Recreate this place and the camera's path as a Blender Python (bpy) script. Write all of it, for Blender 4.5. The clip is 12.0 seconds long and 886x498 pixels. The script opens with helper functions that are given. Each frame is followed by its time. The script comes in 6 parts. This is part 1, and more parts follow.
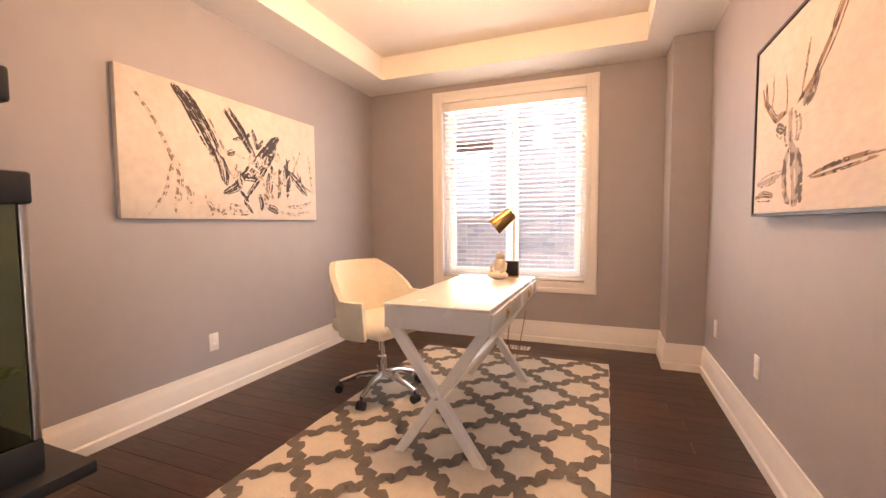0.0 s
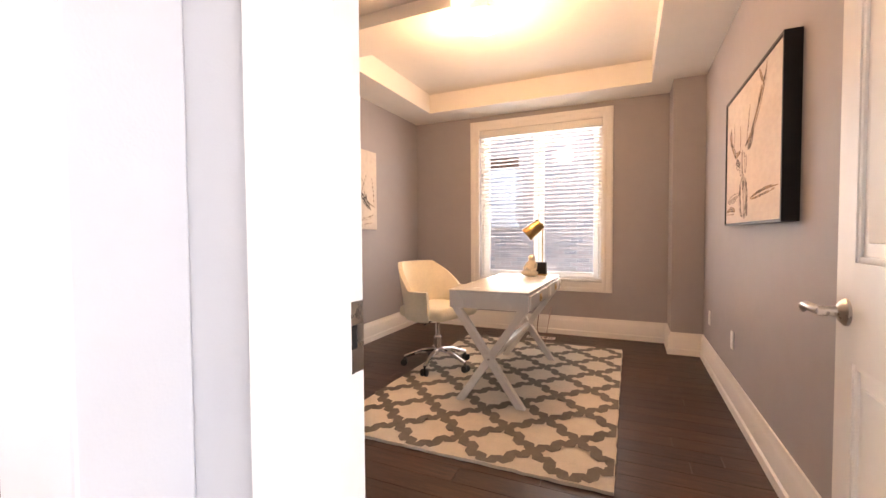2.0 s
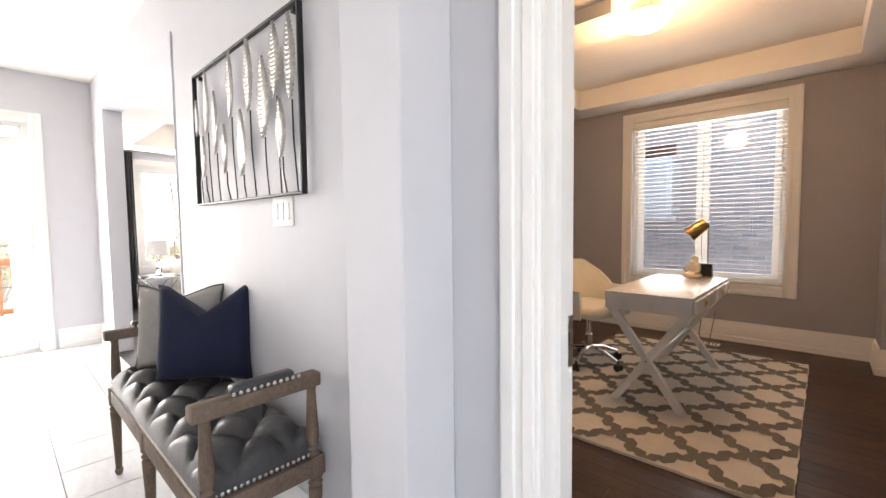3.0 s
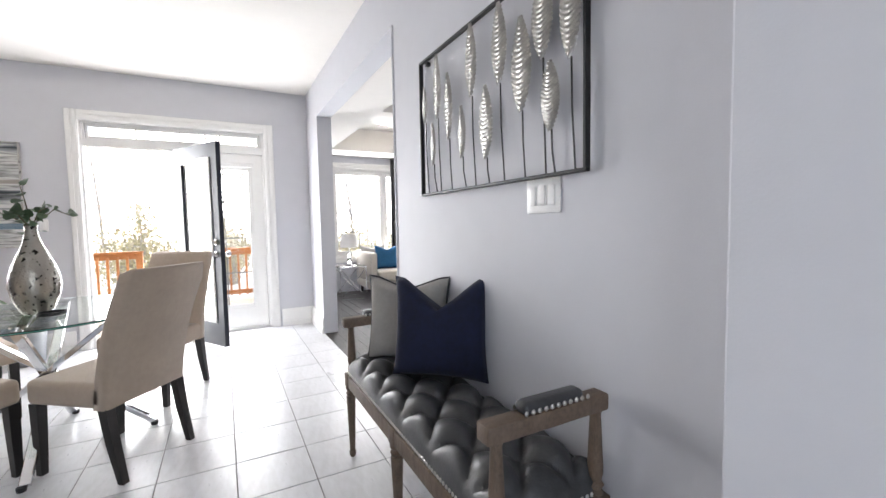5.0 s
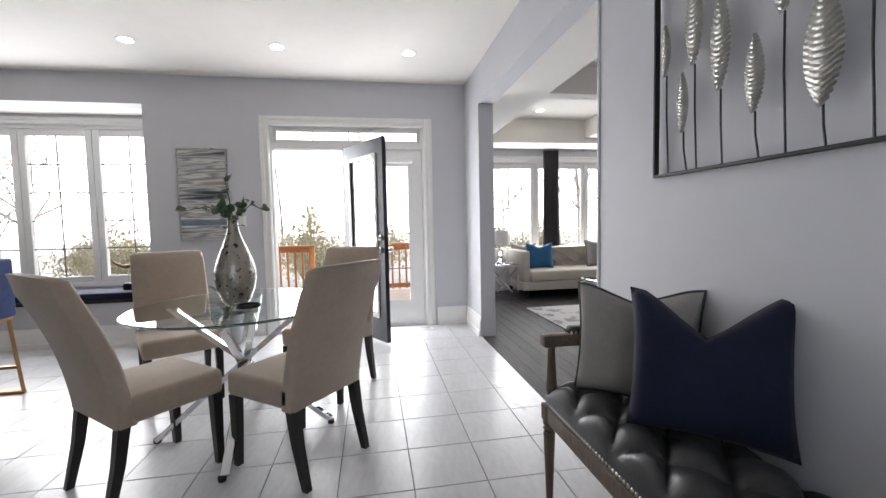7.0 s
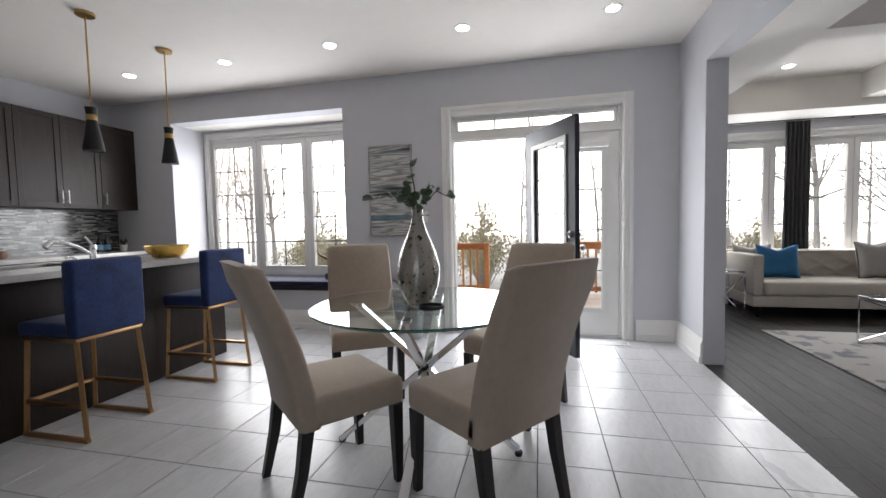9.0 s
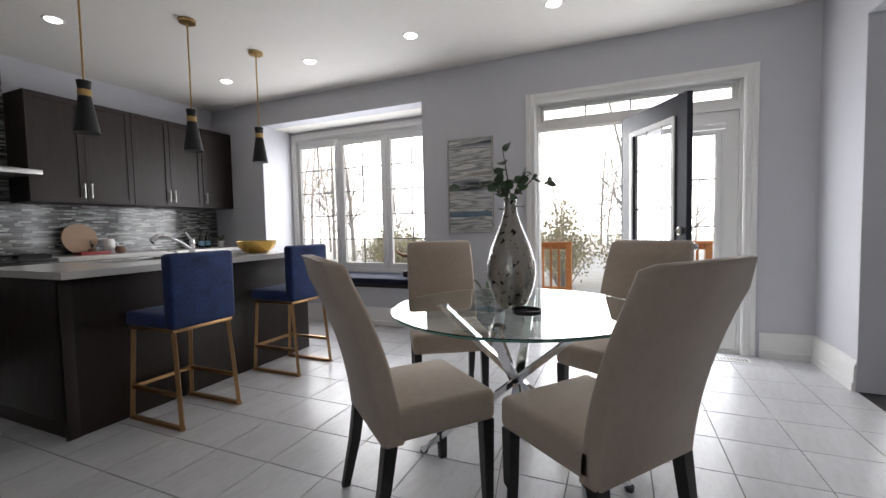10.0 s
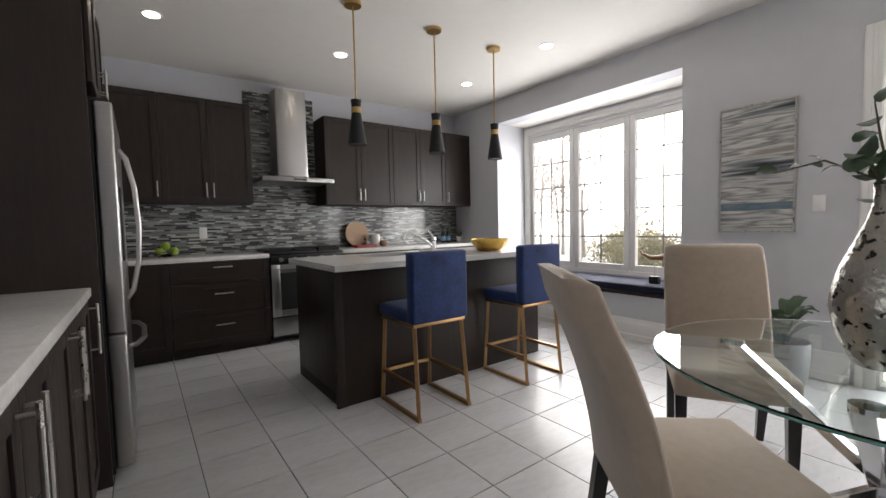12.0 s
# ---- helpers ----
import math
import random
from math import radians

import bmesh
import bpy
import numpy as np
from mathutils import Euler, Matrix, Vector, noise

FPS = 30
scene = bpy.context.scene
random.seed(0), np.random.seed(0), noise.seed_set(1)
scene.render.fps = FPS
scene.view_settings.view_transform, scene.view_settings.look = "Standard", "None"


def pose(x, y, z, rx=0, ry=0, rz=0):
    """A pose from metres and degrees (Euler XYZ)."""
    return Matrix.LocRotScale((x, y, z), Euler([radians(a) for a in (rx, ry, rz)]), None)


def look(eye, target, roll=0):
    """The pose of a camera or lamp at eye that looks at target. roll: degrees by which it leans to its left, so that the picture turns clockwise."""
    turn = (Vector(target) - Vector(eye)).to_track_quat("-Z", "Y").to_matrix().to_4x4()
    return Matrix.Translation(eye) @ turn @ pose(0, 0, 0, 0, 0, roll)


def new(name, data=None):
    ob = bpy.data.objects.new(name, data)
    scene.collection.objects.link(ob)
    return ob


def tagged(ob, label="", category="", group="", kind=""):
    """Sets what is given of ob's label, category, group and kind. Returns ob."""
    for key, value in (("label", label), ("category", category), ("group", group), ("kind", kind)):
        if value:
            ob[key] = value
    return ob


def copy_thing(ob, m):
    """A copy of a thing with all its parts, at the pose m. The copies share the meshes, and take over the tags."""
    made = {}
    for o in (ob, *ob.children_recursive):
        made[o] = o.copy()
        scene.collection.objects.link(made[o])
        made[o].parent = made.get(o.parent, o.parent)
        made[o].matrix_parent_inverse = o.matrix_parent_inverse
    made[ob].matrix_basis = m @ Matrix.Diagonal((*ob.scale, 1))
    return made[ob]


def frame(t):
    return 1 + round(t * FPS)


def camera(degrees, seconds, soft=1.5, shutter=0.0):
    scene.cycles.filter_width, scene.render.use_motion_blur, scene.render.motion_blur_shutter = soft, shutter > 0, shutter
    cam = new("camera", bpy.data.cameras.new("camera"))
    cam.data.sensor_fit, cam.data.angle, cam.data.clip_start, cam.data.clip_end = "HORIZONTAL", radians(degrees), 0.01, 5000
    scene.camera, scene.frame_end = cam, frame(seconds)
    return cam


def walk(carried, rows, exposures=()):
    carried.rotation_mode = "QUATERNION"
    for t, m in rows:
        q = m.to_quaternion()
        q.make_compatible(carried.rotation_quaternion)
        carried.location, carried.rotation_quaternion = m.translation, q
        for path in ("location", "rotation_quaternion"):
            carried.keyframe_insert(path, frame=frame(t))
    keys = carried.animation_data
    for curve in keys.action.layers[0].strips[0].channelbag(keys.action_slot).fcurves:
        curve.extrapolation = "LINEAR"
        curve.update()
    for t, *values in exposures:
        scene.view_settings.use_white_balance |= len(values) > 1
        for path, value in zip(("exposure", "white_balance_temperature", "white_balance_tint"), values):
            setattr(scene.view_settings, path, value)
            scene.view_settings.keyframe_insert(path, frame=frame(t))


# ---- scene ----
cam = camera(93.8, 12.0)
PATH = [
    (0, (5.702, 0.313, 1.152), (4.969, 2.17, 1.03), -0.4),
    (0.5, (5.706, 0.115, 1.161), (5.044, 2.001, 1.081), -0.6),
    (1, (5.736, -0.084, 1.156), (5.104, 1.813, 1.098), -0.4),
    (1.5, (5.752, -0.262, 1.143), (5.122, 1.635, 1.078), -0.7),
    (2, (5.793, -0.461, 1.13), (4.971, 1.362, 1.062), -0.4),
    (2.5, (5.873, -0.611, 1.159), (4.676, 0.989, 1.084), -1.1),
    (3, (5.801, -0.777, 1.231), (4.448, 0.691, 1.116), -0.7),
    (3.5, (5.718, -0.904, 1.227), (4.228, 0.424, 1.104), -0.9),
    (5.5, (5.193, -0.983, 1.204), (3.369, -0.171, 1.075), -1.1),
    (6, (5.088, -1.032, 1.203), (3.211, -0.354, 1.073), -1.2),
    (6.5, (4.904, -1.034, 1.193), (2.972, -0.53, 1.071), -1.1),
    (7, (4.79, -1.1, 1.194), (2.822, -0.765, 1.069), -1.2),
    (9, (4.301, -1.269, 1.149), (2.356, -1.724, 1.039), -1.2),
    (9.5, (4.197, -1.346, 1.133), (2.293, -1.949, 1.025), -1.2),
    (10, (4.113, -1.42, 1.122), (2.276, -2.203, 1.017), -1.2),
    (10.5, (4.047, -1.476, 1.148), (2.331, -2.496, 1.034), -1.0),
    (11, (3.976, -1.565, 1.153), (2.406, -2.799, 1.039), -1.1),
    (11.5, (3.911, -1.635, 1.154), (2.519, -3.068, 1.044), -1.2),
    (12, (3.867, -1.675, 1.154), (2.688, -3.287, 1.044), -1.3),
]
EXPOSURES = [(0, 3.45, 8300, 28), (1.5, 3.3, 8000, 26), (2.0, 3.2, 7800, 22), (2.5, 2.98, 7500, 18), (3.0, 2.55, 7200, 15), (3.5, 2.3, 6900, 13), (5.5, 1.8, 6600, 13), (6.5, 1.35, 6600, 13), (7.0, 1.2, 6600, 13), (9.0, 0.75, 6600, 13), (10, 0.65, 6600, 13), (12, 1.05, 6900, 13)]
walk(cam, [(t, look(eye, target, roll)) for t, eye, target, roll in PATH], EXPOSURES)

# ---- light ----
world = bpy.data.worlds.new("world")
scene.world = world
world.use_nodes = True
wn, wl = world.node_tree.nodes, world.node_tree.links
sky = wn.new("ShaderNodeTexSky")
sky.sky_type, sky.sun_disc = "NISHITA", False
SUN_FROM = Vector((-0.36, 0.80, 0.48)).normalized()
sky.sun_elevation = math.asin(SUN_FROM.z)
sky.sun_rotation = math.atan2(SUN_FROM.x, SUN_FROM.y)
wl.new(sky.outputs[0], wn["Background"].inputs[0])
wn["Background"].inputs[1].default_value = 0.15
sun_data = bpy.data.lights.new("sun", "SUN")
sun_data.energy, sun_data.angle, sun_data.color = 5.0, radians(0.5), (1.0, 0.95, 0.87)
sun = new("sun", sun_data)
sun.matrix_world = look(SUN_FROM * 30, (0, 0, 0))


LX_LAMP = -2.10


def area_lamp(name, eye, target, w, h, power, color=(0.9, 0.95, 1.0)):
    d = bpy.data.lights.new(name, "AREA")
    d.shape, d.size, d.size_y, d.energy, d.color = "RECTANGLE", w, h, power, color
    ob = new(name, d)
    ob.matrix_world = look(eye, target)
    return ob


area_lamp("daylight_patio_door", (-0.025, -1.33, 1.12), (1, -1.33, 1.12), 1.6, 2.1, 30)
area_lamp("daylight_kitchen_window", (-0.5, -4.54, 1.45), (1, -4.54, 1.45), 2.0, 1.5, 28)
area_lamp("daylight_living_window", (LX_LAMP, 2.67, 1.42), (0, 2.67, 1.42), 3.5, 1.5, 45)
area_lamp("daylight_office_window", (4.816, 4.415, 1.5), (4.816, 3, 1.5), 1.3, 1.65, 4.6)
# added fill lamp on the unseen hall side, brightens bench wall and door casing
area_lamp("hall_fill_light", (7.0, -1.2, 1.5), (5, -1.0, 1.3), 1.2, 1.9, 4.0)


def lamp(name, at, power, color, radius=0.05):
    d = bpy.data.lights.new(name, "POINT")
    d.energy, d.color, d.shadow_soft_size = power, color, radius
    ob = new(name, d)
    ob.location = at
    return ob


lamp("office_lamp_bulb", (4.825, 2.41, 2.40), 6.3, (1.0, 0.62, 0.33), 0.14)

# ---- materials ----
def material(name, base, rough=0.6, metal=0.0, vary=0.0, scale=8.0, bump=0.0, bump_scale=60.0, second=None, stretch=(1, 1, 1), coat=0.0, rand=0.0, sheen=0.0, spec=0.5):
    """A surface whose colour wanders between base and second at two scales, with a fine relief."""
    m = bpy.data.materials.new(name)
    m.use_nodes = True
    n, l = m.node_tree.nodes, m.node_tree.links
    b = n["Principled BSDF"]
    b.inputs["Roughness"].default_value, b.inputs["Metallic"].default_value = rough, metal
    b.inputs["Coat Weight"].default_value, b.inputs["Sheen Weight"].default_value = coat, sheen
    b.inputs["Specular IOR Level"].default_value = spec
    b.inputs["Base Color"].default_value = (*base, 1)
    tc, mp = n.new("ShaderNodeTexCoord"), n.new("ShaderNodeMapping")
    mp.inputs["Scale"].default_value = stretch
    l.new(tc.outputs["Object"], mp.inputs[0])
    if vary or second:
        t1, t2, mx = n.new("ShaderNodeTexNoise"), n.new("ShaderNodeTexNoise"), n.new("ShaderNodeMath")
        t1.inputs["Scale"].default_value, t2.inputs["Scale"].default_value = scale, scale * 7
        t1.inputs["Detail"].default_value, t2.inputs["Detail"].default_value = 5, 4
        l.new(mp.outputs[0], t1.inputs[0]), l.new(mp.outputs[0], t2.inputs[0])
        mx.operation = "ADD"
        l.new(t1.outputs[0], mx.inputs[0]), l.new(t2.outputs[0], mx.inputs[1])
        ramp = n.new("ShaderNodeMapRange")
        ramp.inputs[1].default_value, ramp.inputs[2].default_value = 0.7, 1.3
        l.new(mx.outputs[0], ramp.inputs[0])
        mix = n.new("ShaderNodeMix")
        mix.data_type = "RGBA"
        dark = second or tuple(c * (1 - vary) for c in base)
        mix.inputs[6].default_value, mix.inputs[7].default_value = (*base, 1), (*dark, 1)
        l.new(ramp.outputs[0], mix.inputs[0])
        out = mix.outputs[2]
        if rand:
            info, hsv, mr = n.new("ShaderNodeObjectInfo"), n.new("ShaderNodeHueSaturation"), n.new("ShaderNodeMapRange")
            mr.inputs[3].default_value, mr.inputs[4].default_value = 1 - rand, 1 + rand
            l.new(info.outputs["Random"], mr.inputs[0]), l.new(mr.outputs[0], hsv.inputs["Value"]), l.new(out, hsv.inputs["Color"])
            out = hsv.outputs[0]
        l.new(out, b.inputs["Base Color"])
        rr = n.new("ShaderNodeMapRange")
        rr.inputs[3].default_value, rr.inputs[4].default_value = max(rough - 0.06, 0.02), min(rough + 0.08, 1)
        l.new(t1.outputs[0], rr.inputs[0]), l.new(rr.outputs[0], b.inputs["Roughness"])
    if bump:
        t3, bp = n.new("ShaderNodeTexNoise"), n.new("ShaderNodeBump")
        t3.inputs["Scale"].default_value, t3.inputs["Detail"].default_value = bump_scale, 4
        bp.inputs["Strength"].default_value, bp.inputs["Distance"].default_value = bump, 0.004
        l.new(mp.outputs[0], t3.inputs[0]), l.new(t3.outputs[0], bp.inputs["Height"]), l.new(bp.outputs[0], b.inputs["Normal"])
    return m


def emitter(name, color, strength):
    m = bpy.data.materials.new(name)
    m.use_nodes = True
    b = m.node_tree.nodes["Principled BSDF"]
    b.inputs["Base Color"].default_value = (*color, 1)
    b.inputs["Emission Color"].default_value, b.inputs["Emission Strength"].default_value = (*color, 1), strength
    return m


def glass(name, tint=(1, 1, 1), ior=1.45, rough=0.0):
    m = bpy.data.materials.new(name)
    m.use_nodes = True
    b = m.node_tree.nodes["Principled BSDF"]
    b.inputs["Base Color"].default_value, b.inputs["Roughness"].default_value = (*tint, 1), rough
    b.inputs["Transmission Weight"].default_value, b.inputs["IOR"].default_value = 1.0, ior
    return m


def mixed(name, base, spots, amount, scale, rough=0.4, kind="NOISE", metal=0.0, bump=0.0):
    """Two colours parted by a sharp-edged noise: marks, flecks or streaks of a shape of their own."""
    m = material(name, base, rough, metal, bump=bump)
    n, l = m.node_tree.nodes, m.node_tree.links
    tc = n.new("ShaderNodeTexCoord")
    t = n.new("ShaderNodeTexNoise") if kind == "NOISE" else n.new("ShaderNodeTexVoronoi")
    t.inputs["Scale"].default_value = scale
    l.new(tc.outputs["Object"], t.inputs[0])
    r = n.new("ShaderNodeValToRGB")
    r.color_ramp.elements[0].position, r.color_ramp.elements[1].position = amount, min(amount + 0.06, 1)
    r.color_ramp.elements[0].color, r.color_ramp.elements[1].color = (*base, 1), (*spots, 1)
    if kind != "NOISE":
        r.color_ramp.elements[0].color, r.color_ramp.elements[1].color = (*spots, 1), (*base, 1)
    l.new(t.outputs[0], r.inputs[0]), l.new(r.outputs[0], n["Principled BSDF"].inputs["Base Color"])
    return m


WALL = material("wall_paint_blue_grey", (0.56, 0.56, 0.59), 0.62, vary=0.04, scale=1.2, bump=0.08, bump_scale=160)
WALL_OFFICE = material("wall_paint_warm_grey", (0.36, 0.345, 0.36), 0.6, vary=0.05, scale=1.2, bump=0.08, bump_scale=160)
CEILING = material("ceiling_paint", (0.82, 0.785, 0.735), 0.75, vary=0.03, scale=1.5, bump=0.1, bump_scale=120)
TRIM = material("white_trim_paint", (0.80, 0.79, 0.77), 0.38, vary=0.04, scale=3, bump=0.03)
TILE = material("white_marbled_tile", (0.64, 0.64, 0.655), 0.28, second=(0.53, 0.525, 0.53), scale=1.6, stretch=(1, 3.2, 1), rand=0.03, bump=0.02, bump_scale=20)
GROUT = material("grey_grout", (0.24, 0.23, 0.22), 0.9, vary=0.25, scale=20)
WOOD_OFFICE = material("dark_walnut_plank", (0.078, 0.034, 0.018), 0.38, second=(0.024, 0.011, 0.007), scale=5, stretch=(1, 12, 12), rand=0.28, bump=0.12, bump_scale=30)
WOOD_LIVING = material("dark_grey_plank", (0.034, 0.028, 0.026), 0.58, second=(0.017, 0.014, 0.013), scale=5, stretch=(1, 12, 12), rand=0.2, bump=0.12, bump_scale=30, spec=0.3)
GAP = material("dark_gap", (0.012, 0.009, 0.007), 0.9, vary=0.2, scale=10)


# ---- building blocks ----
def bx(bm, x0, y0, z0, x1, y1, z1, bev=0.0, seg=2):
    """Adds a box, with rounded edges if bev is given."""
    b2 = bm if not bev else bmesh.new()
    vs = [b2.verts.new((x, y, z)) for z in (z0, z1) for y in (y0, y1) for x in (x0, x1)]
    for f in ((0, 2, 3, 1), (4, 5, 7, 6), (0, 1, 5, 4), (2, 6, 7, 3), (0, 4, 6, 2), (1, 3, 7, 5)):
        b2.faces.new([vs[i] for i in f])
    if bev:
        bev = min(bev, 0.49 * min(abs(x1 - x0), abs(y1 - y0), abs(z1 - z0)))
        bmesh.ops.bevel(b2, geom=b2.edges[:], offset=bev, segments=seg, affect="EDGES", profile=0.5)
        join(bm, b2)
    return bm


def join(bm, other, m=None):
    tmp = bpy.data.meshes.new("tmp")
    if m is not None:
        bmesh.ops.transform(other, matrix=m, verts=other.verts[:])
    other.to_mesh(tmp)
    other.free()
    bm.from_mesh(tmp)
    bpy.data.meshes.remove(tmp)
    return bm


def box(x0, y0, z0, x1, y1, z1, bev=0.0, seg=2):
    return bx(bmesh.new(), x0, y0, z0, x1, y1, z1, bev, seg)


def lathe(profile, steps=32, bm=None, at=(0, 0, 0)):
    """A turned body from (radius, height) pairs."""
    bm = bm or bmesh.new()
    rings = []
    for r, z in profile:
        rings.append([bm.verts.new((at[0] + r * math.cos(2 * math.pi * k / steps), at[1] + r * math.sin(2 * math.pi * k / steps), at[2] + z)) for k in range(steps)])
    for a, b in zip(rings, rings[1:]):
        for k in range(steps):
            bm.faces.new((a[k], a[(k + 1) % steps], b[(k + 1) % steps], b[k]))
    bm.faces.new(rings[0][::-1]), bm.faces.new(rings[-1])
    return bm


def tube(points, radius, steps=10, bm=None, square=False):
    """A rod along a list of points; radius may be a list."""
    bm = bm or bmesh.new()
    pts = [Vector(p) for p in points]
    rads = radius if isinstance(radius, (list, tuple)) else [radius] * len(pts)
    if square:
        steps = 4
    rings, side = [], None
    for i, p in enumerate(pts):
        d = (pts[min(i + 1, len(pts) - 1)] - pts[max(i - 1, 0)]).normalized()
        if side is None:
            side = d.orthogonal().normalized() if abs(d.z) > 0.95 else d.cross(Vector((0, 0, 1))).normalized()
        side = (side - d * side.dot(d)).normalized()
        up = side.cross(d)
        off = math.pi / 4 if square else 0
        rings.append([bm.verts.new(p + rads[i] * (math.cos(off + 2 * math.pi * k / steps) * side + math.sin(off + 2 * math.pi * k / steps) * up)) for k in range(steps)])
    for a, b in zip(rings, rings[1:]):
        for k in range(steps):
            bm.faces.new((a[k], a[(k + 1) % steps], b[(k + 1) % steps], b[k]))
    bm.faces.new(rings[0][::-1]), bm.faces.new(rings[-1])
    return bm


def mesh_ob(name, bm, mat, smooth=None):
    bmesh.ops.recalc_face_normals(bm, faces=bm.faces[:])
    me = bpy.data.meshes.new(name)
    bm.to_mesh(me)
    bm.free()
    me.materials.append(mat)
    if smooth:
        me.polygons.foreach_set("use_smooth", [True] * len(me.polygons))
        me.set_sharp_from_angle(angle=radians(smooth))
    return new(name, me)


def part(name, bm, mat, parent, label="", smooth=35, m=None):
    """One mesh object under a thing or under a part, in the thing's own coordinates."""
    ob = mesh_ob(name, bm, mat, smooth)
    ob.parent = parent
    if m is not None:
        ob.matrix_basis = m
    if label:
        ob["label"] = label
    return ob


def piece(name, mesh, parent, m):
    ob = new(name, mesh)
    ob.parent = parent
    ob.matrix_basis = m
    return ob


def thing(name, label, category, at=pose(0, 0, 0), group="", kind=""):
    ob = new(name)
    ob.empty_display_size = 0.1
    ob.matrix_world = at
    return tagged(ob, label, category, group, kind)


def structure(name, bm, mat, label, category, smooth=None):
    return tagged(mesh_ob(name, bm, mat, smooth), label, category, kind="structure")


def shared_mesh(name, bm, mat, smooth=None):
    bmesh.ops.recalc_face_normals(bm, faces=bm.faces[:])
    me = bpy.data.meshes.new(name)
    bm.to_mesh(me)
    bm.free()
    me.materials.append(mat)
    if smooth:
        me.polygons.foreach_set("use_smooth", [True] * len(me.polygons))
        me.set_sharp_from_angle(angle=radians(smooth))
    return me


def strip(bm, line, profile):
    """Sweeps a profile of (out, up) along a floor line of (x, y) points; out is to the left of the way."""
    pts = [Vector((x, y, 0)) for x, y in line]
    rings = []
    for i, p in enumerate(pts):
        a = (p - pts[i - 1]).normalized() if i else None
        b = (pts[i + 1] - p).normalized() if i + 1 < len(pts) else None
        na = Vector((-a.y, a.x, 0)) if a else None
        nb = Vector((-b.y, b.x, 0)) if b else None
        n = (na + nb) / (1 + na.dot(nb)) if na and nb else (na or nb)
        rings.append([bm.verts.new(p + n * o + Vector((0, 0, z))) for o, z in profile])
    for a, b in zip(rings, rings[1:]):
        for k in range(len(profile)):
            bm.faces.new((a[k], a[(k + 1) % len(profile)], b[(k + 1) % len(profile)], b[k]))
    bm.faces.new(rings[0][::-1]), bm.faces.new(rings[-1])
    return bm


# ---- structure ----
CEIL, SOFFIT = 2.78, 2.548
KB = -6.61          # kitchen back wall
H = CEIL + 0.3
# patio-side wall (x = 0) with the window bay and the patio door
w = bmesh.new()
for y0, y1, z0, z1 in ((KB, -5.70, 0, H), (-5.70, -3.39, 0, 0.44), (-5.70, -3.39, 2.48, H), (-3.39, -2.20, 0, H), (-2.20, -0.46, 2.32, H), (-0.46, 0.14, 0, H)):
    bx(w, -0.2, y0, z0, 0, y1, z1)
structure("wall_west", w, WALL, "pale blue-grey painted wall with patio door and window bay", "wall")
# bay: cheeks, head and back wall round the window
w = bmesh.new()
bx(w, -0.62, -5.82, 0.0, -0.2, -5.70, 2.6), bx(w, -0.62, -3.39, 0.0, -0.2, -3.27, 2.6)
bx(w, -0.62, -5.70, 0, -0.52, -3.39, 0.56), bx(w, -0.62, -5.70, 2.38, -0.52, -3.39, 2.6)
structure("wall_window_bay", w, WALL, "pale blue-grey painted cheeks of the window bay", "wall")
structure("ceiling_window_bay", box(-0.52, -5.70, 2.482, -0.2, -3.39, 2.6), CEILING, "white painted head of the window bay", "ceiling")
# wall between dining side and living room, bench wall
w = bmesh.new()
bx(w, 0, 0, 0, 0.645, 0.14, H), bx(w, 0.645, 0, 2.395, 2.91, 0.14, H), bx(w, 2.91, 0, 0, 3.0, 0.14, H), bx(w, 3.0, 0, 0, 5.37, 0.12, H)
bx(w, 5.37, 0, 2.06, 6.19, 0.12, H), bx(w, 6.19, 0, 0, 7.3, 0.12, H)
structure("wall_north", w, WALL, "pale blue-grey painted wall with wide living room opening", "wall")
structure("wall_column", box(4.90, -0.17, 0, 5.12, 0.0, CEIL, 0.006), WALL, "pale grey painted chase boxed out of the wall", "wall")
structure("wall_south", box(-0.2, KB - 0.15, 0, 4.83, KB, H), WALL, "pale grey painted kitchen back wall", "wall")
w = bmesh.new()
bx(w, 4.68, KB, 0, 4.83, -2.35, H), bx(w, 4.83, -2.5, 0, 7.3, -2.35, H)
bx(w, 7.15, -2.35, 0, 7.3, -1.85, H), bx(w, 7.15, -0.55, 0, 7.3, 0, H), bx(w, 7.15, -1.85, 2.3, 7.3, -0.55, H)
structure("wall_east", w, WALL, "pale grey painted hall wall", "wall")
# office
w = bmesh.new()
bx(w, 3.0, 0.12, 0, 3.265, 4.35, H), bx(w, 6.41, 0.12, 0, 6.50, 4.35, H), bx(w, 6.15, 3.94, 0, 6.41, 4.35, SOFFIT)
bx(w, 3.0, 4.35, 0, 4.115, 4.53, H), bx(w, 5.517, 4.35, 0, 6.50, 4.53, H), bx(w, 4.115, 4.35, 0, 5.517, 4.53, 0.60), bx(w, 4.115, 4.35, 2.38, 5.517, 4.53, H)
bx(w, 3.265, 0.12, 0, 5.37, 0.126, 2.6), bx(w, 5.37, 0.12, 2.06, 6.19, 0.126, 2.6), bx(w, 6.19, 0.12, 0, 6.41, 0.126, 2.6)
structure("wall_office", w, WALL_OFFICE, "warm grey painted office walls with one window", "wall")
c = bmesh.new()
bx(c, 3.265, 0.126, SOFFIT, 3.655, 4.35, H), bx(c, 5.97, 0.126, SOFFIT, 6.41, 4.35, H), bx(c, 3.655, 3.935, SOFFIT, 5.97, 4.35, H), bx(c, 3.655, 0.126, SOFFIT, 5.97, 0.67, H)
bx(c, 3.655, 0.67, 2.76, 5.97, 3.935, H)
bx(c, 3.655, 2.15, 2.66, 4.685, 2.55, 2.76)
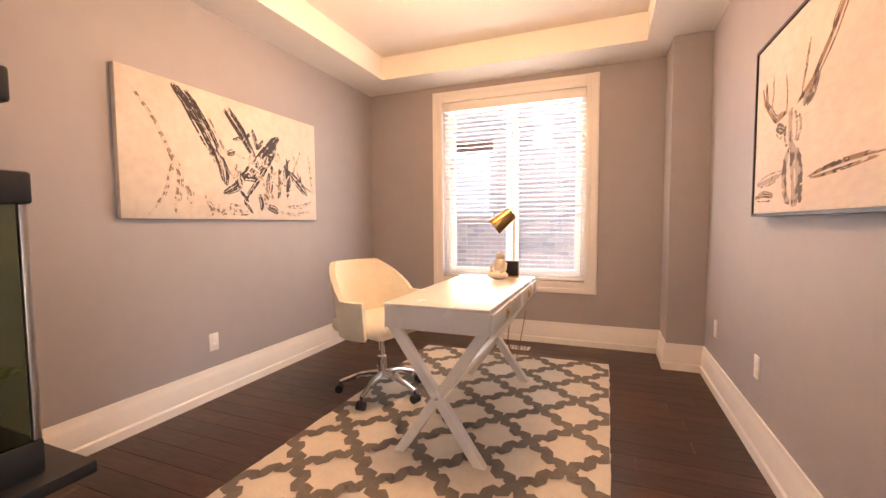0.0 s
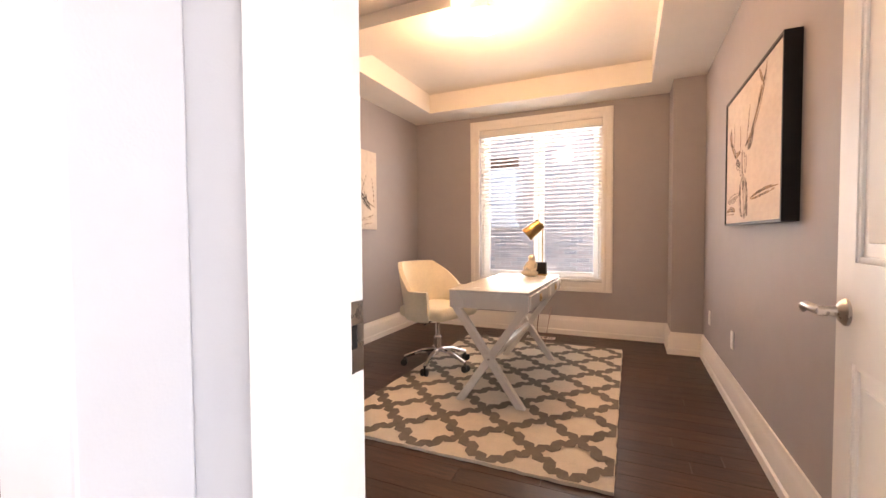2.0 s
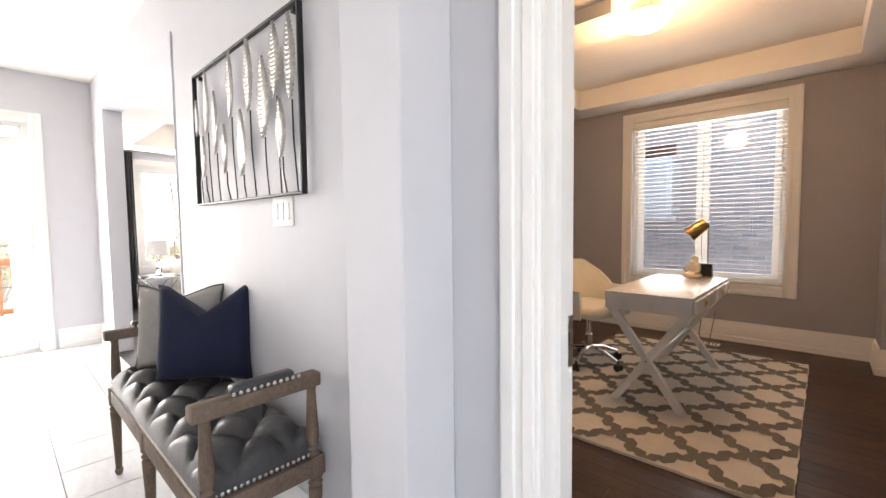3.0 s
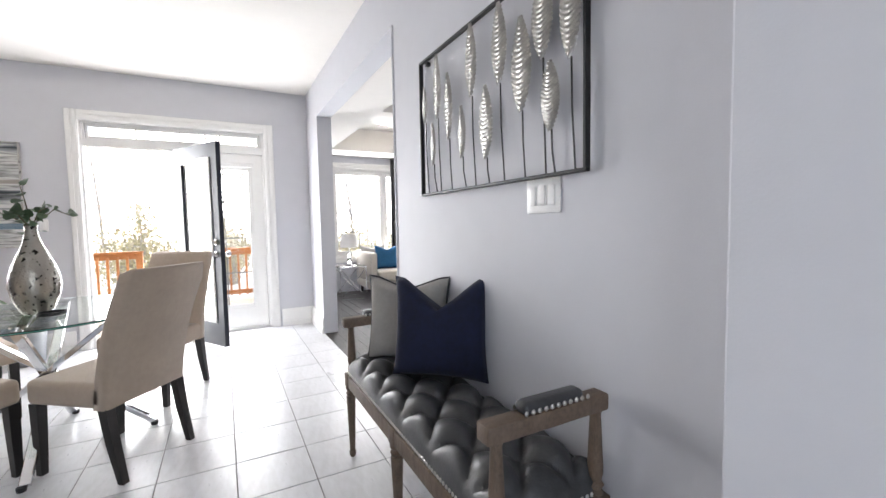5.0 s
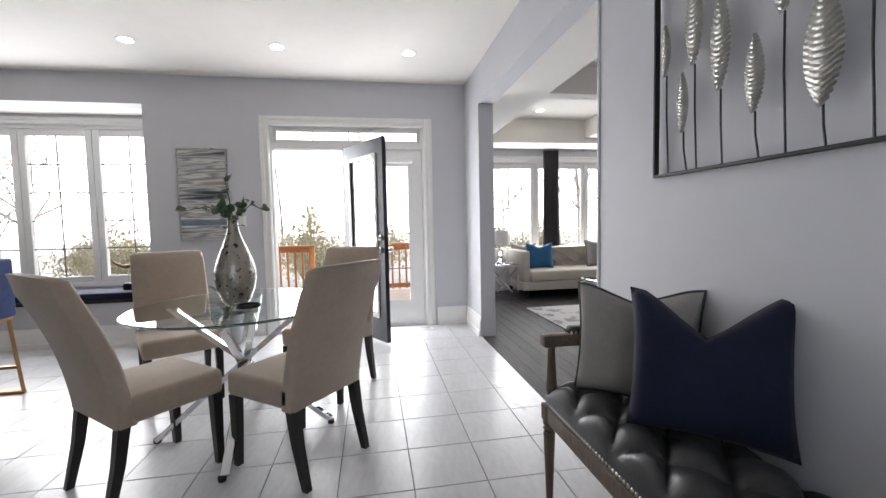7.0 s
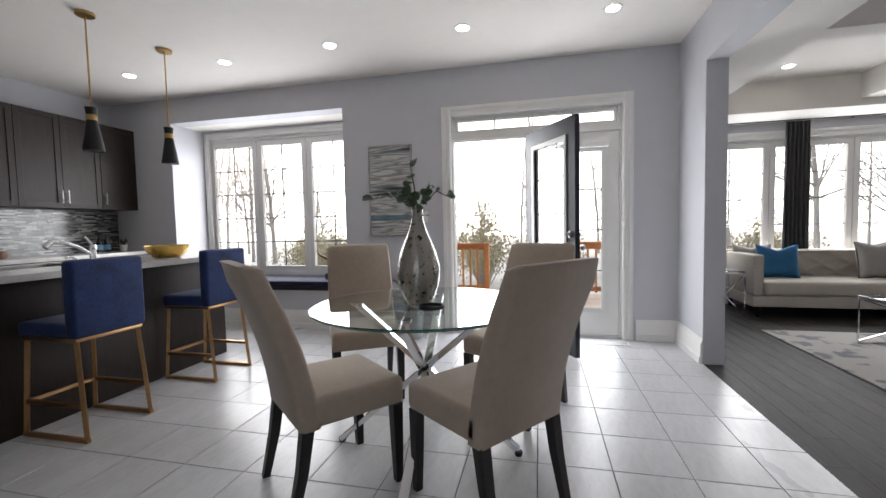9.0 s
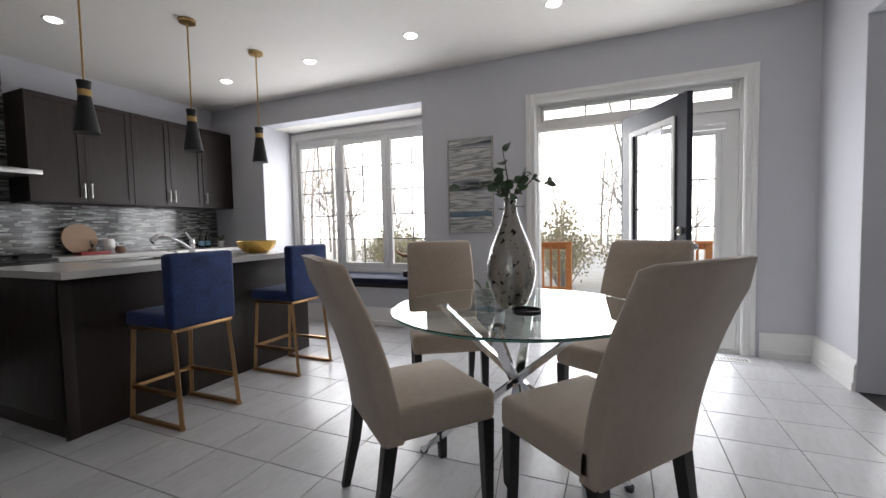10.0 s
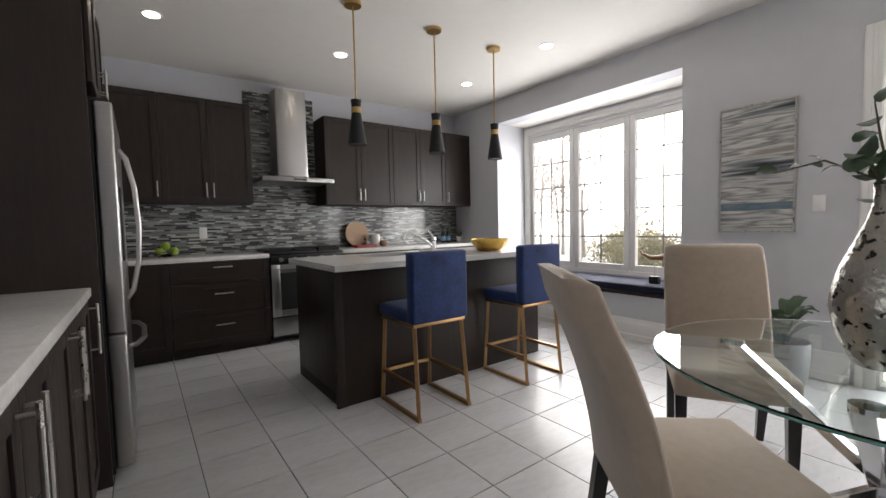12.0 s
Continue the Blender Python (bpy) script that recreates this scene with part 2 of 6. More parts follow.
structure("ceiling_office", c, CEILING, "white tray ceiling with a dropped border", "ceiling")
structure("ceiling_main", box(-0.2, KB, CEIL, 7.3, 0, H), CEILING, "flat white painted ceiling over kitchen and hall", "ceiling")
# living room shell
w = bmesh.new()
LX = -2.1
bx(w, LX - 0.15, 0.14, 0, LX, 0.75, H), bx(w, LX - 0.15, 0.75, 0, LX, 4.6, 0.62), bx(w, LX - 0.15, 0.75, 2.22, LX, 4.6, H), bx(w, LX - 0.15, 4.6, 0, LX, 6.0, H)
bx(w, LX - 0.15, 0.0, 0, -0.2, 0.14, H), bx(w, LX - 0.15, 6.0, 0, 3.0, 6.15, H), bx(w, 2.93, 0.14, 0, 3.0, 6.0, H)
structure("wall_living", w, WALL, "pale grey painted living room walls with a wide window", "wall")
c = bmesh.new()
bx(c, LX, 0.14, CEIL, 2.93, 6.0, H)
bx(c, LX, 0.14, 2.42, 2.93, 0.62, CEIL), bx(c, LX, 0.62, 2.42, -1.45, 6.0, CEIL), bx(c, -1.45, 2.3, 2.5, 2.93, 2.5, CEIL), bx(c, 0.5, 0.62, 2.5, 0.7, 2.3, CEIL)
structure("ceiling_living", c, CEILING, "white beamed living room ceiling", "ceiling")
# floors: beds that the pieces lie on
structure("floor", box(-0.2, KB, -0.2, 7.3, 0.0, -0.006), GROUT, "white marbled floor tiles with grey grout joints", "floor")
structure("floor_office", box(3.0, 0.0, -0.2, 6.50, 4.53, -0.006), GAP, "dark brown hardwood office floor", "floor")
structure("floor_living", box(LX - 0.1, 0.0, -0.2, 3.0, 6.1, -0.006), GAP, "dark grey-brown hardwood living room floor", "floor")
# unseen upper storey and roof, added to keep the sun off the patio side
w = bmesh.new()
bx(w, LX - 0.15, 0, H, 3.0, 6.15, 5.8), bx(w, -0.2, KB - 0.15, H, 7.3, 0, 5.8)
structure("sun_block_upper_storey", w, WALL, "unseen upper storey block added to keep the sun out", "wall")

# ---- more materials ----
BRASS = material("brushed_brass", (0.56, 0.37, 0.15), 0.32, 1.0, vary=0.15, scale=30)
CHROME = material("chrome", (0.80, 0.80, 0.82), 0.08, 1.0)
NICKEL = material("satin_nickel", (0.55, 0.53, 0.50), 0.28, 1.0, vary=0.08, scale=40)
STEEL = material("brushed_stainless_steel", (0.44, 0.43, 0.42), 0.3, 1.0, vary=0.1, scale=6, stretch=(1, 1, 40), bump=0.05, bump_scale=40)
BLACK = material("matt_black_metal", (0.015, 0.015, 0.016), 0.45, 0.3, vary=0.2, scale=20)
BLACK_PLASTIC = material("black_plastic", (0.012, 0.012, 0.012), 0.4, vary=0.2, scale=20)
WHITE_PLASTIC = material("white_plastic", (0.78, 0.77, 0.75), 0.35, vary=0.04, scale=20)
WHITE_LACQUER = material("white_lacquer", (0.80, 0.79, 0.77), 0.25, vary=0.03, scale=5, bump=0.03, bump_scale=40)
CREAM_FABRIC = material("cream_fabric", (0.76, 0.71, 0.58), 0.9, vary=0.10, scale=6, bump=0.3, bump_scale=300, sheen=0.3)
BEIGE_FABRIC = material("beige_linen", (0.42, 0.335, 0.265), 0.92, vary=0.12, scale=5, bump=0.35, bump_scale=350, sheen=0.25)
SOFA_FABRIC = material("oatmeal_fabric", (0.55, 0.50, 0.43), 0.92, vary=0.10, scale=5, bump=0.3, bump_scale=300, sheen=0.2)
STOOL_BRASS = material("bronzed_brass", (0.50, 0.30, 0.14), 0.36, 1.0, vary=0.15, scale=30)
NAVY_VELVET = material("navy_velvet", (0.002, 0.006, 0.034), 0.85, second=(0.001, 0.003, 0.017), scale=7, bump=0.25, bump_scale=90, sheen=0.04)
ROYAL_VELVET = material("royal_blue_velvet", (0.004, 0.032, 0.150), 0.75, second=(0.002, 0.011, 0.055), scale=9, bump=0.2, bump_scale=90, sheen=0.12)
BLUE_FABRIC = material("teal_blue_fabric", (0.02, 0.12, 0.26), 0.85, vary=0.25, scale=9, bump=0.2)
GREY_FABRIC = material("warm_grey_linen", (0.33, 0.31, 0.29), 0.92, vary=0.12, scale=8, bump=0.35, bump_scale=280)
LEATHER = material("dark_grey_leather", (0.042, 0.042, 0.044), 0.38, vary=0.3, scale=8, bump=0.25, bump_scale=120)
OAK = material("weathered_grey_oak", (0.155, 0.105, 0.072), 0.6, second=(0.085, 0.058, 0.042), scale=8, stretch=(6, 1.5, 1.5), bump=0.2, bump_scale=40)
ESPRESSO = material("espresso_stained_wood", (0.027, 0.018, 0.015), 0.42, second=(0.016, 0.010, 0.008), scale=4, stretch=(10, 10, 1), bump=0.06, bump_scale=40, spec=0.35)
LEG_BLACK = material("black_stained_wood", (0.012, 0.009, 0.008), 0.35, vary=0.3, scale=10)
QUARTZ = material("white_quartz", (0.70, 0.685, 0.66), 0.16, second=(0.58, 0.57, 0.55), scale=12, spec=0.5)
GLASS = glass("clear_glass")
TABLE_GLASS = glass("greenish_table_glass", (0.90, 0.98, 0.95), 1.33)
AQUA_GLASS = glass("aquarium_glass", (0.50, 0.56, 0.46), 1.1)
NAVY_DOOR = material("navy_door_paint", (0.007, 0.010, 0.020), 0.4, vary=0.1, scale=4)
CURTAIN = material("charcoal_curtain", (0.055, 0.052, 0.054), 0.85, vary=0.2, scale=6, bump=0.2)
RUG_CREAM = material("cream_shag", (0.68, 0.62, 0.52), 0.95, vary=0.12, scale=14, bump=0.9, bump_scale=140, sheen=0.2)
RUG_GREY = material("taupe_shag", (0.20, 0.178, 0.15), 0.95, vary=0.25, scale=16, bump=0.9, bump_scale=140)
CANVAS = material("cream_canvas", (0.70, 0.64, 0.57), 0.8, second=(0.60, 0.53, 0.47), scale=3, bump=0.15, bump_scale=200)
INK = mixed("black_brush_ink", (0.03, 0.022, 0.02), (0.5, 0.45, 0.40), 0.60, 26, 0.55)
INK_SOFT = mixed("brown_dry_brush", (0.60, 0.53, 0.46), (0.22, 0.17, 0.13), 0.50, 34, 0.8)
LEAF_GREEN = material("eucalyptus_green", (0.085, 0.135, 0.07), 0.5, second=(0.05, 0.085, 0.05), scale=10)
STEM = material("green_brown_stem", (0.10, 0.085, 0.045), 0.7, vary=0.2)
ORANGE_WOOD = material("orange_stained_cedar", (0.52, 0.21, 0.06), 0.6, second=(0.38, 0.14, 0.04), scale=6, stretch=(2, 2, 6), rand=0.12)
DECK_WOOD = material("weathered_deck_board", (0.62, 0.50, 0.38), 0.75, vary=0.2, scale=6, rand=0.1)
SILVER = material("hammered_silver_metal", (0.44, 0.43, 0.41), 0.3, 1.0, vary=0.35, scale=30, bump=0.3, bump_scale=90)
SOFT_SHADE = material("white_cloth_shade", (0.8, 0.78, 0.74), 0.9, vary=0.04)
SCREWGREY = material("grey_rubber", (0.05, 0.05, 0.05), 0.8, vary=0.2)
GREEN_FRUIT = material("green_apple_skin", (0.30, 0.42, 0.05), 0.35, vary=0.2, scale=20)
TERRACOTTA = material("brown_clay", (0.16, 0.075, 0.045), 0.5, vary=0.2)
PALE_WOOD = material("pale_cutting_board", (0.42, 0.28, 0.18), 0.55, second=(0.32, 0.2, 0.12), scale=6, stretch=(1, 1, 8))
RED_COVER = material("red_book_cover", (0.30, 0.03, 0.03), 0.5, vary=0.15)
BOTTLE_GLASS = material("dark_green_bottle", (0.006, 0.018, 0.014), 0.1, vary=0.2, spec=0.6)
BLUE_LABEL = material("blue_paper_label", (0.22, 0.42, 0.60), 0.7, vary=0.1)
PLASTER_WHITE = material("cream_plaster", (0.72, 0.66, 0.56), 0.7, vary=0.1, scale=20, bump=0.2)
GRAVEL = material("aquarium_gravel", (0.34, 0.29, 0.13), 0.8, second=(0.07, 0.055, 0.03), scale=60, bump=0.8, bump_scale=90)
DARK_WATER = material("dark_aquarium_backing", (0.012, 0.016, 0.010), 0.3, vary=0.5, scale=5)
LAMP_GLOW = emitter("lamp_glass_glow", (1.0, 0.74, 0.45), 1.6)
POT_GLOW = emitter("downlight_glow", (1.0, 0.93, 0.82), 14.0)


def island_random(mat, stops):
    """Colours each loose piece of a joined mesh from a ramp."""
    n, l = mat.node_tree.nodes, mat.node_tree.links
    g, r = n.new("ShaderNodeNewGeometry"), n.new("ShaderNodeValToRGB")
    r.color_ramp.interpolation = "CONSTANT"
    for k, (p, c) in enumerate(stops):
        e = r.color_ramp.elements[k] if k < 2 else r.color_ramp.elements.new(p)
        e.position, e.color = p, (*c, 1)
    l.new(g.outputs["Random Per Island"], r.inputs[0]), l.new(r.outputs[0], n["Principled BSDF"].inputs["Base Color"])
    return mat


MOSAIC = island_random(material("glass_and_stone_mosaic", (0.3, 0.3, 0.3), 0.14, spec=0.6), [(0, (0.46, 0.46, 0.44)), (0.18, (0.18, 0.18, 0.17)), (0.45, (0.10, 0.096, 0.092)), (0.64, (0.04, 0.038, 0.037)), (0.84, (0.28, 0.31, 0.295))])
BRICK = island_random(material("red_brown_brick", (0.3, 0.2, 0.17), 0.85, bump=0.4, bump_scale=60), [(0, (0.48, 0.41, 0.39)), (0.3, (0.54, 0.46, 0.43)), (0.55, (0.44, 0.39, 0.38)), (0.75, (0.52, 0.43, 0.41)), (0.92, (0.36, 0.33, 0.34))])
MORTAR = material("pale_mortar", (0.68, 0.66, 0.64), 0.95, vary=0.15, scale=10, bump=0.3)


def boxes_mesh(name, rows, mat):
    """Many boxes (x0, y0, z0, x1, y1, z1) joined in one mesh."""
    vs, fs = [], []
    for x0, y0, z0, x1, y1, z1 in rows:
        b = len(vs)
        vs += [(x, y, z) for z in (z0, z1) for y in (y0, y1) for x in (x0, x1)]
        fs += [tuple(b + i for i in f) for f in ((0, 2, 3, 1), (4, 5, 7, 6), (0, 1, 5, 4), (2, 6, 7, 3), (0, 4, 6, 2), (1, 3, 7, 5))]
    me = bpy.data.meshes.new(name)
    me.from_pydata(vs, [], fs)
    me.materials.append(mat)
    return new(name, me)


# ---- trim: baseboards and casings ----
BASE_PROFILE = [(0, 0), (0.03, 0), (0.03, 0.05), (0.021, 0.06), (0.021, 0.15), (0.017, 0.165), (0.009, 0.195), (0.009, 0.205), (0, 0.205)]


def baseboard(line, label="tall white painted baseboard with stepped profile"):
    structure("baseboard", strip(bmesh.new(), line, [(o, z) for o, z in BASE_PROFILE]), TRIM, label, "baseboard", 30)


baseboard([(6.41, 0.2), (6.41, 3.94), (6.15, 3.94), (6.15, 4.35), (3.265, 4.35), (3.265, 0.126), (5.26, 0.126)])
baseboard([(4.90, 0.0), (2.91, 0.0), (2.91, 0.14)])
baseboard([(5.26, 0.0), (5.12, 0.0), (5.12, -0.17), (4.90, -0.17), (4.90, -0.03)])
baseboard([(0.645, 0.0), (0.0, 0.0), (0.0, -0.365)])
baseboard([(0.0, -2.29), (0.0, KB)])
baseboard([(7.15, 0.0), (6.3, 0.0)])


def casing(name, rect, depth_from, axis, width=0.10, thick=0.02, sides="ltr", mat=TRIM):
    """A moulded frame round an opening. rect: (a0, a1, z0, z1), the outer edge, along x or y."""
    a0, a1, z0, z1 = rect
    bm = bmesh.new()
    bars = []
    if "l" in sides:
        bars.append((a0, a0 + width, z0, z1, "v"))
    if "r" in sides:
        bars.append((a1 - width, a1, z0, z1, "v"))
    if "t" in sides:
        bars.append((a0 + width, a1 - width, z1 - width, z1, "h"))
    if "b" in sides:
        bars.append((a0 + width, a1 - width, z0, z0 + width, "h"))
    for p0, p1, q0, q1, d in bars:
        for k0, k1, t in ((0, 1, 0.62), (0.08, 0.42, 1.0), (0.62, 0.9, 0.85)):
            if d == "v":
                left = p0 == a0
                u0, u1 = (p0 + k0 * width, p0 + k1 * width) if left else (p1 - k1 * width, p1 - k0 * width)
                v0, v1 = q0, q1
            else:
                top = q1 == z1
                v0, v1 = (q1 - k1 * width, q1 - k0 * width) if top else (q0 + k0 * width, q0 + k1 * width)
                u0, u1 = p0, p1
            e = depth_from + thick * t
            lo, hi = min(depth_from, e), max(depth_from, e)
            if axis == "y":
                bx(bm, lo, u0, v0, hi, u1, v1, 0.002, 1)
            else:
                bx(bm, u0, lo, v0, u1, hi, v1, 0.002, 1)
    return structure(name, bm, mat, "white moulded casing", "trim", 30)


# living room opening: plain square corners with a narrow trim along the edge
o = bmesh.new()
bx(o, 0.637, -0.008, 0, 0.653, 0.148, 2.395, 0.003), bx(o, 2.902, -0.008, 0, 2.918, 0.148, 2.395, 0.003), bx(o, 0.653, -0.008, 2.383, 2.902, 0.148, 2.399, 0.003)
structure("trim_living_opening", o, WALL, "painted edge of the living room opening", "trim")

# ---- office door and frame ----
casing("trim_office_door_hall", (5.265, 6.295, 0, 2.165), 0.0, "x", thick=-0.02)
casing("trim_office_door_inside", (5.265, 6.295, 0, 2.165), 0.126, "x", thick=0.02)
j = bmesh.new()
bx(j, 5.362, -0.004, 0, 5.374, 0.13, 2.06), bx(j, 6.186, -0.004, 0, 6.198, 0.13, 2.06), bx(j, 5.374, -0.004, 2.048, 6.186, 0.13, 2.064)
bx(j, 5.374, 0.045, 0, 5.387, 0.08, 2.048), bx(j, 6.173, 0.045, 0, 6.186, 0.08, 2.048)
structure("trim_office_jamb", j, TRIM, "white painted door jamb with stop", "trim")
sp = thing("strike_plate", "satin nickel strike plate let into the white jamb", "strike plate", pose(5.374, 0.10, 0.96))
p = bmesh.new()
bx(p, 0, -0.028, -0.06, 0.0025, 0.028, -0.02, 0.001), bx(p, 0, -0.028, 0.02, 0.0025, 0.028, 0.06, 0.001), bx(p, 0, -0.028, -0.02, 0.0025, -0.012, 0.02), bx(p, 0, 0.012, -0.02, 0.0025, 0.028, 0.02)
part("plate", p, NICKEL, sp)
part("latch_hole", box(-0.001, -0.012, -0.02, 0.001, 0.012, 0.02), BLACK, sp, "dark latch hole")

door = thing("door_1", "white two-panel interior door standing open", "door", pose(6.235, 0.155, 0, 0, 0, -4), kind="structure")
d = bmesh.new()
# leaf in its own plane: y along the width, x is thickness; stiles and rails with two sunken panels
DW, DH, DT = 0.74, 2.03, 0.035
for y0, y1, z0, z1 in ((0, 0.11, 0.01, DH), (DW - 0.11, DW, 0.01, DH), (0.11, DW - 0.11, 0.01, 0.22), (0.11, DW - 0.11, 0.83, 1.06), (0.11, DW - 0.11, DH - 0.13, DH)):
    bx(d, -DT / 2, y0, z0, DT / 2, y1, z1)
for z0, z1 in ((0.22, 0.83), (1.06, DH - 0.13)):
    bx(d, -0.008, 0.11, z0, 0.008, DW - 0.11, z1)
    bx(d, -0.0135, 0.155, z0 + 0.045, 0.0135, DW - 0.155, z1 - 0.045, 0.005)
    for a in (0.11, DW - 0.125):
        bx(d, -0.0145, a, z0, 0.0145, a + 0.015, z1, 0.003)
    for a in (z0, z1 - 0.015):
        bx(d, -0.0145, 0.125, a, 0.0145, DW - 0.125, a + 0.015, 0.003)
leaf = part("leaf", d, TRIM, door)
h = lathe([(0.0, 0), (0.033, 0), (0.033, 0.006), (0.024, 0.014), (0.013, 0.02), (0.011, 0.055), (0.0, 0.056)], 20)
bmesh.ops.rotate(h, matrix=Matrix.Rotation(radians(-90), 3, "Y"), verts=h.verts[:])
tube([(-0.048, 0, 0), (-0.058, 0.03, 0.002), (-0.06, 0.07, 0.004), (-0.058, 0.105, -0.004), (-0.054, 0.115, -0.018)], [0.011, 0.011, 0.010, 0.010, 0.007], 10, h)
bmesh.ops.translate(h, vec=(-DT / 2, DW - 0.07, 0.94), verts=h.verts[:])
part("door_handle", h, NICKEL, leaf, "satin nickel lever handle")
for z in (0.25, 1.0, 1.8):
    part("hinge", tube([(0, -0.008, z - 0.045), (0, -0.008, z + 0.045)], 0.007, 8), NICKEL, door)


# ---- windows ----
BAR_GREY = material("grey_glazing_bar_paint", (0.20, 0.195, 0.19), 0.5, vary=0.08, scale=6)


def glazed(name, at, width, height, columns, label, bars=(2, 4), sash=0.055, depth=0.09, mat=TRIM, weights=None):
    """A window in its own plane: x across, z up, y the depth; frame, mullions, panes and thin bars."""
    t = thing(name, label, "window", at, kind="structure")
    fr = bmesh.new()
    bx(fr, 0, 0, 0, sash * 0.6, depth, height), bx(fr, width - sash * 0.6, 0, 0, width, depth, height)
    bx(fr, sash * 0.6, 0, height - sash * 0.6, width - sash * 0.6, depth, height), bx(fr, sash * 0.6, 0, 0, width - sash * 0.6, depth, sash * 0.6)
    part("window_frame", fr, mat, t)
    inner = width - 1.2 * sash
    weights = weights or [1] * columns
    x = sash * 0.6
    for k in range(columns):
        w_ = inner * weights[k] / sum(weights)
        x0, x1, z0, z1 = x, x + w_, sash * 0.6, height - sash * 0.6
        s = bmesh.new()
        for a, b, c_, e in ((x0 + 0.003, x0 + sash, z0, z1), (x1 - sash, x1 - 0.003, z0, z1), (x0 + sash, x1 - sash, z1 - sash, z1), (x0 + sash, x1 - sash, z0, z0 + sash)):
            bx(s, a, 0.015, c_, b, depth - 0.015, e, 0.004, 1)
        sash_ob = part("sash", s, mat, t)
        g = part("pane", box(x0 + sash, depth / 2 - 0.003, z0 + sash, x1 - sash, depth / 2 + 0.003, z1 - sash), GLASS, t)
        g.visible_shadow = False
        if bars:
            m_ = bmesh.new()
            for i in range(1, bars[0]):
                xx = x0 + sash + (x1 - x0 - 2 * sash) * i / bars[0]
                bx(m_, xx - 0.007, depth / 2 + 0.005, z0 + sash, xx + 0.007, depth / 2 + 0.012, z1 - sash)
            for i in range(1, bars[1]):
                zz = z0 + sash + (z1 - z0 - 2 * sash) * i / bars[1]
                bx(m_, x0 + sash, depth / 2 + 0.0052, zz - 0.007, x1 - sash, depth / 2 + 0.0118, zz + 0.007)
            part("glazing_bars", m_, BAR_GREY, sash_ob)
        x = x1
    return t


# office window with its blind
casing("trim_office_window", (4.007, 5.625, 0.49, 2.49), 4.35, "x", width=0.11, thick=-0.022, sides="ltrb")
glazed("window_1", pose(4.115, 4.43, 0.60), 1.402, 1.78, 2, "white framed office window with two sashes", bars=None, sash=0.06)
blind = thing("venetian_blind", "white slatted venetian blind hung open in the office window", "blind", pose(4.119, 4.38, 0))
part("valance", box(0, -0.035, 2.29, 1.394, 0.03, 2.378, 0.006), TRIM, blind)
slat_me = shared_mesh("slat", box(0, -0.017, -0.001, 1.384, 0.017, 0.001), WHITE_LACQUER)
for k in range(36):
    piece("slat", slat_me, blind, pose(0.005, 0, 0.655 + k * 0.0452, -3))
part("bottom_rail", box(0.005, -0.025, 0.605, 1.389, 0.025, 0.625, 0.004), TRIM, blind)
for x in (0.25, 1.15):
    part("ladder_cord", tube([(x, -0.024, 0.60), (x, -0.024, 2.33)], 0.0012, 6), WHITE_PLASTIC, blind)

# kitchen bay window
glazed("window_2", pose(-0.53, -3.41, 0.56, 0, 0, -90) @ pose(0, -0.09, 0), 2.27, 1.81, 3, "white framed three-sash kitchen window with glazing bars", bars=(2, 5), sash=0.07)
casing("trim_kitchen_window", (-5.69, -3.40, 0.56, 2.45), -0.52, "y", width=0.085, thick=0.022, sides="ltr")
# living room window
glazed("window_3", pose(LX - 0.03, 0.75 + 3.85, 0.62, 0, 0, -90) @ pose(0, -0.09, 0), 3.85, 1.60, 4, "white framed living room window with glazing bars", bars=(2, 4), sash=0.07)
casing("trim_living_window", (0.65, 4.70, 0.53, 2.31), LX, "y", width=0.10, thick=0.022, sides="ltrb")

# ---- patio doors ----
casing("trim_patio_door", (-2.265, -0.39, 0, 2.385), 0.0, "y", width=0.10, thick=0.024)
pf = bmesh.new()
for y0, y1, z0, z1 in ((-2.20, -2.15, 0, 2.32), (-0.51, -0.46, 0, 2.32), (-2.15, -0.51, 2.29, 2.32), (-2.15, -0.51, 2.045, 2.10), (-1.405, -1.355, 0.03, 2.045), (-2.15, -0.51, -0.01, 0.025)):
    bx(pf, -0.15, y0, z0, -0.03, y1, z1)
structure("trim_patio_frame", pf, TRIM, "white patio door frame with transom bar", "trim")
glazed("window_4", pose(-0.05, -0.51, 2.10, 0, 0, -90) @ pose(0, -0.09, 0), 1.64, 0.19, 1, "narrow transom light over the patio doors", bars=(4, 1), sash=0.03)


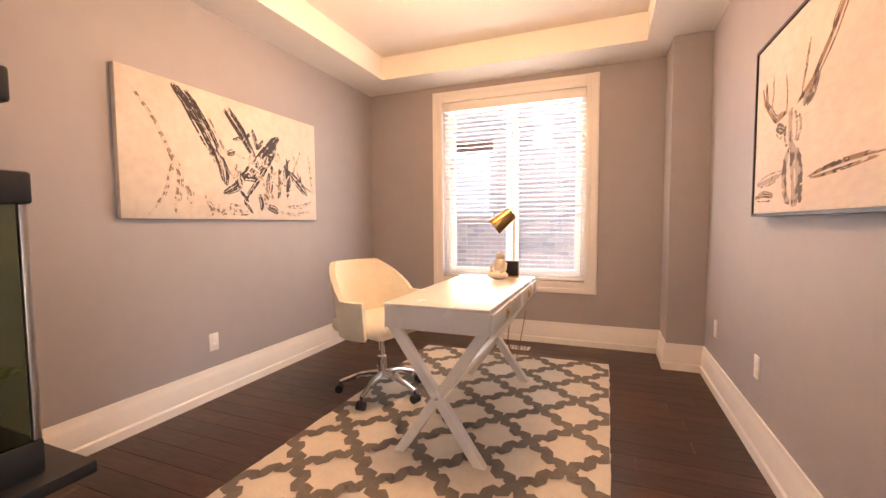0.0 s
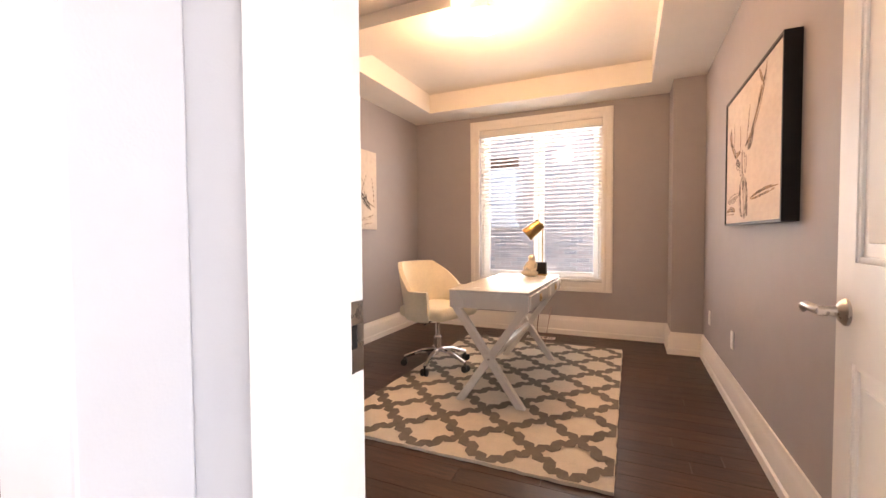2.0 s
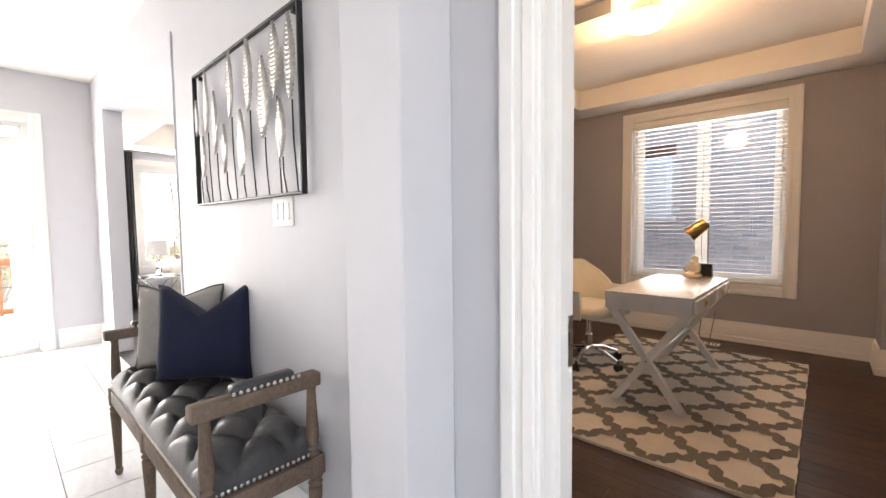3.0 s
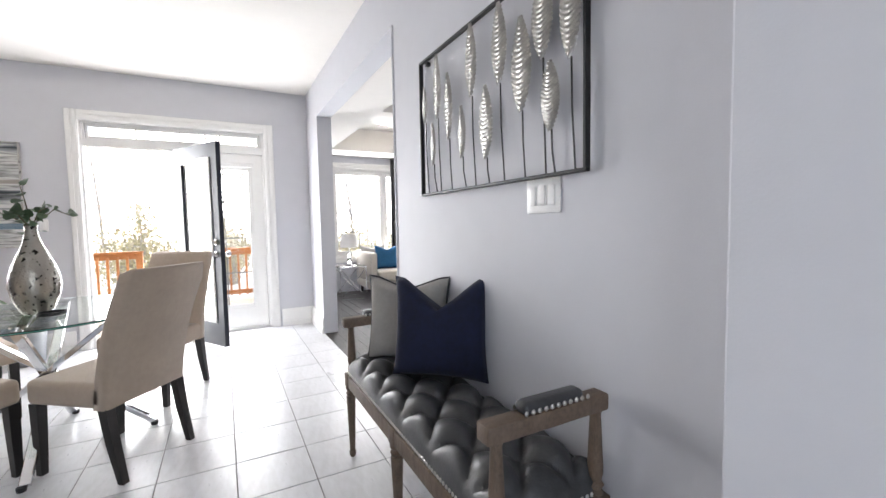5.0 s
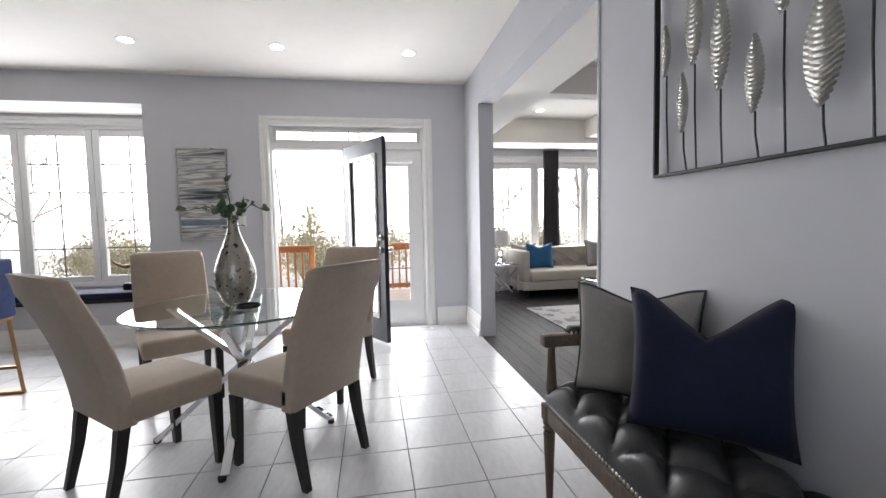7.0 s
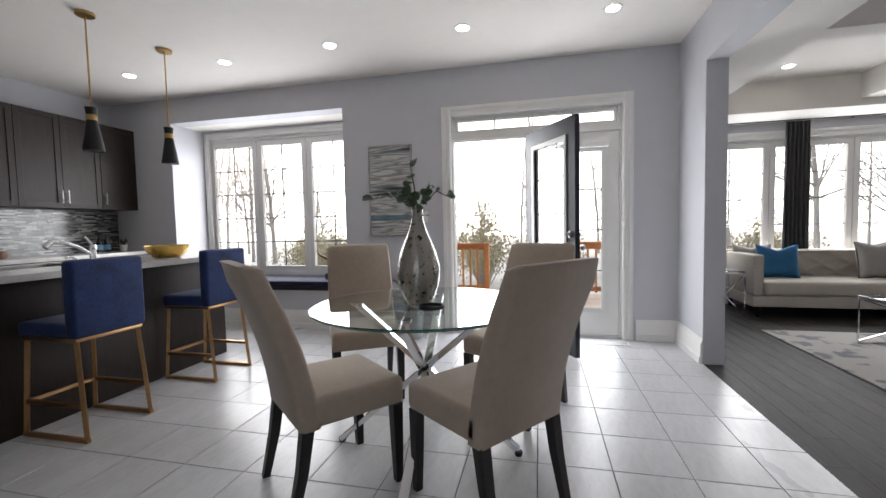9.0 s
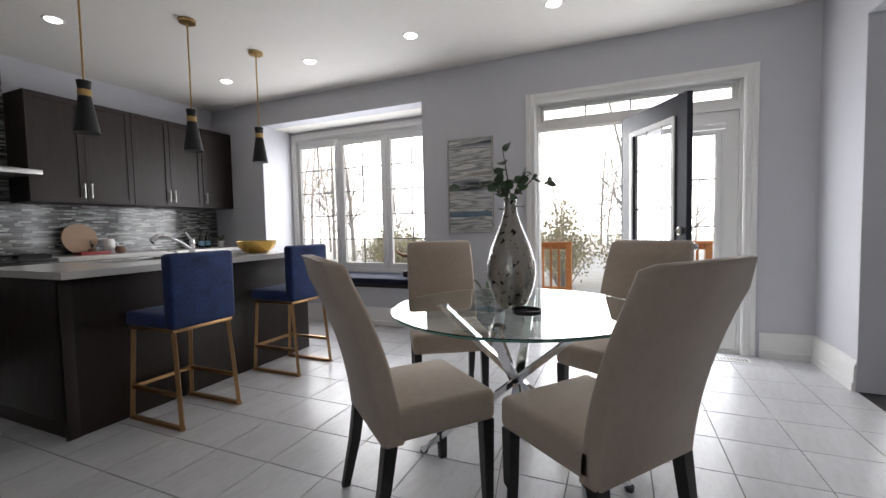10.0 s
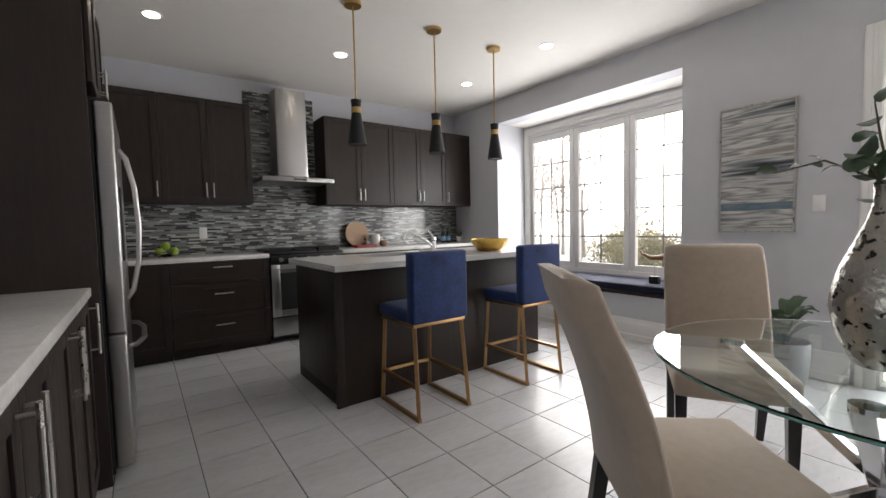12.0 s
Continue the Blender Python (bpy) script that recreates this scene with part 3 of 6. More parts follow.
def patio_leaf(t, width, height, mat_out, mat_in, bars):
    """A glazed door leaf: x along the width from the hinge, y thickness, z up."""
    st = 0.13
    for side, mat_ in ((0, mat_out), (1, mat_in)):
        f = bmesh.new()
        y0, y1 = (-0.022, 0.0) if side == 0 else (0.0, 0.022)
        for a, b, c_, e in ((0, st, 0, height), (width - st, width, 0, height), (st, width - st, height - 0.15, height), (st, width - st, 0, 0.24)):
            bx(f, a, y0, c_, b, y1, e)
        part("outer_face" if side == 0 else "inner_face", f, mat_, t)
        lip = bmesh.new()
        yy0, yy1 = (-0.034, -0.021) if side == 0 else (0.021, 0.034)
        for a, b, c_, e in ((st - 0.01, st + 0.03, 0.23, height - 0.14), (width - st - 0.03, width - st + 0.01, 0.23, height - 0.14), (st + 0.03, width - st - 0.03, height - 0.18, height - 0.14), (st + 0.03, width - st - 0.03, 0.23, 0.27)):
            bx(lip, a, yy0, c_, b, yy1, e, 0.004, 1)
        part("glass_moulding", lip, TRIM, t, "white glazing bead")
    g = part("pane", box(st, -0.004, 0.24, width - st, 0.004, height - 0.15), GLASS, t)
    g.visible_shadow = False
    m_ = bmesh.new()
    for i in range(1, bars[0]):
        xx = st + (width - 2 * st) * i / bars[0]
        bx(m_, xx - 0.006, 0.006, 0.24, xx + 0.006, 0.012, height - 0.15)
    for i in range(1, bars[1]):
        zz = 0.24 + (height - 0.39) * i / bars[1]
        bx(m_, st, 0.0062, zz - 0.006, width - st, 0.0118, zz + 0.006)
    part("glazing_bars", m_, BAR_GREY, t)


d2 = thing("door_2", "navy glazed patio door swung open into the room", "door", pose(0.0, -1.375, 0.02, 0, 0, 30), kind="structure")
patio_leaf(d2, 0.82, 2.02, NAVY_DOOR, NAVY_DOOR, (3, 5))
for z, k in ((1.04, "deadbolt"), (0.92, "door_handle")):
    q = lathe([(0, 0), (0.03, 0), (0.03, 0.012), (0.02, 0.018), (0.012, 0.03), (0.012, 0.05)] + ([(0.026, 0.058), (0.03, 0.075), (0.022, 0.09), (0, 0.094)] if k != "deadbolt" else [(0, 0.05)]), 20)
    bmesh.ops.rotate(q, matrix=Matrix.Rotation(radians(90), 3, "X"), verts=q.verts[:])
    other = q.copy()
    bmesh.ops.rotate(other, matrix=Matrix.Rotation(radians(180), 3, "Z"), verts=other.verts[:])
    bmesh.ops.translate(q, vec=(0.755, -0.022, z), verts=q.verts[:])
    bmesh.ops.translate(other, vec=(0.755, 0.022, z), verts=other.verts[:])
    part(k, join(q, other), NICKEL, d2, "satin nickel")
d3 = thing("door_3", "white fixed glazed patio door beside the open one", "door", pose(-0.07, -0.512, 0.03, 0, 0, -90), kind="structure")
patio_leaf(d3, 0.838, 2.01, TRIM, TRIM, (2, 4))
part("blind_box", box(0.10, 0.022, 1.86, 0.74, 0.055, 1.91, 0.006), TRIM, d3, "white cassette of an enclosed blind")
reg = thing("floor_register", "white slotted floor register beside the patio door", "floor vent", pose(0.165, -0.60, 0.0))
part("grille", box(-0.06, -0.15, 0.0, 0.06, 0.15, 0.006, 0.002), WHITE_PLASTIC, reg)
for k in range(11):
    part("slot", box(-0.04, -0.13 + k * 0.024, 0.0062, 0.04, -0.122 + k * 0.024, 0.0068), GAP, reg)

# ---- office things ----
def canvas_strokes(t, strokes, y, mat_names):
    """Brush strokes on a picture in the xz plane: each a tapering ribbon along a few points."""
    for pts, width, mat_, lift in strokes:
        bm = bmesh.new()
        n = 22
        P = [Vector((a, 0, b)) for a, b in pts]
        strands = 7 if width > 0.024 else 3
        for s_ in range(strands):
            # each bristle runs dry at its own place
            off = ((s_ + 0.5) / strands - 0.5) * width
            edge = abs(2 * off / width)
            u0, u1 = random.uniform(0, 0.05 + 0.16 * edge), 1 - random.uniform(0, 0.08 + 0.30 * edge)
            bow = random.uniform(-0.25, 0.25) * width
            prev = None
            for k in range(n + 1):
                w = u0 + (u1 - u0) * k / n
                u = w * (len(P) - 1)
                i = min(int(u), len(P) - 2)
                p_ = P[i].lerp(P[i + 1], u - i)
                d_ = (P[i + 1] - P[i]).normalized()
                q_ = Vector((-d_.z, 0, d_.x))
                c_ = off * (0.55 + 0.5 * math.sin(math.pi * w)) + bow * math.sin(math.pi * w)
                wv = width / strands * (0.75 + 0.85 * random.random()) * (0.3 if k in (0, n) else 1)
                at = p_ + q_ * c_ + Vector((0, y - lift - 0.00003 * s_, 0))
                ring = (bm.verts.new(at + q_ * wv / 2), bm.verts.new(at - q_ * wv / 2))
                if prev and random.random() > 0.10 * edge:
                    bm.faces.new((prev[0], ring[0], ring[1], prev[1]))
                prev = ring
        part("brush_stroke", bm, mat_, t, smooth=None)


# abstract canvas; local x runs along the wall, -y faces the room
pic = thing("wall_painting", "large cream abstract canvas with black brush strokes on the grey wall", "painting", pose(3.265, 1.742, 1.193, 0, 0, 90))
part("canvas", box(0, -0.036, 0, 1.595, 0, 0.818, 0.003), CANVAS, pic)
S = []
for a, b, w_ in (((0.34, 0.80), (0.62, 0.36), 0.075), ((0.40, 0.79), (0.68, 0.34), 0.04), ((0.30, 0.81), (0.52, 0.55), 0.05), ((0.66, 0.75), (0.92, 0.44), 0.055), ((0.70, 0.76), (0.90, 0.50), 0.03), ((1.16, 0.66), (0.70, 0.20), 0.075), ((1.17, 0.64), (0.86, 0.30), 0.06), ((1.12, 0.52), (0.80, 0.12), 0.045), ((1.24, 0.40), (1.50, 0.19), 0.05), ((1.06, 0.36), (1.02, 0.14), 0.05), ((1.22, 0.44), (1.24, 0.16), 0.07), ((1.16, 0.40), (1.14, 0.14), 0.035), ((0.95, 0.19), (0.97, 0.06), 0.05), ((1.02, 0.10), (1.14, 0.05), 0.05), ((0.90, 0.66), (0.94, 0.50), 0.03), ((0.62, 0.42), (0.66, 0.22), 0.05), ((0.72, 0.30), (0.98, 0.30), 0.05), ((0.64, 0.17), (0.82, 0.26), 0.045)):
    S.append(((a, ((a[0] + b[0]) / 2 + 0.012, (a[1] + b[1]) / 2), b), w_, INK, 0.0375))
for pts, w_ in ((((0.06, 0.74), (0.20, 0.56), (0.30, 0.34), (0.24, 0.14), (0.14, 0.02)), 0.03), (((0.28, 0.40), (0.34, 0.28), (0.32, 0.14), (0.30, 0.02)), 0.04), (((0.36, 0.22), (0.40, 0.16), (0.40, 0.08)), 0.04), (((0.52, 0.70), (0.66, 0.46), (0.90, 0.42)), 0.02), (((0.48, 0.62), (0.60, 0.36), (0.84, 0.26)), 0.02), (((1.30, 0.58), (1.40, 0.30), (1.54, 0.24)), 0.02), (((1.42, 0.60), (1.30, 0.36), (1.26, 0.24)), 0.02), (((1.12, 0.06), (1.34, 0.04), (1.54, 0.08)), 0.03), (((1.20, 0.10), (1.40, 0.11), (1.55, 0.16)), 0.025), (((0.52, 0.03), (0.66, 0.08), (0.86, 0.05)), 0.07), (((0.50, 0.16), (0.56, 0.06), (0.60, 0.03)), 0.04), (((1.50, 0.56), (1.53, 0.36), (1.54, 0.22)), 0.02)):
    S.append((pts, w_, INK_SOFT, 0.0369))
rs = random.Random(3)
for k in range(46):
    cx, cy = rs.gauss(1.0, 0.2), rs.gauss(0.34, 0.12)
    if not (0.4 < cx < 1.52 and 0.08 < cy < 0.74):
        continue
    a = rs.choice((0.85, 0.95, 2.25, 2.35, 1.5)) + rs.gauss(0, 0.2)
    ln = rs.uniform(0.02, 0.075)
    q = (math.cos(a) * ln, math.sin(a) * ln)
    S.append((((cx - q[0], cy - q[1]), (cx + 0.008, cy), (cx + q[0], cy + q[1])), rs.uniform(0.015, 0.045), (INK, INK_SOFT, CANVAS)[k % 3], 0.0379 + 0.0002 * k / 10))
canvas_strokes(pic, S, 0, None)

deer = thing("wall_painting", "pale canvas with plain grey-brown shapes in a deep black frame", "painting", pose(6.41, 2.724, 1.175, 0, 0, -90))
DEER_W, DEER_H = 1.09, 0.765
f = bmesh.new()
for a, b, c_, e in ((0, 0.012, 0, DEER_H), (DEER_W - 0.012, DEER_W, 0, DEER_H), (0.012, DEER_W - 0.012, 0, 0.012), (0.012, DEER_W - 0.012, DEER_H - 0.012, DEER_H)):
    bx(f, a, -0.062, c_, b, 0, e)
part("frame", f, BLACK, deer, "deep black tray frame")
GREY_PAINT = mixed("grey_wash", (0.40, 0.34, 0.31), (0.13, 0.11, 0.10), 0.48, 16, 0.8)
BROWN_PAINT = mixed("ochre_wash", (0.30, 0.20, 0.13), (0.09, 0.065, 0.05), 0.50, 22, 0.8)
CANVAS_WARM = material("warm_white_canvas", (0.70, 0.63, 0.57), 0.8, second=(0.60, 0.53, 0.49), scale=2.5, stretch=(1, 1, 2.2), bump=0.15, bump_scale=200)
part("canvas", box(0.014, -0.055, 0.014, DEER_W - 0.014, -0.01, DEER_H - 0.014), CANVAS_WARM, deer)
S = [(((0.52, 0.03), (0.50, 0.22), (0.47, 0.44)), 0.24, GREY_PAINT, 0.0005), (((0.47, 0.38), (0.46, 0.50), (0.45, 0.63)), 0.17, GREY_PAINT, 0.001)]
for pts, w_ in ((((0.42, 0.62), (0.28, 0.62), (0.17, 0.74), (0.14, 0.92)), 0.045), (((0.20, 0.70), (0.13, 0.76), (0.10, 0.88)), 0.025), (((0.22, 0.66), (0.24, 0.80), (0.23, 0.94)), 0.02), (((0.40, 0.62), (0.40, 0.74), (0.38, 0.86)), 0.02), (((0.50, 0.62), (0.64, 0.70), (0.78, 0.86), (0.88, 1.02), (0.92, 1.15)), 0.05), (((0.54, 0.66), (0.58, 0.82), (0.61, 0.97)), 0.022), (((0.76, 0.84), (0.78, 0.92), (0.83, 1.0)), 0.025), (((0.86, 1.0), (0.80, 1.08), (0.78, 1.14)), 0.03)):
    S.append((pts, w_, BROWN_PAINT, 0.0008))
S += [(((0.03, 0.13), (0.16, 0.14), (0.30, 0.12)), 0.05, BROWN_PAINT, 0.0004), (((0.62, 0.20), (0.85, 0.22), (1.12, 0.24)), 0.035, BROWN_PAINT, 0.0004), (((0.05, 0.22), (0.22, 0.24), (0.38, 0.26)), 0.05, GREY_PAINT, 0.0003)]
S += [(((0.56, 0.60), (0.64, 0.66), (0.68, 0.74)), 0.09, GREY_PAINT, 0.0006), (((0.28, 0.56), (0.34, 0.53), (0.38, 0.52)), 0.08, GREY_PAINT, 0.0006)]
S = [([(a * DEER_W / 1.18, b * DEER_H / 1.17) for a, b in pts], w_ * 0.75, m_, up) for pts, w_, m_, up in S]
canvas_strokes(deer, S, -0.0553, None)


def desk():
    # local: x across the front (the long way), y depth; drawers on the +y side
    t = thing("writing_desk", "white lacquered desk with crossed legs and two brass-handled drawers", "desk", pose(4.96, 2.685, 0, 0, 0, -90))
    W, D = 1.225, 0.53
    b = box(-W / 2, -D / 2, 0.648, W / 2, D / 2, 0.752, 0.003)
    part("body", b, WHITE_LACQUER, t)
    part("tabletop", box(-W / 2 - 0.004, -D / 2 - 0.004, 0.7525, W / 2 + 0.004, D / 2 + 0.004, 0.768, 0.003), WHITE_LACQUER, t)
    for s in (-1, 1):
        x = s * W / 4
        dr = part("drawer", box(x - W / 4 + 0.012, D / 2 + 0.0005, 0.657, x + W / 4 - 0.012, D / 2 + 0.016, 0.745, 0.003), WHITE_LACQUER, t)
        part("pull", bx(box(x - 0.035, D / 2 + 0.016, 0.675, x + 0.035, D / 2 + 0.021, 0.725, 0.004), x - 0.02, D / 2 + 0.021, 0.69, x + 0.02, D / 2 + 0.027, 0.71, 0.003), BRASS, dr, "brass campaign pull")
        xx = s * (W / 2 - 0.045)
        for k in (-1, 1):
            a, c_ = Vector((xx + 0.002 * k, k * (D / 2 - 0.045), 0.0)), Vector((xx + 0.002 * k, -k * (D / 2 - 0.035), 0.648))
            leg = bmesh.new()
            for zz, yy in ((0.0, a.y), (0.648, c_.y)):
                for ddx in (-0.0225, 0.0225):
                    for ddy in (-0.03, 0.03):
                        leg.verts.new((xx + ddx + 0.0015 * k, yy + ddy, zz))
            leg.verts.ensure_lookup_table()
            v = leg.verts
            for q in ((0, 1, 3, 2), (4, 6, 7, 5), (0, 4, 5, 1), (2, 3, 7, 6), (0, 2, 6, 4), (1, 5, 7, 3)):
                leg.faces.new([v[i] for i in q])
            bmesh.ops.bevel(leg, geom=leg.edges[:], offset=0.003, segments=1, affect="EDGES")
            part("leg", leg, WHITE_LACQUER, t)
        part("bolt", tube([(xx - s * 0.03, 0, 0.318), (xx + s * 0.03, 0, 0.318)], 0.008, 10), NICKEL, t)
    part("stretcher", box(-W / 2 + 0.07, -0.02, 0.30, W / 2 - 0.07, 0.02, 0.336, 0.003), WHITE_LACQUER, t)
    return t


desk()


def office_chair():
    t = thing("office_chair", "cream upholstered swivel chair on a chrome five-star base", "chair", pose(4.31, 2.71, 0, 0, 0, -107))
    # seat shell faces local +y
    seat = box(-0.25, -0.23, 0.43, 0.25, 0.25, 0.53, 0.045, 4)
    part("seat", seat, CREAM_FABRIC, t, smooth=60)
    bm = bmesh.new()
    rows, cols, th = 12, 30, 0.05
    outer, inner = [], []
    for i in range(rows + 1):
        ro, ri = [], []
        for k in range(cols + 1):
            a = radians(-205 + 230 * k / cols)      # from one arm round the back to the other
            back = max(0.0, -math.sin(a))           # 1 behind the sitter
            top = 0.665 + 0.215 * min(1.0, max(0.0, back * 1.5 - 0.18)) ** 0.8
            z = 0.425 + (top - 0.425) * i / rows
            flare = 1 + 0.12 * (i / rows)
            rx, ry = 0.295 * flare, 0.28 * flare
            x, y = rx * math.cos(a), ry * math.sin(a) + 0.02 - 0.05 * back * (i / rows)
            edge = 1 - th / 0.285 * min(1, 0.55 + 0.45 * math.sin(math.pi * min(i / rows, 0.96)))
            ro.append(bm.verts.new((x, y, z)))
            ri.append(bm.verts.new((x * edge, (y - 0.02) * edge + 0.02, z + 0.004)))
        outer.append(ro), inner.append(ri)
    for A, flip in ((outer, 1), (inner, -1)):
        for i in range(rows):
            for k in range(cols):
                q = (A[i][k], A[i][k + 1], A[i + 1][k + 1], A[i + 1][k])
                bm.faces.new(q[::flip])
    for k in range(cols):
        bm.faces.new((outer[-1][k], outer[-1][k + 1], inner[-1][k + 1], inner[-1][k]))
        bm.faces.new((outer[0][k + 1], outer[0][k], inner[0][k], inner[0][k + 1]))
    for i in range(rows):
        bm.faces.new((outer[i][0], outer[i + 1][0], inner[i + 1][0], inner[i][0]))
        bm.faces.new((outer[i + 1][-1], outer[i][-1], inner[i][-1], inner[i + 1][-1]))
    part("backrest", bm, CREAM_FABRIC, t, smooth=70)
    part("column", lathe([(0.03, 0.12), (0.03, 0.25), (0.02, 0.26), (0.02, 0.40), (0.06, 0.405), (0.06, 0.43)], 18), CHROME, t)
    part("tilt_lever", tube([(0.02, 0, 0.40), (0.14, 0.02, 0.395), (0.19, 0.02, 0.38)], 0.006, 8), BLACK_PLASTIC, t)
    for k in range(5):
        a = radians(72 * k + 20)
        c_, s_ = math.cos(a), math.sin(a)
        part("base_arm", tube([(0.02 * c_, 0.02 * s_, 0.135), (0.14 * c_, 0.14 * s_, 0.125), (0.285 * c_, 0.285 * s_, 0.075)], [0.024, 0.019, 0.013], 10), CHROME, t)
        w_ = bmesh.new()
        for sd in (-0.016, 0.016):
            tube([(0.29 * c_ - s_ * (sd - 0.009), 0.29 * s_ + c_ * (sd - 0.009), 0.028), (0.29 * c_ - s_ * (sd + 0.009), 0.29 * s_ + c_ * (sd + 0.009), 0.028)], 0.028, 16, w_)
        tube([(0.285 * c_, 0.285 * s_, 0.03), (0.285 * c_, 0.285 * s_, 0.075)], 0.009, 8, w_)
        part("caster", w_, BLACK_PLASTIC, t)
    for o in t.children:
        o.location.z += 0.018
    return t


office_chair()

dl = thing("desk_lamp", "brass desk lamp with a cylindrical shade on a black block", "lamp", pose(5.07, 3.24, 0.768))
part("base", box(-0.055, -0.035, 0, 0.055, 0.035, 0.115, 0.004), BLACK, dl, "black block base")
part("foot", box(-0.06, -0.04, 0.0, 0.06, 0.04, 0.012, 0.002), BRASS, dl)
part("stem", tube([(0.02, 0, 0.11), (0.02, 0, 0.45)], 0.005, 10), BRASS, dl)
sh = lathe([(0.062, 0), (0.062, 0.012), (0.048, 0.155), (0.044, 0.162), (0.0, 0.163), (0.0, 0.158), (0.044, 0.156), (0.058, 0.004)], 28)
bmesh.ops.transform(sh, matrix=pose(-0.115, -0.03, 0.355, 0, 50, 12), verts=sh.verts[:])
part("shade", sh, BRASS, dl, "brass cylinder shade")
part("joint", tube([(0.02, 0.0, 0.445), (-0.01, -0.005, 0.455)], 0.009, 8), BRASS, dl)

fg = bmesh.new()
bmesh.ops.create_uvsphere(fg, u_segments=16, v_segments=10, radius=0.03, matrix=Matrix.Translation((0, 0, 0.155)))
bmesh.ops.create_uvsphere(fg, u_segments=16, v_segments=10, radius=0.05, matrix=Matrix.Translation((0, 0, 0.085)) @ Matrix.Diagonal((0.9, 0.8, 1.25, 1)))
bmesh.ops.create_uvsphere(fg, u_segments=16, v_segments=10, radius=0.05, matrix=Matrix.Translation((-0.01, -0.02, 0.03)) @ Matrix.Diagonal((1.6, 1.2, 0.6, 1)))
tube([(-0.04, 0, 0.11), (-0.055, -0.03, 0.07), (-0.03, -0.05, 0.05)], 0.014, 8, fg), tube([(0.04, 0, 0.11), (0.055, -0.03, 0.07), (0.03, -0.05, 0.05)], 0.014, 8, fg)
fig = tagged(mesh_ob("figurine", fg, PLASTER_WHITE, 60), "small cream seated figurine on the white desk", "figurine")
fig.matrix_world = pose(5.02, 3.12, 0.768, 0, 0, -20)


# trellis rug
def trellis_rug():
    t = thing("area_rug", "cream shag rug with a grey-brown trellis pattern on dark wood", "rug", pose(4.162, 1.43, 0.0))
    W, L = 1.575, 2.40
    base = bmesh.new()
    nx, ny = 40, 60
    top = [[base.verts.new((W * i / nx + (random.uniform(-0.004, 0.004)), L * j_ / ny + random.uniform(-0.004, 0.004), 0.017 + random.uniform(-0.0012, 0.0012))) for i in range(nx + 1)] for j_ in range(ny + 1)]
    for j_ in range(ny):
        for i in range(nx):
            base.faces.new((top[j_][i], top[j_][i + 1], top[j_ + 1][i + 1], top[j_ + 1][i]))
    rim = [top[0][i] for i in range(nx + 1)] + [top[j_][nx] for j_ in range(1, ny + 1)] + [top[ny][i] for i in range(nx - 1, -1, -1)] + [top[j_][0] for j_ in range(ny - 1, 0, -1)]
    low = [base.verts.new((v.co.x, v.co.y, 0.001)) for v in rim]
    for k in range(len(rim)):
        base.faces.new((rim[k], low[k], low[(k + 1) % len(rim)], rim[(k + 1) % len(rim)]))
    part("rug_body", base, RUG_CREAM, t, smooth=60)
    P = 0.198
    half = [(0.0, 0.5), (0.07, 0.43), (0.085, 0.35), (0.135, 0.335), (0.215, 0.375), (0.245, 0.325)]
    curve = half + [(0.25, 0.25)] + [(0.5 - u, 0.5 - v) for u, v in reversed(half)]
    bm = bmesh.new()
    hw = 0.029
    for a in range(-1, 10):
        for b in range(-1, 14):
            cx, cy = a * P, b * P
            for lift, (sx, sy) in enumerate(((1, 1), (-1, 1), (1, -1), (-1, -1))):
                if a % 2 or b % 2:
                    continue
                pts = [Vector((cx + sx * u * 2 * P, cy + sy * v * 2 * P)) for u, v in curve]
                prev = None
                for k, p_ in enumerate(pts):
                    d_ = (pts[min(k + 1, len(pts) - 1)] - pts[max(k - 1, 0)]).normalized()
                    q_ = Vector((-d_.y, d_.x)) * hw
                    e1, e2 = p_ + q_, p_ - q_
                    cl = lambda e: (min(max(e.x, 0.004), W - 0.004), min(max(e.y, 0.004), L - 0.004), 0.0203 + 0.0007 * lift)
                    cur = (bm.verts.new(cl(e1)), bm.verts.new(cl(e2)))
                    if prev:
                        bm.faces.new((prev[0], cur[0], cur[1], prev[1]))
                    prev = cur
    dead = [f_ for f_ in bm.faces if f_.calc_area() < 1e-5]
    bmesh.ops.delete(bm, geom=dead, context="FACES")
    part("trellis_pattern", bm, RUG_GREY, t, "grey-brown trellis lines", smooth=None)


trellis_rug()


def outlet(at, label, wide=1, rocker=False):
    """A wall plate in its own xz plane, facing -y."""
    t = thing("light_switch" if rocker else "wall_outlet", label, "switch" if rocker else "outlet", at)
    w_ = 0.07 + 0.046 * (wide - 1)
    part("plate", box(-w_ / 2, -0.007, -0.058, w_ / 2, 0, 0.058, 0.003), WHITE_PLASTIC, t)
    for k in range(wide):
        x = (k - (wide - 1) / 2) * 0.046
        if rocker:
            part("rocker", box(x - 0.016, -0.012, -0.033, x + 0.016, -0.006, 0.033, 0.003), WHITE_PLASTIC, t)
        else:
            for z in (-0.02, 0.02):
                part("socket", box(x - 0.017, -0.009, z - 0.014, x + 0.017, -0.006, z + 0.014, 0.003), WHITE_PLASTIC, t)
    return t


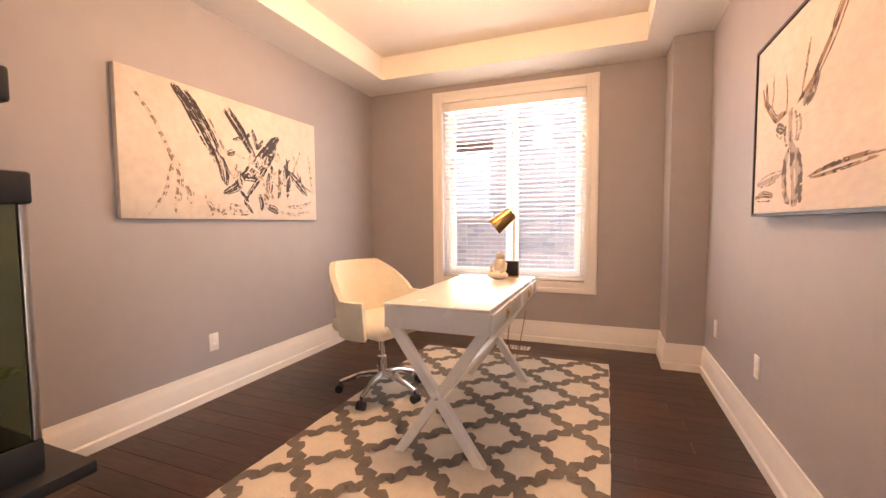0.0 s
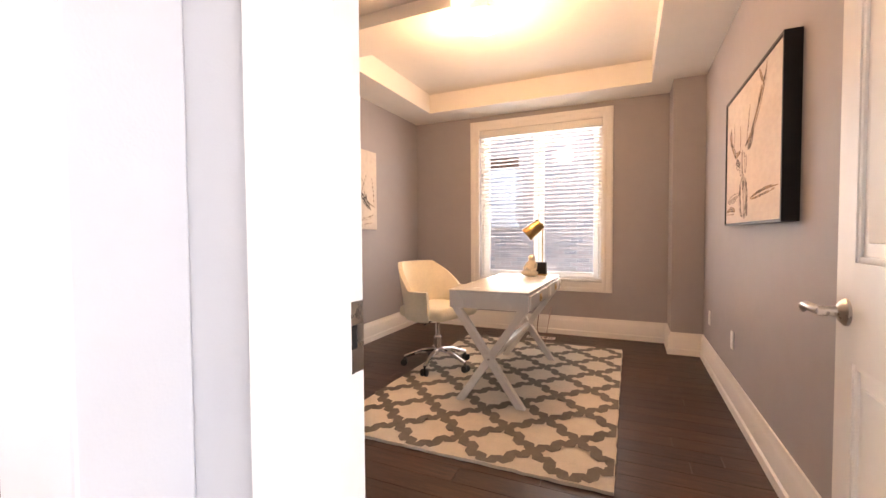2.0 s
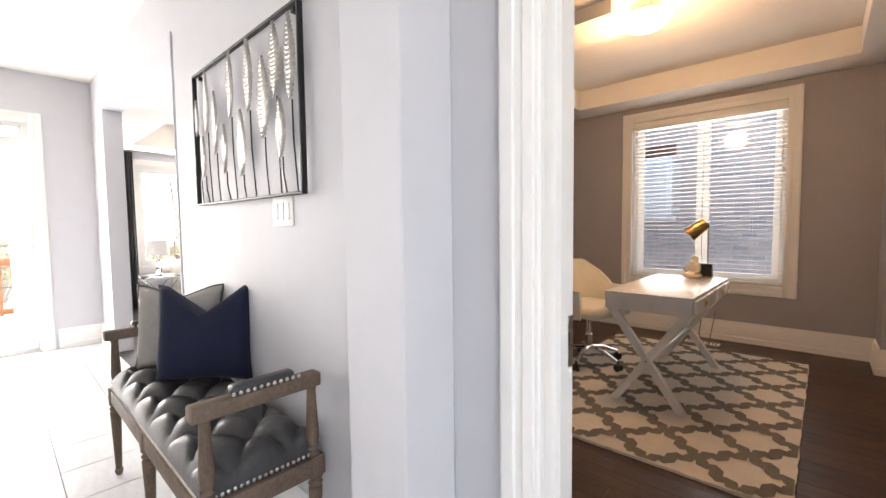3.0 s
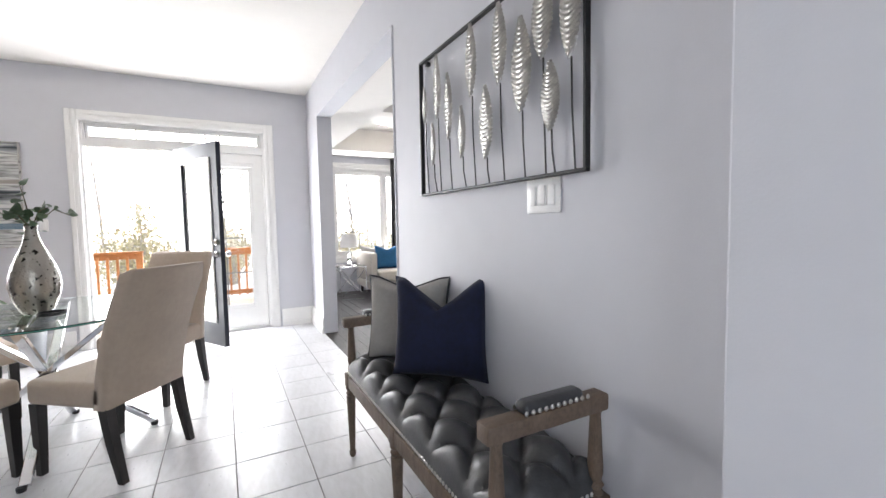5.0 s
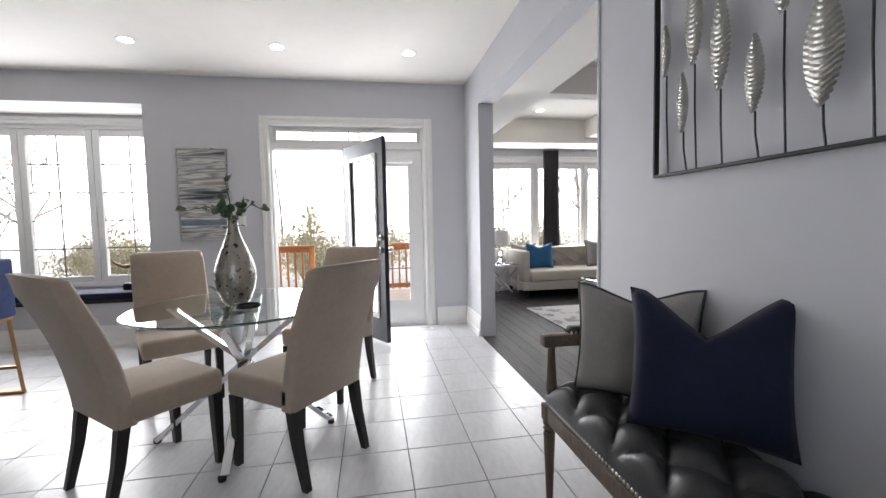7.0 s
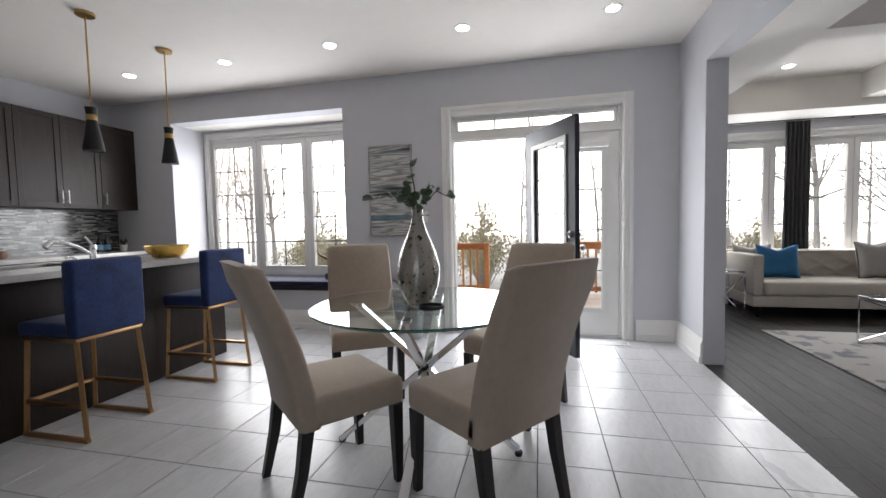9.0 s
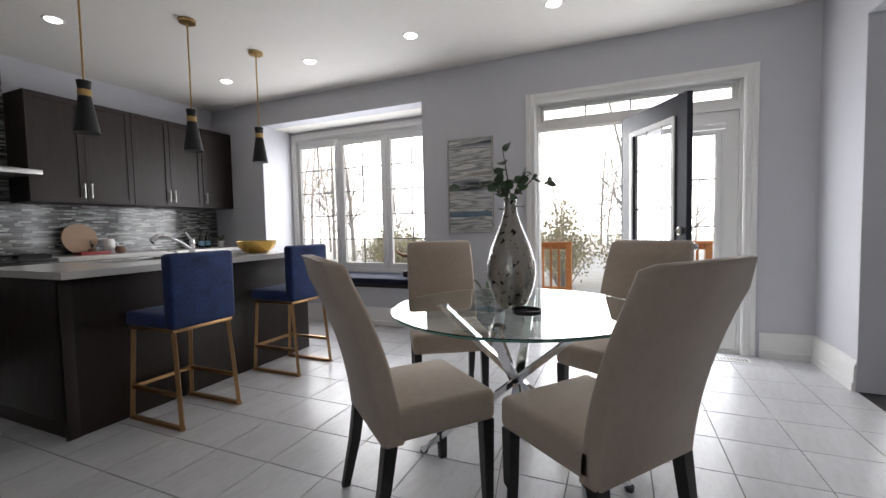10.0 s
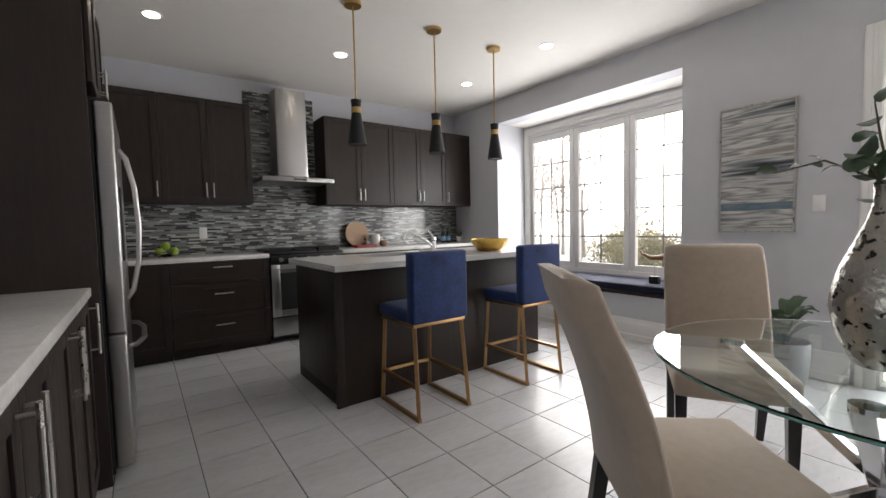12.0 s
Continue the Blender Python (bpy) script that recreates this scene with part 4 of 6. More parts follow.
outlet(pose(3.265, 2.29, 0.373, 0, 0, 90), "white duplex outlet on the grey office wall")
outlet(pose(6.41, 2.76, 0.43, 0, 0, -90), "white duplex outlet on the grey office wall")
outlet(pose(6.41, 3.60, 0.42, 0, 0, -90), "white outlet plate near the corner column")
outlet(pose(4.24, 0.0, 1.292), "white three-gang rocker switch plate on the bench wall", 3, True)
outlet(pose(0.0, -2.47, 1.255, 0, 0, 90), "white rocker switch beside the patio door", 1, True)
outlet(pose(4.15, 0.0, 0.36), "white outlet low on the bench wall")
fr_ = thing("floor_register", "white floor register by the office window wall", "floor vent", pose(4.915, 4.07, 0))
part("grille", box(-0.15, -0.05, 0, 0.15, 0.05, 0.007, 0.002), WHITE_PLASTIC, fr_)
for k in range(10):
    part("slot", box(-0.13 + k * 0.027, -0.035, 0.0072, -0.12 + k * 0.027, 0.035, 0.0078), GAP, fr_)
cord = thing("power_cord", "brown lamp cord hanging behind the white desk", "cord", pose(5.03, 3.30, 0))
part("cable", tube([(0, 0, 0.66), (0.01, 0.05, 0.45), (-0.02, 0.10, 0.25), (0.02, 0.2, 0.06), (-0.02, 0.5, 0.026), (-0.05, 1.03, 0.30)], 0.004, 8), TERRACOTTA, cord)


def aquarium():
    X0, X1, Y0, Y1 = 3.925, 4.865, 0.24, 0.68
    st = thing("aquarium_stand", "black cabinet stand with a narrow ledge under the aquarium", "stand", pose((X0 + X1) / 2, (Y0 + Y1) / 2, 0))
    w_, d_ = (X1 - X0) / 2, (Y1 - Y0) / 2
    part("body", box(-w_ + 0.03, -d_ + 0.02, 0, w_ - 0.05, d_ - 0.03, 0.735, 0.004), BLACK, st)
    part("top", box(-w_ - 0.01, -d_ - 0.0, 0.7355, w_ + 0.04, d_ + 0.05, 0.757, 0.003), BLACK, st)
    for s in (-1, 1):
        dr = part("door", box(min(0, s * (w_ - 0.06)) + 0.004, d_ - 0.03, 0.06, max(0, s * (w_ - 0.06)) - 0.004, d_ - 0.012, 0.70, 0.003), BLACK, st)
        part("knob", tube([(s * 0.04, d_ - 0.012, 0.45), (s * 0.04, d_ + 0.008, 0.45)], 0.01, 10), NICKEL, dr)
    tk = thing("aquarium", "glass aquarium with black rims, gravel bed and dark planting", "aquarium", pose((X0 + X1) / 2, (Y0 + Y1) / 2, 0.757))
    zt = 0.48
    part("bottom_rim", box(-w_, -d_, 0, w_, d_, 0.055, 0.004), BLACK_PLASTIC, tk)
    part("lid", box(-w_ - 0.004, -d_ - 0.004, zt - 0.05, w_ + 0.004, d_ + 0.004, zt, 0.005), BLACK_PLASTIC, tk)
    front = part("front_pane", box(-w_ + 0.006, d_ - 0.009, 0.055, w_ - 0.014, d_ - 0.003, zt - 0.05), AQUA_GLASS, tk, "clear aquarium glass")
    front.visible_shadow = False
    for n_, c_ in (("side_pane", (w_ - 0.009, -d_ + 0.006, 0.055, w_ - 0.003, d_ - 0.01, zt - 0.05)),):
        g = part(n_, box(*c_), AQUA_GLASS, tk)
        g.visible_shadow = False
    part("corner_seal", box(w_ - 0.013, d_ - 0.013, 0.055, w_ - 0.001, d_ - 0.001, zt - 0.05, 0.003), STEEL, tk, "pale silicone corner")
    part("back_pane", box(-w_ + 0.004, -d_ + 0.004, 0.055, w_ - 0.004, -d_ + 0.012, zt - 0.05), DARK_WATER, tk, "dark backing")
    part("end_panel", box(-w_ + 0.004, -d_ + 0.013, 0.055, -w_ + 0.012, d_ - 0.01, zt - 0.05), DARK_WATER, tk, "dark backing")
    gv = bmesh.new()
    n_ = 22
    g_ = [[gv.verts.new((-w_ + 0.012 + (2 * w_ - 0.024) * i / n_, -d_ + 0.014 + (2 * d_ - 0.028) * j_ / 10, 0.15 + 0.05 * noise.noise(Vector((i * 0.4, j_ * 0.4, 2))) + 0.012 * random.random())) for i in range(n_ + 1)] for j_ in range(11)]
    for j_ in range(10):
        for i in range(n_):
            gv.faces.new((g_[j_][i], g_[j_][i + 1], g_[j_ + 1][i + 1], g_[j_ + 1][i]))
    part("gravel_bed", gv, GRAVEL, tk, "brown green gravel", smooth=None)
    for k in range(9):
        x, y = random.uniform(-w_ + 0.1, w_ - 0.08), random.uniform(-d_ + 0.06, d_ - 0.1)
        pl = bmesh.new()
        for b in range(7):
            a = random.uniform(0, 6.28)
            h_ = random.uniform(0.1, 0.24)
            tube([(x, y, 0.12), (x + 0.02 * math.cos(a), y + 0.02 * math.sin(a), 0.12 + h_ * 0.6), (x + 0.05 * math.cos(a), y + 0.05 * math.sin(a), 0.12 + h_)], [0.005, 0.006, 0.001], 5, pl)
        part("water_plant", pl, LEAF_GREEN, tk, "dark green water plant")
    part("driftwood", tube([(-0.2, 0, 0.12), (-0.05, 0.03, 0.22), (0.1, -0.02, 0.33), (0.22, 0.02, 0.38)], [0.04, 0.05, 0.035, 0.015], 10), TERRACOTTA, tk)
    part("filter_intake", box(w_ - 0.26, d_ - 0.10, 0.10, w_ - 0.2, d_ - 0.05, zt - 0.06, 0.01), BLACK_PLASTIC, tk, "black filter pipe")
    li = thing("aquarium_light", "black hinged light hood raised over the aquarium", "aquarium light", pose((X0 + X1) / 2, (Y0 + Y1) / 2, 0.757 + zt))
    part("hood", box(-w_ + 0.02, -0.10, 0.105, w_ - 0.016, 0.215, 0.16, 0.006), BLACK_PLASTIC, li)
    part("hood_cover", box(-w_ + 0.06, -0.07, 0.16, w_ - 0.06, 0.18, 0.18, 0.006), BLACK_PLASTIC, li)
    for s in (-1, 1):
        part("bracket", tube([(s * (w_ - 0.05), 0.14, 0.0), (s * (w_ - 0.03), 0.15, 0.05), (s * (w_ - 0.06), 0.15, 0.08), (s * (w_ - 0.05), 0.14, 0.11)], [0.022, 0.012, 0.012, 0.016], 10), BLACK_PLASTIC, li)
        part("arm", tube([(s * (w_ - 0.06), 0.15, 0.025), (s * 0.2, 0.14, 0.02), (s * 0.02, 0.1, 0.108)], 0.011, 8), BLACK_PLASTIC, li)
    for x in (-w_ + 0.08, w_ - 0.06):
        for y in (-0.04, 0.15):
            part("screw", tube([(x, y, 0.158), (x, y, 0.184)], 0.006, 8), NICKEL, li)


aquarium()

ol = thing("ceiling_light", "frosted glass dome ceiling light switched on", "ceiling light", pose(4.825, 2.41, 2.76))
part("base", lathe([(0.09, -0.10), (0.10, -0.09), (0.10, 0.0)], 28), NICKEL, ol)
part("shade", lathe([(0.0, -0.185), (0.06, -0.178), (0.12, -0.155), (0.165, -0.115), (0.175, -0.10), (0.17, -0.095), (0.09, -0.095)], 32), LAMP_GLOW, ol, "glowing frosted glass dome")

# ---- hall: bench, cushions, leaf panel ----
def pillow(name, label, mat, at, w_, h_, t_, chop=0.0, piping=None):
    """A soft square cushion standing on its lower edge in its own xz plane, with drawn-out corners."""
    th = thing(name, label, "cushion", at)
    n = 18
    bm = bmesh.new()
    sides = []
    for s in (-1, 1):
        g = []
        for j_ in range(n + 1):
            row = []
            for i in range(n + 1):
                u, v = 2 * i / n - 1, 2 * j_ / n - 1
                pull = 1 - 0.085 * (1 - u * u) * abs(v) ** 3 if True else 1
                pullx = 1 - 0.085 * (1 - v * v) * abs(u) ** 3
                z = h_ / 2 + v * h_ / 2 * pull
                if chop and v > 0:
                    z -= chop * max(0.0, 1 - abs(u) / 0.8) ** 1.2 * v ** 1.5
                y = s * t_ / 2 * ((1 - u ** 4) * (1 - v ** 4)) ** 0.55
                y += 0.006 * noise.noise(Vector((u * 2.1, v * 2.1, s * 3 + w_))) * (1 - max(abs(u), abs(v)) ** 4)
                row.append(bm.verts.new((u * w_ / 2 * pullx, y, z)))
            g.append(row)
        sides.append(g)
        for j_ in range(n):
            for i in range(n):
                q = (g[j_][i], g[j_][i + 1], g[j_ + 1][i + 1], g[j_ + 1][i])
                bm.faces.new(q if s < 0 else q[::-1])
    bmesh.ops.remove_doubles(bm, verts=bm.verts[:], dist=0.0005)
    part("cover", bm, mat, th, smooth=70)
    if piping:
        ring = []
        for k in range(65):
            a = k % 64
            e, f_ = divmod(a, 16)
            q = f_ / 8 - 1
            u, v = ((q, -1), (1, q), (-q, 1), (-1, -q))[e]
            z = h_ / 2 + v * h_ / 2 * (1 - 0.085 * (1 - u * u) * abs(v) ** 3)
            if chop and v > 0:
                z -= chop * max(0.0, 1 - abs(u) / 0.8) ** 1.2 * v ** 1.5
            ring.append((u * w_ / 2 * (1 - 0.085 * (1 - v * v) * abs(u) ** 3), 0, z))
        part("piping", tube(ring, 0.006, 6), piping, th, "dark piping")
    return th


def tufted(bm, x0, x1, y0, y1, z, h_, nx, ny, px=8):
    """A deep-buttoned cushion top: bulges between staggered buttons."""
    gx, gy = nx * px, ny * px
    rows = []
    for j_ in range(gy + 1):
        r = []
        for i in range(gx + 1):
            u, v = i / px, j_ / px
            a, b = u + v, u - v
            bulge = (abs(math.sin(math.pi * a / 2)) * abs(math.sin(math.pi * b / 2))) ** 0.45
            edge = min(1, min(i, gx - i) / (px * 0.5), min(j_, gy - j_) / (px * 0.5)) ** 0.5
            r.append(bm.verts.new((x0 + (x1 - x0) * i / gx, y0 + (y1 - y0) * j_ / gy, z + h_ * edge * (0.35 + 0.65 * bulge))))
        rows.append(r)
    for j_ in range(gy):
        for i in range(gx):
            bm.faces.new((rows[j_][i], rows[j_][i + 1], rows[j_ + 1][i + 1], rows[j_ + 1][i]))
    rim = rows[0] + [r[-1] for r in rows[1:]] + rows[-1][-2::-1] + [r[0] for r in rows[-2:0:-1]]
    low = [bm.verts.new((v.co.x, v.co.y, z - 0.05)) for v in rim]
    for k in range(len(rim)):
        bm.faces.new((rim[k], low[k], low[(k + 1) % len(rim)], rim[(k + 1) % len(rim)]))
    return bm


def bench():
    x0, x1, y0, y1 = 3.20, 4.54, -0.425, -0.035
    t = thing("bench", "weathered oak bench with a tufted dark grey leather seat", "bench", pose((x0 + x1) / 2, (y0 + y1) / 2, 0))
    W, D = (x1 - x0) / 2, (y1 - y0) / 2
    part("seat", tufted(bmesh.new(), -W + 0.02, W - 0.02, -D + 0.01, D - 0.01, 0.43, 0.075, 11, 4), LEATHER, t, "deep-buttoned dark leather seat", smooth=80)
    for y in (-D, D - 0.03):
        part("rail", box(-W + 0.03, y, 0.335, W - 0.03, y + 0.03, 0.392, 0.004), OAK, t)
    for x in (-W, W - 0.03):
        part("rail", box(x + 0.002, -D + 0.03, 0.335, x + 0.03, D - 0.03, 0.392, 0.004), OAK, t)
    nail = shared_mesh("nailhead", lathe([(0.0065, 0), (0.005, 0.003), (0.0015, 0.0045)], 8), NICKEL, 60)
    k = 0
    x = -W + 0.02
    while x < W - 0.015:
        piece("nailhead", nail, t, pose(x, -D + 0.0095, 0.40, 90, 0, 0))
        x += 0.0185
    y = -D + 0.03
    while y < D - 0.01:
        piece("nailhead", nail, t, pose(W - 0.0195, y, 0.40, 0, 90, 0))
        y += 0.0185
    turned = [(0.011, 0), (0.016, 0.01), (0.018, 0.025), (0.013, 0.03), (0.014, 0.05), (0.022, 0.25), (0.024, 0.29), (0.018, 0.295), (0.026, 0.305), (0.018, 0.315), (0.026, 0.325), (0.026, 0.336)]
    for x in (-W + 0.025, 0, W - 0.025):
        for y in (-D + 0.02, D - 0.02):
            part("leg", bx(lathe(turned, 16, at=(x, y, 0)), x - 0.027, y - 0.024, 0.334, x + 0.027, y + 0.024, 0.395, 0.003), OAK, t, "turned oak leg")
    post = [(0.019, 0.39), (0.024, 0.40), (0.017, 0.41), (0.024, 0.42), (0.017, 0.43), (0.022, 0.45), (0.015, 0.60), (0.021, 0.615)]
    for s in (-1, 1):
        x = s * (W - 0.027)
        for y in (-D + 0.03, D - 0.025):
            part("arm_post", lathe(post, 16, at=(x, y, 0)), OAK, t, "turned oak arm post")
        arm = part("armrest", box(x - 0.027, -D - 0.01, 0.612, x + 0.027, D, 0.655, 0.007), OAK, t)
        part("arm_pad", box(x - 0.024, -D + 0.10, 0.652, x + 0.024, D - 0.09, 0.682, 0.014, 4), LEATHER, arm, "padded leather arm cushion")
        for s2 in (-1, 1):
            for j_ in range(11):
                piece("nailhead", nail, arm, pose(x + s2 * 0.0235, -D + 0.105 + j_ * 0.0205, 0.661, 0, 90 * s2, 0))
    t.scale.z = 1.12


bench()
pillow("cushion", "grey linen cushion with dark piping leaning on the bench wall", GREY_FABRIC, pose(3.45, -0.18, 0.53, -6, 0, 43), 0.43, 0.42, 0.13, 0.05, LEATHER)
pillow("cushion", "navy velvet cushion with a dented top on the bench", NAVY_VELVET, pose(3.765, -0.165, 0.54, -8, 0, 46), 0.43, 0.44, 0.16, 0.13)


def leaf_panel():
    t = thing("wall_art", "black metal frame with hammered silver leaves on thin stems", "wall art", pose(3.345, 0, 1.348))
    W, Z = 1.105, 0.672
    f = bmesh.new()
    for a, b, c_, e in ((0, W, 0, 0.011), (0, W, Z - 0.011, Z), (0, 0.011, 0.011, Z - 0.011), (W - 0.011, W, 0.011, Z - 0.011)):
        bx(f, a, -0.034, c_, b, -0.012, e, 0.002, 1)
    part("frame", f, BLACK, t)
    for x in (0.06, W - 0.06):
        part("wall_hook", box(x - 0.01, -0.02, Z - 0.03, x + 0.01, 0, Z - 0.012), BLACK, t)
    # stem x, leaf foot, leaf tip (heights above the frame's foot), half width
    for x, lo, hi, hw in ((0.069, 0.367, 0.556, 0.026), (0.205, 0.36, 0.672, 0.036), (0.160, 0.14, 0.352, 0.026), (0.312, 0.241, 0.55, 0.036), (0.438, 0.137, 0.366, 0.03), (0.517, 0.381, 0.685, 0.04), (0.618, 0.106, 0.401, 0.044), (0.718, 0.371, 0.675, 0.044), (0.84, 0.239, 0.57, 0.05), (0.946, 0.384, 0.672, 0.046), (0.988, 0.142, 0.366, 0.04), (1.075, 0.341, 0.66, 0.04)):
        x, lo, hi = x * W / 1.13, lo * Z / 0.703, hi * Z / 0.703
        y = -0.026 - 0.008 * ((x * 37) % 1)
        part("stem", tube([(x + 0.004, -0.022, 0.012), (x + 0.002, y, lo * 0.6), (x, y, lo + 0.01)], 0.003, 6), BLACK, t)
        bm = bmesh.new()
        n = 110
        prev = None
        for k in range(n + 1):
            u = k / n
            wv = hw * math.sin(math.pi * (0.03 + 0.94 * u)) ** 0.75 * (1.05 - 0.25 * u)
            z = lo + (hi - lo) * u
            row = []
            for m_ in range(-4, 5):
                v = m_ / 4
                rib = 0.0026 * math.sin(36 * math.pi * u - abs(v) * 9.0)
                row.append(bm.verts.new((x + v * wv * 1.15, y - 0.006 - 0.007 * (1 - v * v) + rib * (abs(v) > 0.1), z + 0.016 * abs(v) * (0.5 - u * 0.2))))
            if prev:
                for a in range(8):
                    bm.faces.new((prev[a], prev[a + 1], row[a + 1], row[a]))
            prev = row
        part("leaf", bm, SILVER, t, "hammered silver leaf", smooth=70)


leaf_panel()


# ---- dining ----
def dining_chair(at):
    t = thing("dining_chair", "beige linen dining chair with tapered black legs", "chair", at, group="chairs round the glass table")
    part("seat", box(-0.235, -0.20, 0.36, 0.235, 0.255, 0.485, 0.03, 4), BEIGE_FABRIC, t, smooth=60)
    bm = bmesh.new()
    n = 14
    prof = []
    for k in range(n + 1):
        u = k / n
        z = 0.36 + 0.66 * u if k < n - 1 else (1.002 if k == n - 1 else 1.02)
        y = -0.168 - 0.055 * u - 0.155 * u * u
        prof.append((y, z))
    rings = []
    for k, (y, z) in enumerate(prof):
        cap = (0.0, 0.006, 0.022)[max(0, k - n + 2)]
        w_ = 0.235 - cap
        th = 0.042 - cap * 0.9
        ring = []
        for a, b in ((-w_ + 0.015, y - th), (w_ - 0.015, y - th), (w_, y - th + 0.015), (w_, y + th - 0.015), (w_ - 0.015, y + th), (-w_ + 0.015, y + th), (-w_, y + th - 0.015), (-w_, y - th + 0.015)):
            ring.append(bm.verts.new((a, b, z)))
        rings.append(ring)
    for a, b in zip(rings, rings[1:]):
        for k in range(8):
            bm.faces.new((a[k], a[(k + 1) % 8], b[(k + 1) % 8], b[k]))
    bm.faces.new(rings[0][::-1]), bm.faces.new(rings[-1])
    part("backrest", bm, BEIGE_FABRIC, t, smooth=75)
    for sx in (-1, 1):
        for y, dy in ((0.22, 0.005), (-0.18, -0.07)):
            l_ = bmesh.new()
            x = sx * 0.205
            vs = []
            for z, hw, off in ((0.0, 0.016, dy), (0.2, 0.021, dy * 0.35), (0.365, 0.024, 0)):
                vs.append([l_.verts.new((x + a * hw, y + off + b * hw, z)) for a, b in ((-1, -1), (1, -1), (1, 1), (-1, 1))])
            for a, b in zip(vs, vs[1:]):
                for k in range(4):
                    l_.faces.new((a[k], a[(k + 1) % 4], b[(k + 1) % 4], b[k]))
            l_.faces.new(vs[0][::-1]), l_.faces.new(vs[-1])
            part("leg", l_, LEG_BLACK, t, "tapered black leg", smooth=None)
    return t


first_chair = dining_chair(pose(2.595, -1.495, 0, 0, 0, 142))
for x, y, r in ((2.609, -2.206, 49.5), (1.62, -2.47, -60), (1.70, -1.42, -118)):
    copy_thing(first_chair, pose(x, y, 0, 0, 0, r))


EDGE_GREEN = material("green_glass_edge", (0.10, 0.30, 0.25), 0.12, vary=0.2, scale=4)


def dining_table():
    t = thing("dining_table", "round glass dining table on crossed chrome legs", "table", pose(2.28, -1.85, 0))
    R = 0.56
    glass_top = part("tabletop", lathe([(R - 0.006, 0.748), (R, 0.752), (R, 0.757), (R - 0.006, 0.76)], 72), TABLE_GLASS, t, "clear glass top with green edge", smooth=None)
    glass_top.visible_shadow = False
    rim = bmesh.new()
    loops = [[rim.verts.new((r_ * math.cos(2 * math.pi * k / 72), r_ * math.sin(2 * math.pi * k / 72), z)) for k in range(72)] for r_, z in ((R + 0.0004, 0.752), (R + 0.0016, 0.7535), (R + 0.0016, 0.7555), (R + 0.0004, 0.757))]
    for lo_, hi_ in zip(loops, loops[1:]):
        for k in range(72):
            rim.faces.new((lo_[k], lo_[(k + 1) % 72], hi_[(k + 1) % 72], hi_[k]))
    part("polished_edge", rim, EDGE_GREEN, t, "green polished glass edge")
    for k in range(4):
        a = radians(45 + 90 * k - 43)
        c_, s_ = math.cos(a), math.sin(a)
        f = bmesh.new()
        lo, hi = Vector((0.47 * c_, 0.47 * s_, 0.02)), Vector((-0.36 * c_, -0.36 * s_, 0.735))
        shift = Vector((-s_, c_, 0)) * 0.012
        d_ = (hi - lo).normalized()
        sd = Vector((-s_, c_, 0))
        up = d_.cross(sd)
        vs = []
        for p_ in (lo + shift, hi + shift):
            vs.append([f.verts.new(p_ + sd * x * 0.022 + up * y * 0.014) for x, y in ((-1, -1), (1, -1), (1, 1), (-1, 1))])
        for q in range(4):
            f.faces.new((vs[0][q], vs[0][(q + 1) % 4], vs[1][(q + 1) % 4], vs[1][q]))
        f.faces.new(vs[0][::-1]), f.faces.new(vs[1])
        bmesh.ops.bevel(f, geom=f.edges[:], offset=0.003, segments=1, affect="EDGES")
        leg = part("leg", f, CHROME, t, "square chrome leg", smooth=30)
        part("foot_pad", lathe([(0.018, 0), (0.02, 0.012), (0.02, 0.022)], 12, at=(lo.x, lo.y, 0)), BLACK_PLASTIC, leg)
        part("glass_holder", lathe([(0.035, 0.735), (0.035, 0.7475)], 16, at=(hi.x, hi.y, 0)), CHROME, leg)


dining_table()

VASE = mixed("silvered_mosaic_vase", (0.36, 0.335, 0.30), (0.02, 0.016, 0.014), 0.60, 46, 0.10, metal=0.65, bump=1.0)
vase = thing("vase", "tall silvery bottle vase flecked with black on the glass table", "vase", pose(2.32, -1.86, 0.76))
part("body", lathe([(r_ * 1.1, z_) for r_, z_ in [(0.045, 0), (0.0522, 0.004), (0.0675, 0.03), (0.0882, 0.09), (0.0981, 0.15), (0.0954, 0.2), (0.081, 0.26), (0.0594, 0.32), (0.0387, 0.375), (0.027, 0.42), (0.0234, 0.455), (0.0261, 0.475), (0.0225, 0.478), (0.0189, 0.45)]], 40), VASE, vase, smooth=60)


def sprig(t, pts, leaves, size, mat=LEAF_GREEN):
    """A thin stem with round leaves along it."""
    part("stem", tube(pts, [0.003] * (len(pts) - 1) + [0.0015], 6), STEM, t)
    P = [Vector(p) for p in pts]
    for k in range(leaves):
        u = (0.25 + 0.75 * k / max(leaves - 1, 1)) * (len(P) - 1)
        i = min(int(u), len(P) - 2)
        at = P[i].lerp(P[i + 1], u - i)
        bm = bmesh.new()
        s = size * random.uniform(0.7, 1.15)
        n = 10
        c_ = bm.verts.new((0, s * 0.9, 0.004))
        ring = [bm.verts.new((math.sin(2 * math.pi * j_ / n) * s * 0.75, s * 0.9 - math.cos(2 * math.pi * j_ / n) * s * 0.9, 0.006 * math.sin(4 * math.pi * j_ / n))) for j_ in range(n)]
        for j_ in range(n):
            bm.faces.new((c_, ring[j_], ring[(j_ + 1) % n]))
        m_ = Matrix.Translation(at) @ Euler((random.uniform(-0.9, 1.2), random.uniform(-0.6, 0.6), random.uniform(0, 6.28))).to_matrix().to_4x4()
        bmesh.ops.transform(bm, matrix=m_, verts=bm.verts[:])
        part("leaf", bm, mat, t, smooth=60)


